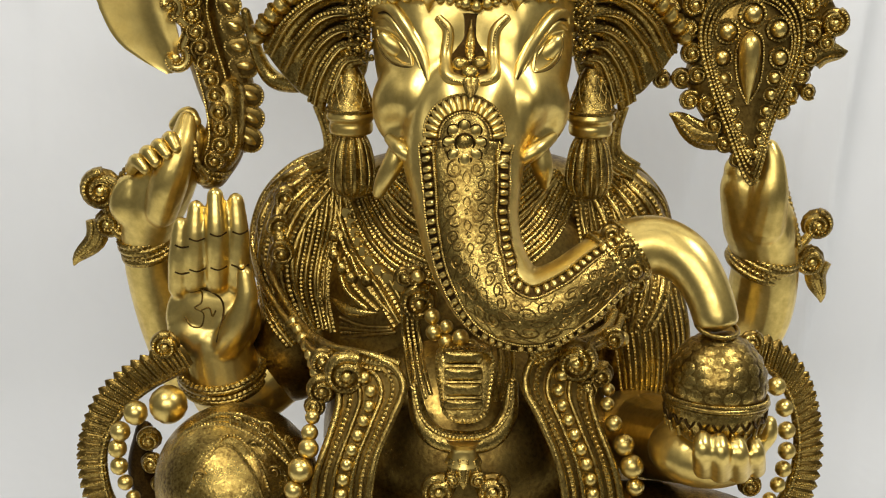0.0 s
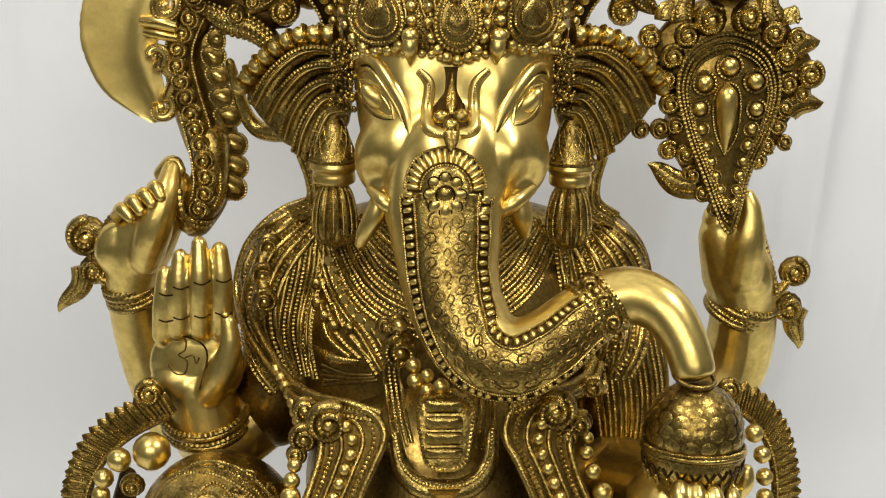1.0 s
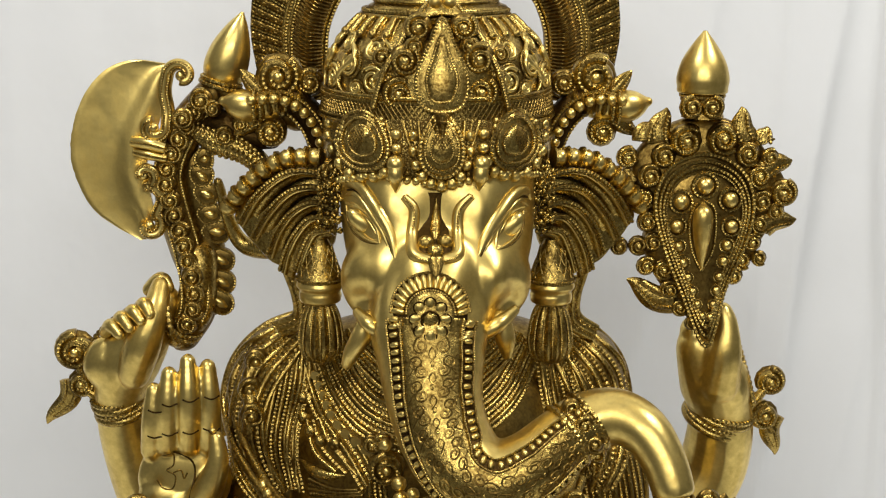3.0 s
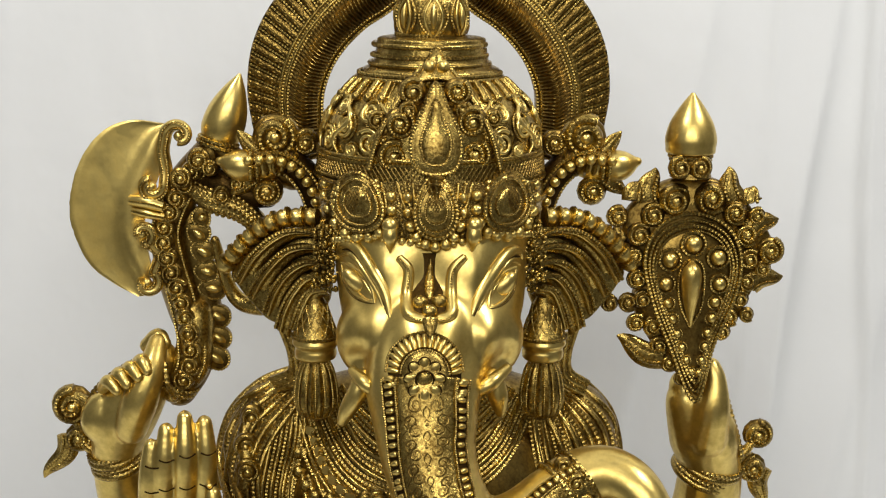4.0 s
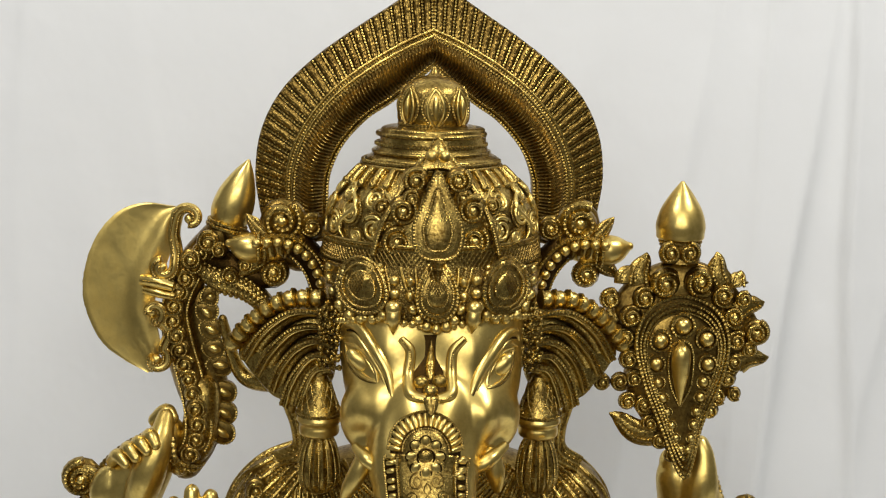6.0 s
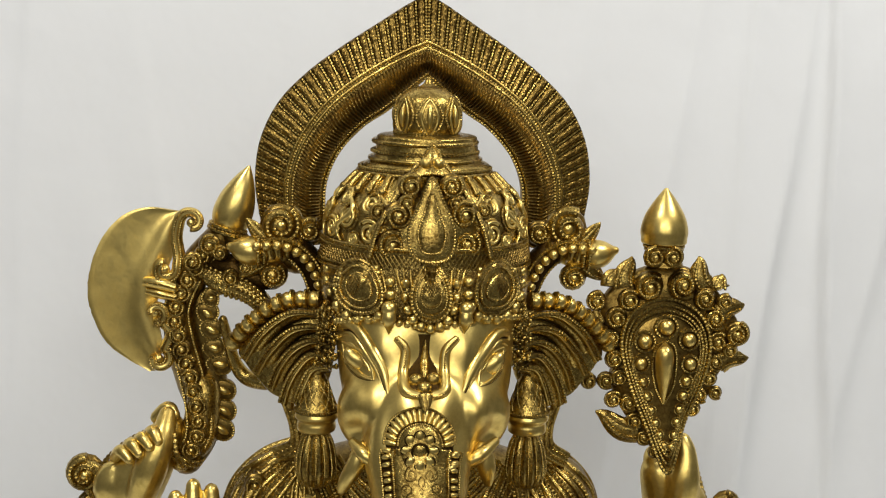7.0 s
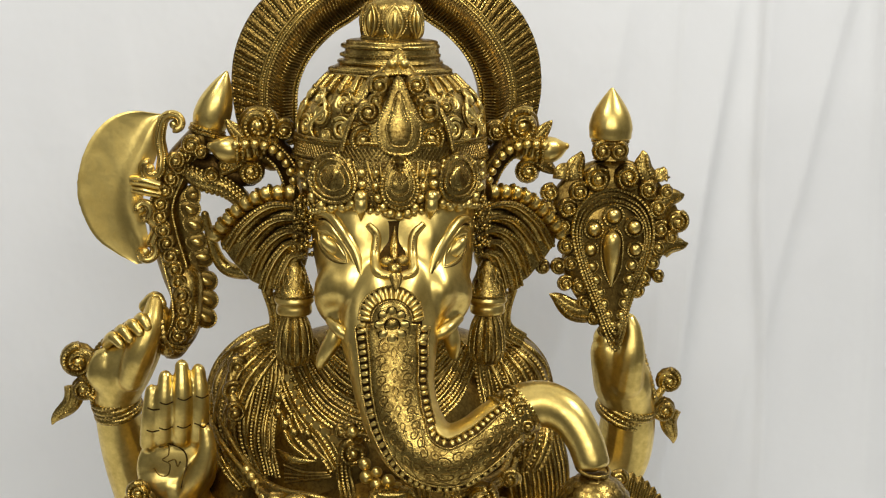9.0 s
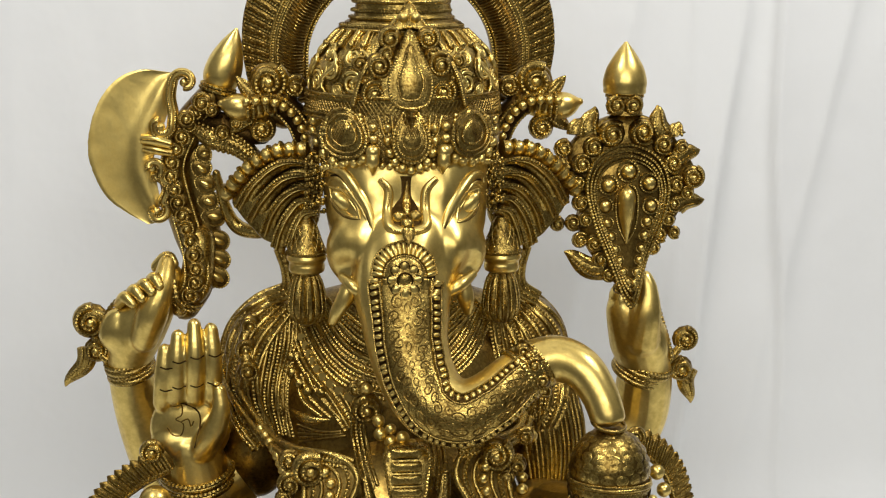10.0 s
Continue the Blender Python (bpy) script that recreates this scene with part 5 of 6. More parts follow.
for a, b_ in (((-0.2191, 0.125, 0.5237), (-0.2021, 0.125, 0.511)), ((-0.217, 0.125, 0.5059), (-0.1965, 0.125, 0.4967)), ((-0.215, 0.125, 0.4855), (-0.1938, 0.125, 0.4813)), ((-0.2119, 0.125, 0.469), (-0.1871, 0.125, 0.4669)), ((-0.2094, 0.125, 0.4494), (-0.1847, 0.125, 0.4378)),
              ((-0.2075, 0.122, 0.432), (-0.1848, 0.122, 0.4178)), ((-0.2103, 0.118, 0.4176), (-0.1868, 0.118, 0.3991)), ((-0.2155, 0.125, 0.5313), (-0.1997, 0.125, 0.5323))):
    a, b_ = np.array(a) + (0, 0.002, 0), np.array(b_) + (0, 0.002, 0)
    t = (b_ - a) / np.linalg.norm(b_ - a)
    d = np.cross(t, (0, 1, 0))
    c, far = (a + b_) / 2, np.linalg.norm(b_ - a) / 2
    plate([tuple(c + t * far * math.cos(w) + d * 0.0098 * math.sin(w) * (1 - 0.25 * math.cos(w) * -1)) for w in np.linspace(0, 2 * math.pi, 11)[:-1]], 0.008, AGED_SHADED, 4, 0.15, 0.0014)
    tube(None, BRIGHT, 10, path=np.array([(*(c + t * far * (u - 0.1) + (0, -0.0045, 0)), 0.0042 * math.sin(math.pi * (0.12 + 0.76 * v))) for v, u in zip((0, 0.3, 0.6, 1), (-0.3, 0.05, 0.4, 0.75))]))
# dark neck that joins haft, bud and bracket
tube([(-0.1907, 0.125, 0.5924, 0.01081), (-0.1723, 0.118, 0.5786, 0.01176), (-0.1501, 0.112, 0.5761, 0.01173), (-0.1257, 0.108, 0.5694, 0.01172)], AGED_SHADED, 14)
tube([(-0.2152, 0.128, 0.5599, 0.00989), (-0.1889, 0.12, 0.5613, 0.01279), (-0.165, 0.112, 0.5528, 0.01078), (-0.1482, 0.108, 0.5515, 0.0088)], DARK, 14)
for c, r, hand in (((-0.1872, 0.1, 0.555), 15, 1), ((-0.1734, 0.098, 0.5651), 13, -1), ((-0.1968, 0.104, 0.5773), 13, 1)):
    curl(c, r * 0.00046, hand, 1.2, 1.6, 0.2)
# scaled body of the beast that winds to the ear
path = smooth([(-0.2191, 0.12, 0.5613, 0.00688), (-0.1984, 0.115, 0.5492, 0.01079), (-0.1757, 0.11, 0.5432, 0.01126), (-0.159, 0.105, 0.5312, 0.00978), (-0.1462, 0.1, 0.5163, 0.00684)], 14)
tube(None, WORK, 14, path=path)
for i in range(0, len(path), 3):
    for k in range(-2, 3):
        a = k * 0.5
        p = path[i]
        ball((p[0], p[1] - p[3] * math.cos(a), p[2] + p[3] * math.sin(a)), 0.0026, WORK, 0.6, 4, 7)
tube([(-0.1947, 0.11, 0.5142, 0.00393), (-0.1851, 0.115, 0.475, 0.00596), (-0.1741, 0.115, 0.4581, 0.00748), (-0.1561, 0.105, 0.4544, 0.00644), (-0.1441, 0.1, 0.4537, 0.00247)], WORK, 12)
# buds
lathe((-0.1901, 0.125, 0.6013), [(0.013, -0.004), (0.0165, 0.0), (0.0185, 0.010), (0.0165, 0.026), (0.0095, 0.044), (0.0012, 0.058)], BRIGHT, 40, (4, 19, 0))
for h, r in ((-0.001, 0.0165), (-0.005, 0.018)):
    ring(((-0.191, 0.125, 0.6003)[0], 0.125, (-0.1911, 0.125, 0.5993)[2] + h), r, 0.0022, WORK, (0, 16, 0))
lathe((0.2117, 0.09, 0.5937), [(0.014, -0.001), (0.0205, 0.000), (0.0214, 0.005), (0.0219, 0.013), (0.0182, 0.026), (0.0105, 0.039), (0.0014, 0.051)], BRIGHT, 40)
lathe((0.2127, 0.09, 0.5729), [(0.018, 0.0), (0.0165, 0.006), (0.0165, 0.012), (0.0175, 0.016), (0.0175, 0.019)], WORK, 32)
ring((0.2119, 0.09, 0.5912), 0.0178, 0.0018)
ring((0.212, 0.09, 0.5878), 0.0172, 0.0014)
for c, hand in (((0.1997, 0.072, 0.5832), 1), ((0.2163, 0.072, 0.5833), -1)):
    curl(c, 0.0085, hand, 1.5, 1.5, 0.2)

# ---- leaf-shaped weapon: plate, beaded drop, scrolls and flames ----
plate([(0.2131, 0.094, 0.5732), (0.1876, 0.094, 0.5662), (0.1673, 0.094, 0.5523), (0.1551, 0.094, 0.5322), (0.159, 0.094, 0.507), (0.1698, 0.094, 0.4866), (0.1674, 0.092, 0.4615), (0.1776, 0.088, 0.4368), (0.1922, 0.086, 0.4166), (0.2104, 0.082, 0.3958), (0.2254, 0.078, 0.3813),
       (0.2342, 0.082, 0.4071), (0.2411, 0.086, 0.4318), (0.2604, 0.09, 0.4513), (0.2711, 0.092, 0.4714), (0.2868, 0.094, 0.4914), (0.2873, 0.094, 0.5169), (0.274, 0.094, 0.5372), (0.2579, 0.094, 0.5563), (0.2382, 0.094, 0.5693)], 0.012, AGED_SHADED, puff=0.3)
plate([(0.2161, 0.086, 0.5328), (0.1902, 0.086, 0.5228), (0.1798, 0.086, 0.4986), (0.1856, 0.084, 0.4686), (0.2002, 0.08, 0.4338), (0.2219, 0.074, 0.392), (0.2355, 0.08, 0.4336), (0.2519, 0.084, 0.4683), (0.2558, 0.086, 0.4984), (0.2426, 0.086, 0.5227)], 0.010, AGED_SHADED, puff=0.2, edge=0.0020)
DROP = [(0.2143, 0.078, 0.5324), (0.19, 0.078, 0.5225), (0.1811, 0.078, 0.4994), (0.187, 0.077, 0.4704), (0.2006, 0.073, 0.4358), (0.2201, 0.067, 0.3953), (0.2326, 0.073, 0.4356), (0.2469, 0.077, 0.4701), (0.2507, 0.078, 0.4993), (0.2395, 0.078, 0.5224)]
for k, (grow, w) in enumerate(((1.0, 0.0019), (1.09, 0.0016), (0.93, 0.0012), (1.2, 0.0021))):
    c = np.array(DROP).mean(0)
    o = smooth([tuple(c + (np.array(p) - c) * (grow, 1, grow)) for p in DROP], 10, True)
    rope(np.vstack([o, o[:1]]), w)
tube([(0.2128, 0.07, 0.5012, 0.00292), (0.2122, 0.066, 0.4942, 0.00827), (0.2122, 0.067, 0.4779, 0.00781), (0.2129, 0.069, 0.4622, 0.0049), (0.2139, 0.07, 0.4457, 0.00098)], BRIGHT, 16)
rope(smooth([(0.214, 0.07, 0.4442), (0.2062, 0.074, 0.4609), (0.2027, 0.074, 0.4837), (0.206, 0.074, 0.4988), (0.2142, 0.074, 0.5038), (0.2228, 0.074, 0.4988), (0.2255, 0.074, 0.4836), (0.2236, 0.074, 0.4609), (0.214, 0.07, 0.4442)], 8), 0.0013)
for c, r in (((0.215, 0.076, 0.5169), 22), ((0.1953, 0.076, 0.5029), 20), ((0.2369, 0.076, 0.5048), 20), ((0.1923, 0.076, 0.4818), 17), ((0.2391, 0.076, 0.4816), 17), ((0.195, 0.076, 0.4645), 13), ((0.2359, 0.076, 0.4654), 13), ((0.1994, 0.075, 0.4505), 12), ((0.2334, 0.075, 0.4514), 12),
             ((0.2035, 0.073, 0.4378), 10), ((0.23, 0.073, 0.4387), 10), ((0.2076, 0.071, 0.4261), 10), ((0.2276, 0.071, 0.427), 10), ((0.2116, 0.069, 0.4153), 9), ((0.2251, 0.069, 0.4152), 9), ((0.2163, 0.068, 0.4053), 8), ((0.2229, 0.068, 0.4043), 8)):
    medal(c, r * 0.00054)
for c, r, hand in (((0.1984, 0.082, 0.5535), 25, 1), ((0.2299, 0.082, 0.5555), 25, -1), ((0.1802, 0.082, 0.5406), 19, 1), ((0.2514, 0.082, 0.5426), 19, -1), ((0.169, 0.082, 0.5236), 19, 1), ((0.2624, 0.082, 0.5235), 19, -1), ((0.1658, 0.082, 0.5046), 15, -1), ((0.2656, 0.082, 0.5018), 17, 1),
                   ((0.1686, 0.082, 0.4844), 16, 1), ((0.2647, 0.082, 0.4821), 15, -1), ((0.1614, 0.082, 0.4641), 15, -1), ((0.1742, 0.082, 0.4666), 15, 1), ((0.2595, 0.082, 0.4663), 15, 1), ((0.2663, 0.082, 0.4524), 12, -1), ((0.1687, 0.08, 0.4463), 15, 1), ((0.1838, 0.08, 0.4431), 16, -1),
                   ((0.2513, 0.082, 0.4504), 15, -1), ((0.2444, 0.08, 0.4376), 15, 1), ((0.1891, 0.078, 0.4262), 15, 1), ((0.1983, 0.076, 0.4112), 14, -1), ((0.2093, 0.073, 0.3976), 12, 1)):
    curl(c, r * 0.00047, hand, 0.8 * hand, 1.6, 0.2)
for c, r, hand in (((0.146, 0.085, 0.4624), 14, 1), ((0.1502, 0.085, 0.539), 17, 1), ((0.2839, 0.084, 0.5089), 21, -1), ((0.2711, 0.084, 0.5392), 14, 1), ((0.2787, 0.084, 0.4927), 14, 1)):
    curl(c, r * 0.00047, hand, 1.2, 1.6, 0.22)
for a, b_, w in (((0.177, 0.088, 0.5534), (0.1802, 0.09, 0.5808), 0.014), ((0.2515, 0.088, 0.5534), (0.2436, 0.09, 0.5809), 0.014), ((0.1631, 0.088, 0.5534), (0.1688, 0.09, 0.5699), 0.012), ((0.2666, 0.088, 0.5509), (0.2674, 0.09, 0.565), 0.012), ((0.2683, 0.086, 0.5277), (0.291, 0.09, 0.538), 0.013), ((0.269, 0.086, 0.479), (0.298, 0.09, 0.4872), 0.013),
                 ((0.1929, 0.08, 0.4163), (0.152, 0.084, 0.4309), 0.015), ((0.1575, 0.088, 0.5184), (0.1464, 0.09, 0.533), 0.006)):
    leaf(a, b_, w, 0.08)

# ---- hands: bracelets, curled cuffs and creases ----
def bracelet(c, r, flat, lean, rows=4):
    m = Euler([radians(a) for a in lean]).to_matrix()
    for k in range(rows):
        off = m @ Vector((0, 0, (k - (rows - 1) / 2) * 0.0054))
        q = (c[0] + off.x, c[1] + off.y, c[2] + off.z)
        ring(q, r * (1.0 + 0.03 * (k % 2)), 0.0038 if k % 2 == 0 else 0.0026, WORK, lean, flat, bool(k % 2))


bracelet((-0.2877, 0.124, 0.3145), 0.0225, 1.0, (14, -12, 0))
bracelet((0.248, 0.118, 0.3003), 0.0285, 1.0, (14, 16, 0))
bracelet((-0.2184, 0.055, 0.2246), 0.0355, 0.95, (22, -5, 0))
for c, r, hand in (((-0.3249, 0.125, 0.3608), 32, 1), ((-0.3204, 0.122, 0.3314), 23, -1), ((-0.3047, 0.12, 0.344), 12, 1), ((0.2935, 0.118, 0.3294), 24, -1), ((0.2901, 0.118, 0.2965), 24, 1), ((0.2785, 0.115, 0.3139), 11, 1)):
    curl(c, r * 0.00046, hand, 1.5, 1.7, 0.22)
leaf((-0.3303, 0.124, 0.3339), (-0.3503, 0.13, 0.2893), 0.0125, 0.10)
leaf((0.2997, 0.12, 0.2958), (0.3029, 0.13, 0.2536), 0.013, -0.08)
for cuff in ([(-0.3122, 0.12, 0.355), (-0.3045, 0.112, 0.3768), (-0.2836, 0.108, 0.3972), (-0.2614, 0.106, 0.4097)], [(0.2746, 0.1, 0.3133), (0.2696, 0.1, 0.3335), (0.2626, 0.104, 0.3575), (0.2555, 0.108, 0.3813)],
             [(-0.2371, 0.085, 0.4118), (-0.2349, 0.08, 0.3939), (-0.2288, 0.085, 0.3793)]):
    rope(smooth(cuff, 8), 0.0026)
for link in ([(-0.301, 0.118, 0.3183, 0.00438), (-0.3141, 0.12, 0.3249, 0.00438), (-0.3199, 0.122, 0.3395, 0.00389), (-0.324, 0.124, 0.3565, 0.00388)], [(-0.295, 0.11, 0.3625, 0.00431), (-0.3074, 0.116, 0.366, 0.00433), (-0.3188, 0.122, 0.3705, 0.00386)], [(0.2733, 0.112, 0.3071, 0.00492), (0.2833, 0.115, 0.3165, 0.00443), (0.2908, 0.118, 0.3258, 0.00394)], [(0.2746, 0.114, 0.2962, 0.00444), (0.2895, 0.118, 0.2923, 0.00446), (0.2999, 0.12, 0.2812, 0.00398)]):
    path = smooth(link, 6)
    tube(None, WORK, 10, path=path)
    path[:, 1] -= path[:, 3]
    rope(path, 0.0013)
# ribbons that fall from the ears behind the pendants
for c1, c2 in (([(-0.1361, 0.075, 0.4432), (-0.1297, 0.08, 0.4216), (-0.1301, 0.085, 0.4037), (-0.1472, 0.09, 0.394)], [(-0.1214, 0.07, 0.4385), (-0.1189, 0.075, 0.4169), (-0.1212, 0.08, 0.397), (-0.1414, 0.09, 0.3857)]),
               ([(0.1152, 0.075, 0.4418), (0.1106, 0.08, 0.4199), (0.1129, 0.085, 0.4019), (0.1302, 0.09, 0.3887)], [(0.1008, 0.07, 0.4372), (0.1001, 0.075, 0.4153), (0.1034, 0.08, 0.3952), (0.1255, 0.09, 0.3793)])):
    weave(c1, c2, 5, 0.0028, 2, WORK, 0, False)
# cuff round the foot of the haft
tube(CUFF, WORK, 24)
for at in (0.12, 0.24):
    a, b_ = np.array(CUFF[3][:3]), np.array(CUFF[1][:3])
    c = a * (1 - at) + b_ * at
    ring(tuple(c), 0.0160 + 0.008 * at, 0.0022, WORK, (12, 28, 0))
# gripping fingers
for f in ([(-0.2937, 0.1, 0.3845, 0.0052), (-0.2852, 0.085, 0.3953, 0.00652), (-0.2767, 0.075, 0.3904, 0.00463)], [(-0.2839, 0.1, 0.3913, 0.00519), (-0.2754, 0.082, 0.4031, 0.00649), (-0.2676, 0.072, 0.3968, 0.00461)], [(-0.2742, 0.1, 0.398, 0.00518), (-0.2655, 0.08, 0.4092, 0.00647), (-0.2577, 0.07, 0.4038, 0.00459)], [(-0.2644, 0.1, 0.4048, 0.00518), (-0.256, 0.08, 0.4153, 0.00647), (-0.2501, 0.07, 0.4094, 0.00459)],
          [(-0.2558, 0.11, 0.4199, 0.00662), (-0.2452, 0.105, 0.4295, 0.00752), (-0.2386, 0.1, 0.4248, 0.00562)]):
    tube(f, BRIGHT, 12)
cast.settle()
# finger and palm creases as dark wires, crease shade put into their colour
for crease in ([(-0.2502, 0.02, 0.3156), (-0.2445, 0.02, 0.3137), (-0.2381, 0.02, 0.3156)], [(-0.238, 0.02, 0.3184), (-0.2318, 0.02, 0.3165), (-0.2254, 0.02, 0.3184)], [(-0.2208, 0.02, 0.3202), (-0.2146, 0.02, 0.3183), (-0.2083, 0.02, 0.3202)], [(-0.2047, 0.02, 0.3211), (-0.1976, 0.02, 0.3192), (-0.1912, 0.02, 0.321)],
               [(-0.249, 0.02, 0.3382), (-0.2433, 0.02, 0.3363), (-0.237, 0.02, 0.3381)], [(-0.2367, 0.02, 0.3447), (-0.2305, 0.02, 0.3428), (-0.2242, 0.02, 0.3446)], [(-0.2196, 0.02, 0.3493), (-0.2134, 0.02, 0.3474), (-0.2071, 0.02, 0.3492)], [(-0.2026, 0.02, 0.3492), (-0.1965, 0.02, 0.3473), (-0.1902, 0.02, 0.3491)],
               [(-0.2329, 0.02, 0.3013), (-0.2175, 0.02, 0.2941), (-0.2126, 0.02, 0.2821), (-0.2181, 0.02, 0.2579)]):
    tube(None, DARK, 6, path=lay(crease, -0.0002), r=0.0009)
# sacred sign chased into the palm
tube(None, AGED_SHADED, 6, path=lay([(-0.239, 0.02, 0.2966), (-0.2308, 0.02, 0.2985), (-0.2303, 0.02, 0.2889), (-0.236, 0.02, 0.2841), (-0.229, 0.02, 0.2793), (-0.2313, 0.02, 0.2687), (-0.2394, 0.02, 0.2687), (-0.2446, 0.02, 0.2755)], -0.0002), r=0.0008)
tube(None, AGED_SHADED, 6, path=lay([(-0.2307, 0.02, 0.2822), (-0.2242, 0.02, 0.2841), (-0.2218, 0.02, 0.2773), (-0.2189, 0.02, 0.2821)], -0.0002), r=0.0008)

# ---- the sweet in the lower hand ----
SWEET = (0.1611, -0.108, 0.2729)
egg(SWEET, (0.0361, 0.0361, 0.0391), AGED_SHADED)
for row in range(0, 6):
    t = 0.06 + row * 0.235
    n = max(5, int(18 * math.cos(t)))
    for k in range(n):
        a = 2 * math.pi * (k + 0.5 * (row % 2)) / n
        m = Euler((0, -t, a)).to_matrix()
        pts = []
        for i in range(9):
            w = 2 * math.pi * i / 8
            v = m @ Vector((0.0358, 0.0063 * math.cos(w), 0.0048 * math.sin(w)))
            pts.append((SWEET[0] + v.x, SWEET[1] + v.y, SWEET[2] + v.z * 1.08))
        tip = m @ Vector((0.0376, 0, 0))
        cast.add(pts[:8] + [(SWEET[0] + tip.x, SWEET[1] + tip.y, SWEET[2] + tip.z * 1.08)], [(i, (i + 1) % 8, 8) for i in range(8)], WORK)
for h, r, w in ((-0.0075, 0.0372, 0.0013), (-0.0105, 0.0374, 0.0019), (-0.0135, 0.0370, 0.0013)):
    ring((SWEET[0], SWEET[1], SWEET[2] + h), r, w, WORK, (-6, 2, 0), beaded=w < 0.0015)
egg((SWEET[0], SWEET[1], SWEET[2] - 0.016), (0.0368, 0.0368, 0.030), WORK)
for k in range(22):
    a = 2 * math.pi * k / 22
    tube([(SWEET[0] + r * math.cos(a + d), SWEET[1] + r * math.sin(a + d), SWEET[2] + h, 0.0010) for r, h, d in ((0.0372, -0.017, -0.10), (0.0366, -0.022, 0.0), (0.0372, -0.017, 0.10))], DARK, 6, 4)
    tube([(SWEET[0] + r * math.cos(a), SWEET[1] + r * math.sin(a), SWEET[2] + h, 0.0016) for r, h in ((0.0362, -0.0245), (0.0345, -0.0305))], WORK, 6, 3)

# ---- torso: necklaces, shawl, sash and belt ----
cast.settle(START, 0.35)
cast.tree = BVHTree.FromPolygons(BODY.verts, BODY.faces)
weave([(-0.0862, 0.02, 0.3894), (-0.072, 0.01, 0.3727), (-0.0522, 0, 0.3603), (-0.0148, 0, 0.351), (0.016, 0, 0.3601), (0.0386, 0.01, 0.3756), (0.0547, 0.02, 0.3913)],
      [(-0.1183, 0.04, 0.3798), (-0.0989, 0.01, 0.3415), (-0.0656, -0.01, 0.3174), (-0.0153, -0.02, 0.309), (0.0291, -0.01, 0.324), (0.0616, 0.01, 0.3455), (0.0822, 0.04, 0.3745)], 11, 0.0021, 3)
weave([(-0.1192, 0.04, 0.3775), (-0.1042, 0.01, 0.3415), (-0.0766, -0.01, 0.3129), (-0.0635, -0.02, 0.2907)], [(-0.1301, 0.04, 0.3752), (-0.1172, 0.02, 0.3339), (-0.0902, 0, 0.3026), (-0.0724, -0.02, 0.2767)], 4, 0.0022, 2)
pts = even(lay([(-0.1128, 0.03, 0.3544), (-0.0946, 0.01, 0.3275), (-0.07, -0.01, 0.3105)], 0.002), 0.011)
for p in pts:
    plate([(p[0] + dx * 0.0045, p[1] - 0.001, p[2] + dz * 0.0045) for dx, dz in ((-0.6, 1), (0.9, 0.4), (0.6, -1), (-0.9, -0.4))], 0.003, BRIGHT, 3)
weave([(-0.0760, 0.03, 0.4130), (-0.0600, 0.02, 0.3990), (-0.0400, 0.01, 0.3880), (-0.0148, 0.005, 0.3830), (0.0090, 0.01, 0.3880), (0.0300, 0.02, 0.4000), (0.0450, 0.03, 0.4130)],
      [(-0.0850, 0.02, 0.3930), (-0.0700, 0.01, 0.3765), (-0.0510, 0, 0.3640), (-0.0148, 0, 0.3550), (0.0155, 0, 0.3640), (0.0380, 0.01, 0.3795), (0.0535, 0.02, 0.3950)], 7, 0.0020, 3, WORK, 0, False)
# shawl over both shoulders, strand by strand
weave([(-0.1397, 0.115, 0.3924), (-0.1765, 0.112, 0.3686), (-0.194, 0.1, 0.3251), (-0.1917, 0.1, 0.2796), (-0.1641, 0.07, 0.2461)], [(-0.1235, 0.07, 0.3746), (-0.1442, 0.06, 0.3509), (-0.1565, 0.06, 0.322), (-0.1542, 0.05, 0.291), (-0.1398, 0.03, 0.2586)], 9, 0.0024, 2)
weave([(-0.1229, 0.06, 0.3771), (-0.1271, 0.04, 0.3422), (-0.1364, 0.03, 0.3071), (-0.1366, 0.02, 0.272)], [(-0.1175, 0.06, 0.3723), (-0.1193, 0.03, 0.3451), (-0.1285, 0.02, 0.3103), (-0.1292, 0.01, 0.2708)], 3, 0.0022, 2)
weave([(0.1141, 0.115, 0.3909), (0.1488, 0.112, 0.3627), (0.1597, 0.1, 0.3339), (0.1569, 0.09, 0.2965), (0.1407, 0.06, 0.2662)], [(0.086, 0.07, 0.3716), (0.0995, 0.06, 0.3501), (0.1084, 0.05, 0.3239), (0.1058, 0.04, 0.293), (0.097, 0.02, 0.2707)], 9, 0.0024, 2)
weave([(0.0861, 0.07, 0.3692), (0.0914, 0.03, 0.3348), (0.0971, 0.01, 0.2935), (0.0784, -0.02, 0.2664)], [(0.0756, 0.06, 0.3694), (0.0792, 0.02, 0.3378), (0.0843, 0, 0.297), (0.0681, -0.03, 0.2726)], 4, 0.0022, 2)
tube(None, WORK, 12, path=lay([(-0.159, 0.08, 0.3746, 0.00561), (-0.169, 0.08, 0.3504, 0.00705), (-0.1664, 0.08, 0.3259, 0.00709), (-0.1719, 0.08, 0.3011, 0.00571)], 0.0))
for i, c in enumerate(((-0.1631, 0.07, 0.3651), (-0.1679, 0.07, 0.3434), (-0.1657, 0.06, 0.3245))):
    curl((c[0], cast.front(c[0], c[2], c[1]) - 0.004, c[2]), 0.009, 1 if i % 2 else -1, i, 1.4, 0.2)
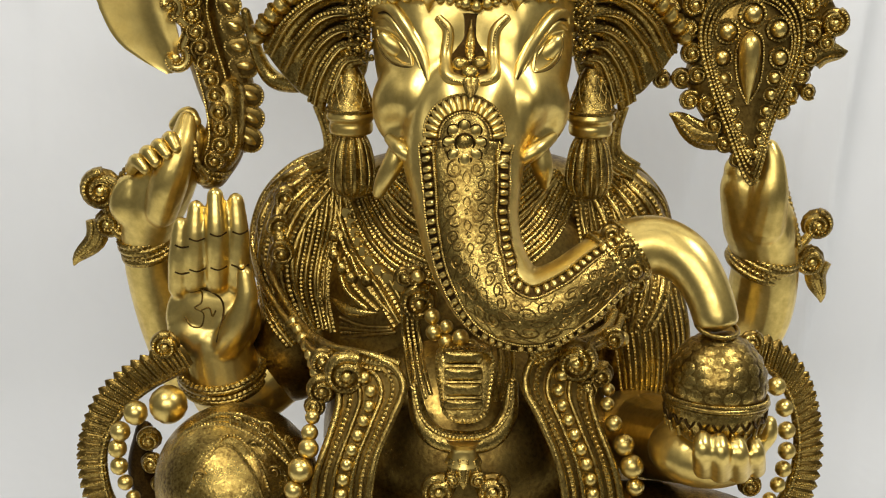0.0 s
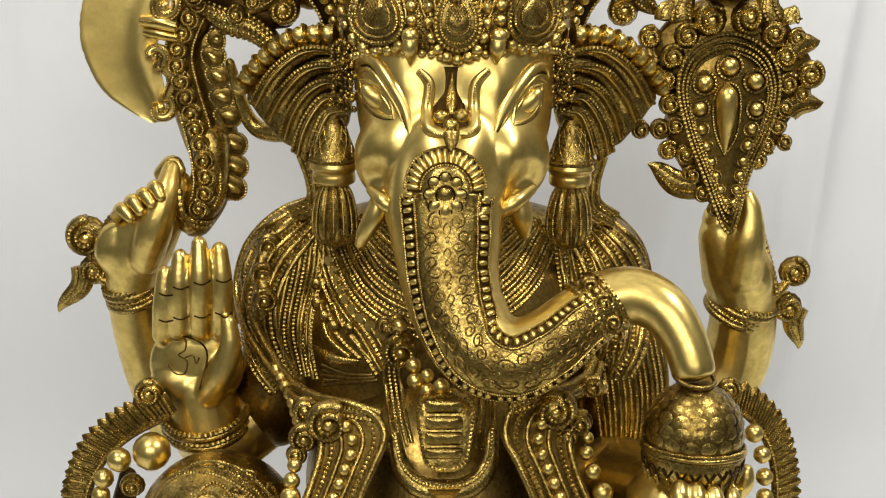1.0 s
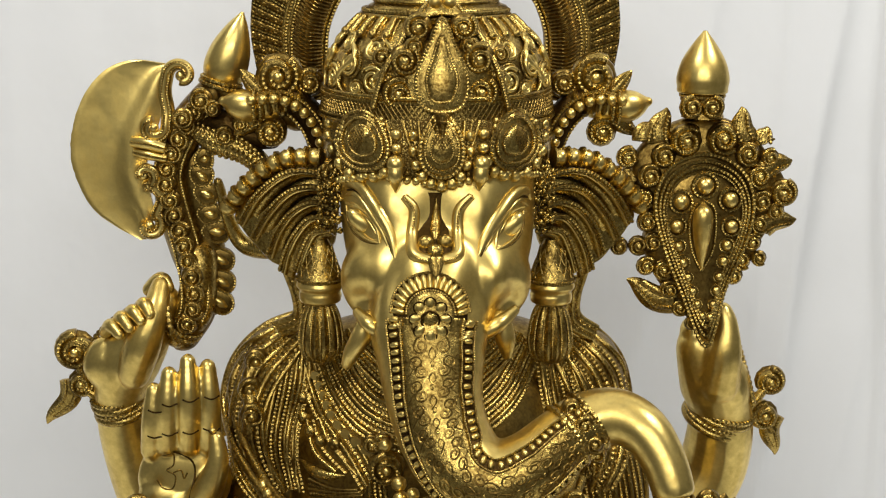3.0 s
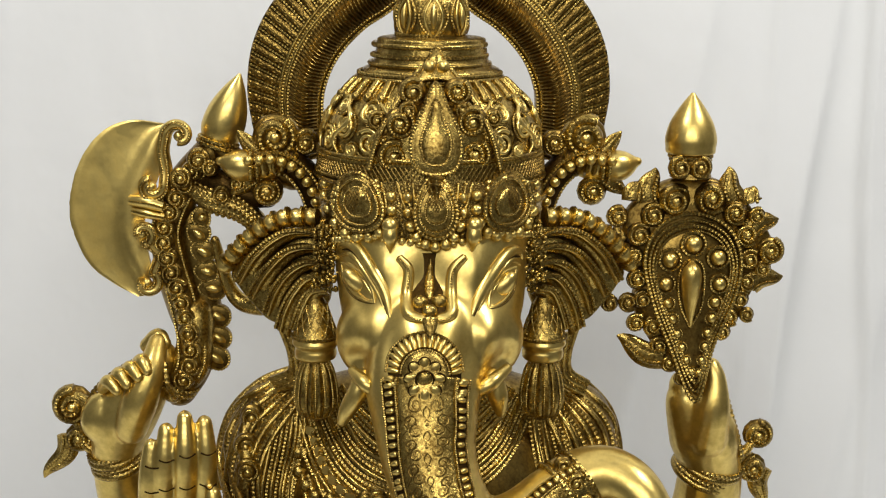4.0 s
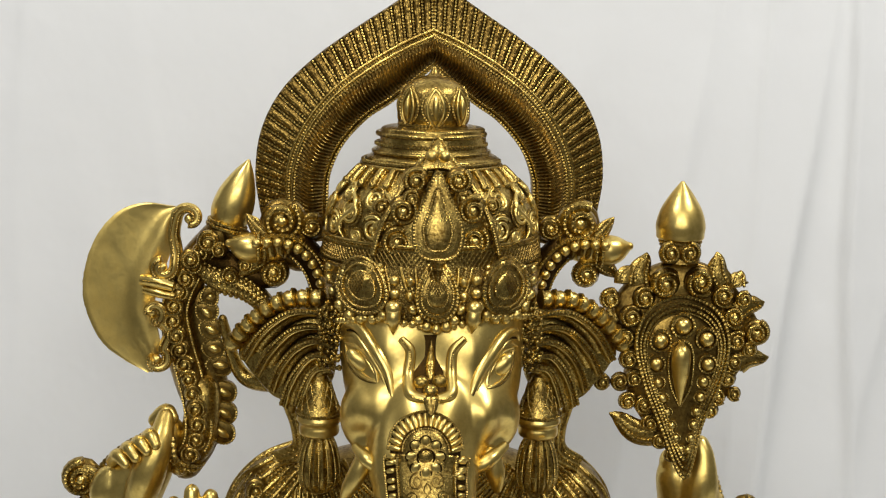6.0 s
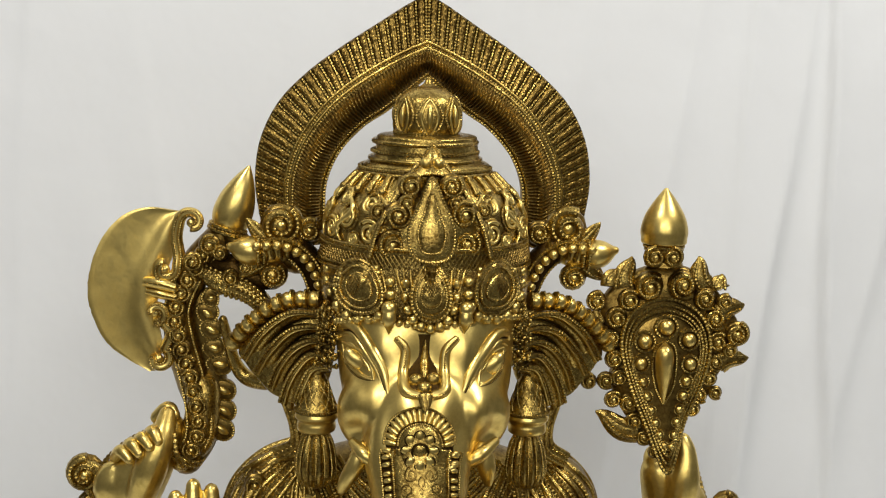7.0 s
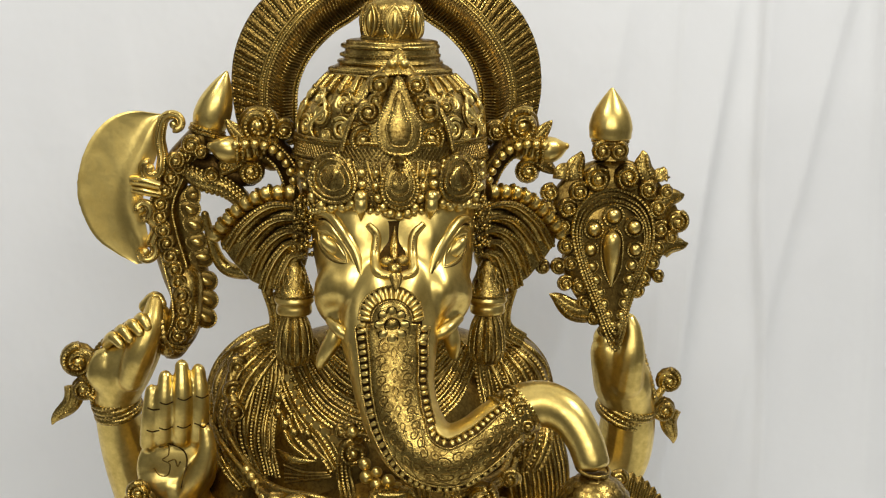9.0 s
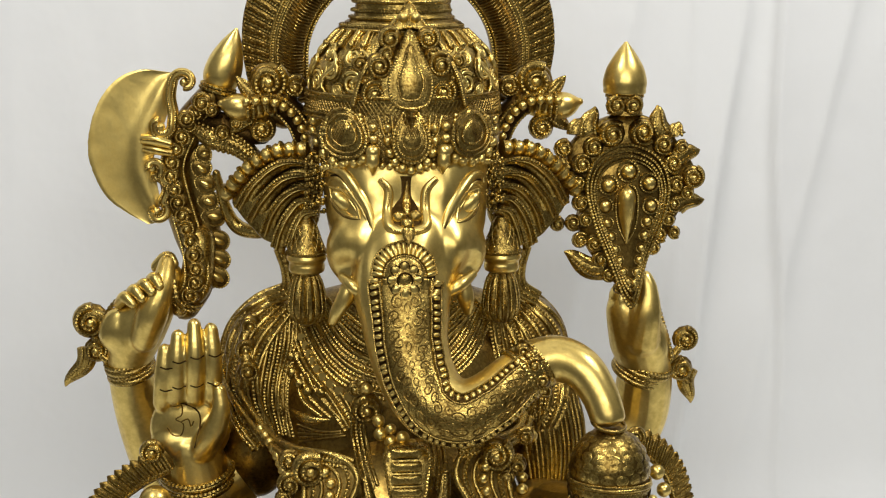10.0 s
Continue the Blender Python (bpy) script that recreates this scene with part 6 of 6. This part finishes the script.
weave([(0.161, 0.05, 0.2993), (0.1685, 0.04, 0.2532), (0.1644, 0.03, 0.2068)], [(0.1035, 0.02, 0.2804), (0.1087, 0, 0.249), (0.1149, 0, 0.2097)], 14, 0.0015, 3)
weave([(-0.1376, 0.08, 0.3889), (-0.1466, 0.06, 0.3461), (-0.1545, 0.05, 0.3008), (-0.1467, 0.03, 0.2587)], [(-0.1165, 0.06, 0.3771), (-0.1198, 0.04, 0.3422), (-0.1284, 0.03, 0.2975), (-0.1226, 0.01, 0.2611)], 8, 0.0019, 2)
weave([(0.0802, 0.06, 0.3694), (0.0858, 0.04, 0.3366), (0.0937, 0.03, 0.2964), (0.0911, 0.01, 0.2695)], [(0.1046, 0.07, 0.3763), (0.1188, 0.06, 0.3355), (0.1281, 0.05, 0.2994), (0.1234, 0.04, 0.2634)], 8, 0.0019, 2)
# lower chest strands in darker brass: the torso's shade put into colour
weave([(-0.1183, 0.02, 0.2768), (-0.0995, 0, 0.2742), (-0.0768, -0.02, 0.2767)], [(-0.1176, 0, 0.26), (-0.094, -0.04, 0.268), (-0.0721, -0.06, 0.2733)], 5, 0.0016, 2, AGED_SHADED)
weave([(-0.1088, 0.03, 0.3261), (-0.0996, 0.02, 0.3102), (-0.0769, 0, 0.2884)], [(-0.1197, 0.03, 0.3214), (-0.1133, 0.02, 0.3007), (-0.0948, 0, 0.2885)], 3, 0.002, 2)
weave([(-0.1243, 0.115, 0.3992), (-0.1581, 0.115, 0.3856), (-0.1845, 0.112, 0.3592), (-0.1955, 0.105, 0.3237), (-0.1943, 0.1, 0.2898)], [(-0.1235, 0.095, 0.3911), (-0.1506, 0.088, 0.3784), (-0.1702, 0.08, 0.3591), (-0.1801, 0.075, 0.3274), (-0.1798, 0.072, 0.2987)], 6, 0.0027, 2, WORK, 0, False)
weave([(0.0994, 0.115, 0.3968), (0.1299, 0.115, 0.3829), (0.1539, 0.112, 0.3582), (0.1629, 0.105, 0.3274), (0.1624, 0.1, 0.2985)], [(0.0947, 0.095, 0.3896), (0.1184, 0.088, 0.3767), (0.137, 0.08, 0.3582), (0.145, 0.075, 0.3311), (0.1446, 0.072, 0.3072)], 6, 0.0027, 2, WORK, 0, False)
# tassel of leaves on the chest
for i, c in enumerate(((-0.1225, 0.03, 0.3214), (-0.1158, 0.02, 0.315), (-0.1077, 0.02, 0.3102), (-0.0951, 0.02, 0.3111), (-0.1177, 0.03, 0.3356), (-0.1231, 0.03, 0.3356))):
    y = cast.front(c[0], c[2], c[1])
    ball((c[0], y - 0.002, c[2]), 0.006, WORK, 0.8)
tube(None, WORK, 12, path=lay([(-0.1262, 0.02, 0.2893, 0.00091), (-0.1086, 0.01, 0.2841, 0.00542), (-0.087, 0.01, 0.2868, 0.0009)], 0))
for c, r, hand in (((-0.0539, -0.03, 0.3102), 28, 1), ((-0.0651, -0.03, 0.3308), 15, -1), ((-0.0569, -0.03, 0.3307), 16, 1)):
    curl(c, r * 0.00044, hand, 1, 1.6, 0.22)
for c, r in (((-0.0442, -0.05, 0.3057), 14), ((-0.043, -0.055, 0.2948), 15), ((-0.0338, -0.06, 0.2889), 14), ((-0.0234, -0.065, 0.2939), 15), ((-0.0548, -0.04, 0.3339), 12), ((-0.0338, -0.06, 0.3011), 12), ((-0.0149, -0.065, 0.2875), 12)):
    ball(c, r * 0.00044, BRIGHT)
weave([(-0.0661, -0.03, 0.2988), (-0.067, -0.05, 0.2786), (-0.0628, -0.06, 0.2549), (-0.056, -0.07, 0.2337)], [(-0.054, -0.04, 0.2977), (-0.055, -0.06, 0.2823), (-0.0509, -0.07, 0.2589), (-0.0451, -0.08, 0.2425)], 4, 0.0018, 3)
# belt tongue with framed links
plate([(-0.0391, -0.072, 0.2876), (-0.0393, -0.084, 0.26), (-0.0345, -0.092, 0.2444), (-0.0211, -0.094, 0.2406), (-0.0069, -0.092, 0.2442), (-0.0016, -0.084, 0.2597), (-0.0013, -0.072, 0.2874)], 0.012, WORK, puff=0.2, edge=0.0018)
for a, h in ((((-0.0219, -0.084, 0.2854)), 11), (((-0.0221, -0.09, 0.2748)), 11), (((-0.0221, -0.094, 0.264)), 11), (((-0.0222, -0.098, 0.254)), 9)):
    w, t = 0.0138, h * 0.00044
    plate([(a[0] + dx * w, a[1], a[2] + dz * t) for dx, dz in ((-1, 0.7), (-0.7, 1), (0.7, 1), (1, 0.7), (1, -0.7), (0.7, -1), (-0.7, -1), (-1, -0.7))], 0.003, WORK, 3, 0.5)
# strap in duller brass, to put the lower torso's shade into colour
strap = [(-0.0586, -0.075, 0.2564, 0.00507), (-0.0532, -0.085, 0.2356, 0.00716), (-0.0407, -0.094, 0.2258, 0.00838), (-0.0212, -0.098, 0.2234, 0.00877), (-0.0017, -0.094, 0.2255, 0.00838), (0.0113, -0.085, 0.2374, 0.00716), (0.015, -0.075, 0.2605, 0.00507)]
tube(strap, WORK, 14, flat=0.7)
rope(smooth([(p[0], p[1] - p[3] * 0.6, p[2] + 0.006) for p in strap]), 0.0016)
weave([(0.0073, -0.07, 0.2834), (0.0091, -0.075, 0.2605), (0.0037, -0.085, 0.2397)], [(0.0174, -0.06, 0.2818), (0.0196, -0.07, 0.2584), (0.0142, -0.08, 0.2375)], 3, 0.0018, 2)
lathe((-0.022, -0.1, 0.217), [(0.013, 0.010), (0.010, 0.004), (0.012, -0.004), (0.014, -0.008)], BRIGHT, 24)
for a, b_ in (((-0.0223, -0.108, 0.2153), (-0.0223, -0.112, 0.1926)), ((-0.0264, -0.106, 0.213), (-0.0322, -0.108, 0.1926)), ((-0.0172, -0.106, 0.2129), (-0.0104, -0.108, 0.1924))):
    leaf(a, b_, 0.008)
for c, r, hand in (((-0.0406, -0.11, 0.1909), 24, 1), ((-0.0005, -0.11, 0.1905), 24, -1), ((-0.0306, -0.11, 0.199), 12, -1), ((-0.0114, -0.11, 0.1989), 12, 1)):
    curl(c, r * 0.00044, hand, 1.2, 1.7, 0.22)
# sash ends: waved lappets edged with beads
for k in range(7):
    u = k / 6
    c1 = np.array([(-0.1024, -0.066, 0.2776), (-0.0769, -0.078, 0.2785), (-0.0661, -0.088, 0.2645), (-0.0745, -0.098, 0.2437), (-0.0853, -0.106, 0.2203), (-0.0904, -0.112, 0.2005), (-0.0922, -0.115, 0.1792)])
    c2 = np.array([(-0.1253, -0.062, 0.2635), (-0.116, -0.072, 0.2583), (-0.1142, -0.08, 0.2471), (-0.12, -0.088, 0.2283), (-0.1266, -0.096, 0.2114), (-0.1317, -0.1, 0.195), (-0.1345, -0.104, 0.174)])
    d1 = np.array([(0.055, -0.066, 0.2875), (0.0312, -0.078, 0.2823), (0.024, -0.088, 0.2639), (0.0345, -0.098, 0.2429), (0.0451, -0.106, 0.2192), (0.0509, -0.112, 0.1993), (0.0537, -0.115, 0.1779)])
    d2 = np.array([(0.0817, -0.062, 0.2685), (0.0748, -0.072, 0.2589), (0.0741, -0.08, 0.2476), (0.0797, -0.088, 0.2291), (0.0878, -0.096, 0.2097), (0.0929, -0.1, 0.1931), (0.0965, -0.104, 0.1719)])
    for p, q in ((c1, c2), (d1, d2)):
        path = smooth(p * (1 - u) + q * u, 10)
        # edge cords in duller brass too, darkened for the shaded torso
        if k in (0, 6):
            tube(None, WORK, 10, path=path, r=0.0032)
        elif k == 3:
            beads(path + (0, -0.002, 0), 0.0052, 2.2)
        elif k % 2:
            rope(path, 0.0021)
        else:
            tube(None, WORK, 8, path=path, r=0.0022)
for p, q in ((c1, c2), (d1, d2)):
    a, b_ = smooth(p, 10), smooth(q, 10)
    n = len(a)
    verts = [tuple(r + (0, o, 0)) for o in (0.001, 0.012) for row in (a, b_) for r in row]
    faces = [(i, i + 1, n + i + 1, n + i) for i in range(n - 1)] + [(2 * n + i, 2 * n + i + 1, 3 * n + i + 1, 3 * n + i) for i in range(n - 1)] + [(i, i + 1, 2 * n + i + 1, 2 * n + i) for i in range(n - 1)] + [(n + i, n + i + 1, 3 * n + i + 1, 3 * n + i) for i in range(n - 1)]
    cast.add(verts, faces, AGED_SHADED)
for c, r, hand in (((-0.1082, -0.074, 0.269), 32, 1), ((-0.1268, -0.055, 0.2717), 20, -1), ((-0.1271, -0.072, 0.2557), 22, 1), ((-0.133, -0.076, 0.2437), 15, -1), ((0.062, -0.074, 0.2779), 30, -1), ((0.0822, -0.066, 0.2637), 20, 1), ((0.0721, -0.074, 0.2551), 14, -1), ((0.0965, -0.03, 0.2794), 18, 1)):
    curl(c, r * 0.00044, hand, 1.0, 1.7, 0.22)
for c, r in (((-0.1341, -0.08, 0.2372), 13), ((-0.1361, -0.086, 0.2271), 15), ((-0.1368, -0.092, 0.217), 18), ((-0.1426, -0.098, 0.2024), 22), ((-0.1479, -0.1, 0.1869), 17), ((0.0861, -0.08, 0.2457), 13), ((0.0908, -0.086, 0.2327), 15), ((0.0982, -0.092, 0.2179), 19), ((0.1038, -0.098, 0.2031), 21), ((0.1067, -0.1, 0.1874), 16),
             ((0.1047, -0.02, 0.2757), 14), ((0.088, -0.07, 0.2534), 12)):
    ball(c, r * 0.00044, BRIGHT)
for edge in ([(-0.1755, 0.112, 0.3706), (-0.1925, 0.108, 0.3379), (-0.1924, 0.09, 0.3131), (-0.1805, 0.05, 0.2984), (-0.1635, 0.02, 0.2842), (-0.1458, -0.01, 0.2734), (-0.1258, -0.05, 0.2734), (-0.0973, -0.07, 0.2773), (-0.0719, -0.078, 0.2758)], [(-0.1677, 0.1, 0.3735), (-0.1847, 0.09, 0.3453), (-0.1836, 0.08, 0.321), (-0.1729, 0.05, 0.3033), (-0.1571, 0.02, 0.2876), (-0.1399, -0.01, 0.2781), (-0.1192, -0.05, 0.2812), (-0.093, -0.07, 0.2827), (-0.0686, -0.078, 0.278)],
             [(0.1072, 0, 0.2874), (0.0979, -0.02, 0.2804), (0.0742, -0.05, 0.28), (0.0504, -0.07, 0.2854), (0.0278, -0.078, 0.2814)], [(0.1016, 0, 0.2922), (0.0919, -0.02, 0.2851), (0.0697, -0.05, 0.286), (0.0482, -0.07, 0.2908), (0.0269, -0.078, 0.2859)]):
    tube(None, WORK, 8, path=smooth(edge, 8), r=0.0034)
    rope(smooth([(p[0], p[1] - 0.003, p[2] - 0.003) for p in edge], 8), 0.0020)
beads(smooth([(-0.1538, 0.01, 0.2805), (-0.1408, -0.02, 0.27), (-0.1325, -0.05, 0.2606)], 8), 0.0055, 2.1)

# ---- knee with chased cloth ----
KNEE = (-0.2001, -0.02, 0.1558)
keep = cast.mark()
egg(KNEE, (0.06532, 0.069, 0.06164), WORK, (0, 12, 0), 48, 32)
cast.settle(keep, 0.2)
del cast.verts[keep[0]:], cast.faces[keep[1]:], cast.mats[keep[1]:]
for path in ([(-0.2474, -0.05, 0.1957), (-0.2301, -0.07, 0.2211), (-0.203, -0.08, 0.2299), (-0.177, -0.09, 0.2228), (-0.1525, -0.09, 0.1996), (-0.1404, -0.09, 0.1763)], [(-0.2411, -0.06, 0.1861), (-0.2225, -0.08, 0.2163), (-0.1998, -0.09, 0.2252), (-0.1794, -0.09, 0.2137), (-0.1591, -0.09, 0.1904), (-0.1512, -0.09, 0.1717)],
             [(-0.2287, -0.08, 0.1768), (-0.2112, -0.09, 0.2047), (-0.1943, -0.09, 0.2069), (-0.1781, -0.09, 0.1906), (-0.1702, -0.09, 0.1719)], [(-0.2362, -0.06, 0.2144), (-0.2098, -0.06, 0.2291), (-0.1842, -0.06, 0.2257), (-0.1623, -0.07, 0.2136), (-0.1449, -0.08, 0.1948)]):
    for off in (-0.0022, 0.0022):
        rope(lay([(p[0] + off, p[1], p[2] + off) for p in path], 0.0007), 0.0015)
zig = lay([(-0.2382, -0.06, 0.1932), (-0.2202, -0.08, 0.2209), (-0.1996, -0.09, 0.2298), (-0.1779, -0.09, 0.2182), (-0.156, -0.09, 0.195), (-0.1456, -0.09, 0.174)], 0.0)
for i in range(2, len(zig) - 3, 3):
    p, q = zig[i], zig[i + 3]
    up = np.array((0.004, 0, 0.005)) if i % 2 else np.array((-0.004, 0, -0.005))
    rope(np.array([p - up * 0.6 + (0, -0.0006, 0), (p + q) / 2 + up * 0.8 + (0, -0.0006, 0), q - up * 0.6 + (0, -0.0006, 0)]), 0.0009)
for c, r in (((-0.2218, -0.08, 0.1861), 16), ((-0.1981, -0.09, 0.2161), 12), ((-0.1818, -0.09, 0.2045), 12), ((-0.1656, -0.09, 0.1858), 12), ((-0.1928, -0.06, 0.2257), 16), ((-0.1705, -0.07, 0.223), 14)):
    y = cast.front(c[0], c[2], c[1])
    curl((c[0], y + 0.001, c[2]), r * 0.00044, 1, c[0] * 40, 1.5, 0.12, boss=False)


# ---- side wings of the seat: beaded arcs with a petal fringe ----
def wing(rim, fringe, pearls, curls):
    rim_path = smooth(rim, 12)
    fan = smooth(fringe, 12)
    tube(None, WORK, 10, path=rim_path, r=0.0042)
    q = rim_path.copy()
    q[:, 1] -= 0.004
    rope(q, 0.0018)
    n = 26
    a, b_ = even(rim_path, 0.001), even(fan, 0.001)
    for k in range(n):
        p, t = a[int(k * (len(a) - 1) / n)], b_[int(k * (len(b_) - 1) / n)]
        leaf(p, t, 0.0086, 0.0, AGED_SHADED, False, True)
        for off in (-0.0032, 0.0, 0.0032):
            rope(np.array([p + (off, -0.0042, off * 0.4), p * 0.2 + t * 0.8 + (off, -0.0036, off * 0.4)]), 0.0011)
    # dark sheet behind the petals: patina and gap shade put into its colour
    m = min(len(a), len(b_))
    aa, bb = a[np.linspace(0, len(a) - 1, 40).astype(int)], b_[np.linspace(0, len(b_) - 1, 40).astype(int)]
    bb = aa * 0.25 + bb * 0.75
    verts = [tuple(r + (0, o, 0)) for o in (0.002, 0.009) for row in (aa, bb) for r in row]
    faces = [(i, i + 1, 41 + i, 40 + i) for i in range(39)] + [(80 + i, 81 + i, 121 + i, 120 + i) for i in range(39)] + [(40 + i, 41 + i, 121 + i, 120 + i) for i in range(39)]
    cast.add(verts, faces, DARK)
    for c, r in pearls:
        ball(c, r * 0.00044, BRIGHT)
    for c, r, hand in curls:
        curl(c, r * 0.00044, hand, 1.2, 1.6, 0.22)


wing([(-0.2427, 0.02, 0.2385), (-0.2748, 0.02, 0.2214), (-0.299, 0.02, 0.1992), (-0.3139, 0.02, 0.1691), (-0.315, 0.02, 0.1384), (-0.3072, 0.02, 0.1124), (-0.288, 0.02, 0.0859)],
     [(-0.2553, 0.02, 0.261), (-0.2928, 0.02, 0.2413), (-0.3197, 0.02, 0.2143), (-0.3353, 0.02, 0.1743), (-0.3364, 0.02, 0.1386), (-0.3292, 0.02, 0.1073), (-0.3058, 0.02, 0.0675)],
     (((-0.2554, 0, 0.2143), 36), ((-0.282, 0, 0.2072), 23), ((-0.2952, 0, 0.191), 19), ((-0.2984, 0, 0.1761), 18), ((-0.298, 0, 0.1605), 17), ((-0.2939, 0, 0.1459), 15), ((-0.2882, 0, 0.1326), 14)),
     (((-0.2582, 0.015, 0.259), 22, 1), ((-0.2744, 0.01, 0.1793), 19, 1), ((-0.2738, 0.01, 0.1581), 17, -1), ((-0.2674, 0.01, 0.1397), 15, 1)))
tube([(-0.2817, 0.03, 0.1796, 0.00751), (-0.2865, 0.03, 0.1437, 0.01136), (-0.2744, 0.03, 0.107, 0.01433)], DARK, 12)
wing([(0.2133, 0.02, 0.2406), (0.2343, 0.02, 0.2345), (0.2529, 0.02, 0.2104), (0.2622, 0.02, 0.1748), (0.2611, 0.02, 0.1386), (0.248, 0.02, 0.1073), (0.2295, 0.02, 0.0808)],
     [(0.2126, 0.02, 0.2662), (0.2389, 0.02, 0.2611), (0.2673, 0.02, 0.2303), (0.2827, 0.02, 0.1798), (0.2835, 0.02, 0.1332), (0.2685, 0.02, 0.0911), (0.2456, 0.02, 0.0592)],
     (((0.2354, 0, 0.2267), 18), ((0.2432, 0, 0.2078), 17), ((0.2465, 0, 0.1879), 17), ((0.2479, 0, 0.1697), 17), ((0.2462, 0, 0.1535), 16), ((0.2426, 0, 0.1392), 15), ((0.2369, 0, 0.1258), 14)),
     (((0.2218, 0.01, 0.1334), 18, -1), ((0.2165, 0.015, 0.2592), 18, -1)))

mesh = bpy.data.meshes.new("statue")
mesh.from_pydata(cast.verts, [], cast.faces)
for mat in (POLISHED, WORN, PATINA_SHADE, CHASED, OLD_SHADED):
    mesh.materials.append(mat)
mesh.polygons.foreach_set("material_index", cast.mats)
mesh.polygons.foreach_set("use_smooth", [True] * len(cast.faces))
mesh.set_sharp_from_angle(angle=radians(50))
statue = tagged(new("statue", mesh), "golden brass seated elephant-headed figure with four arms and ornate halo", "statue")
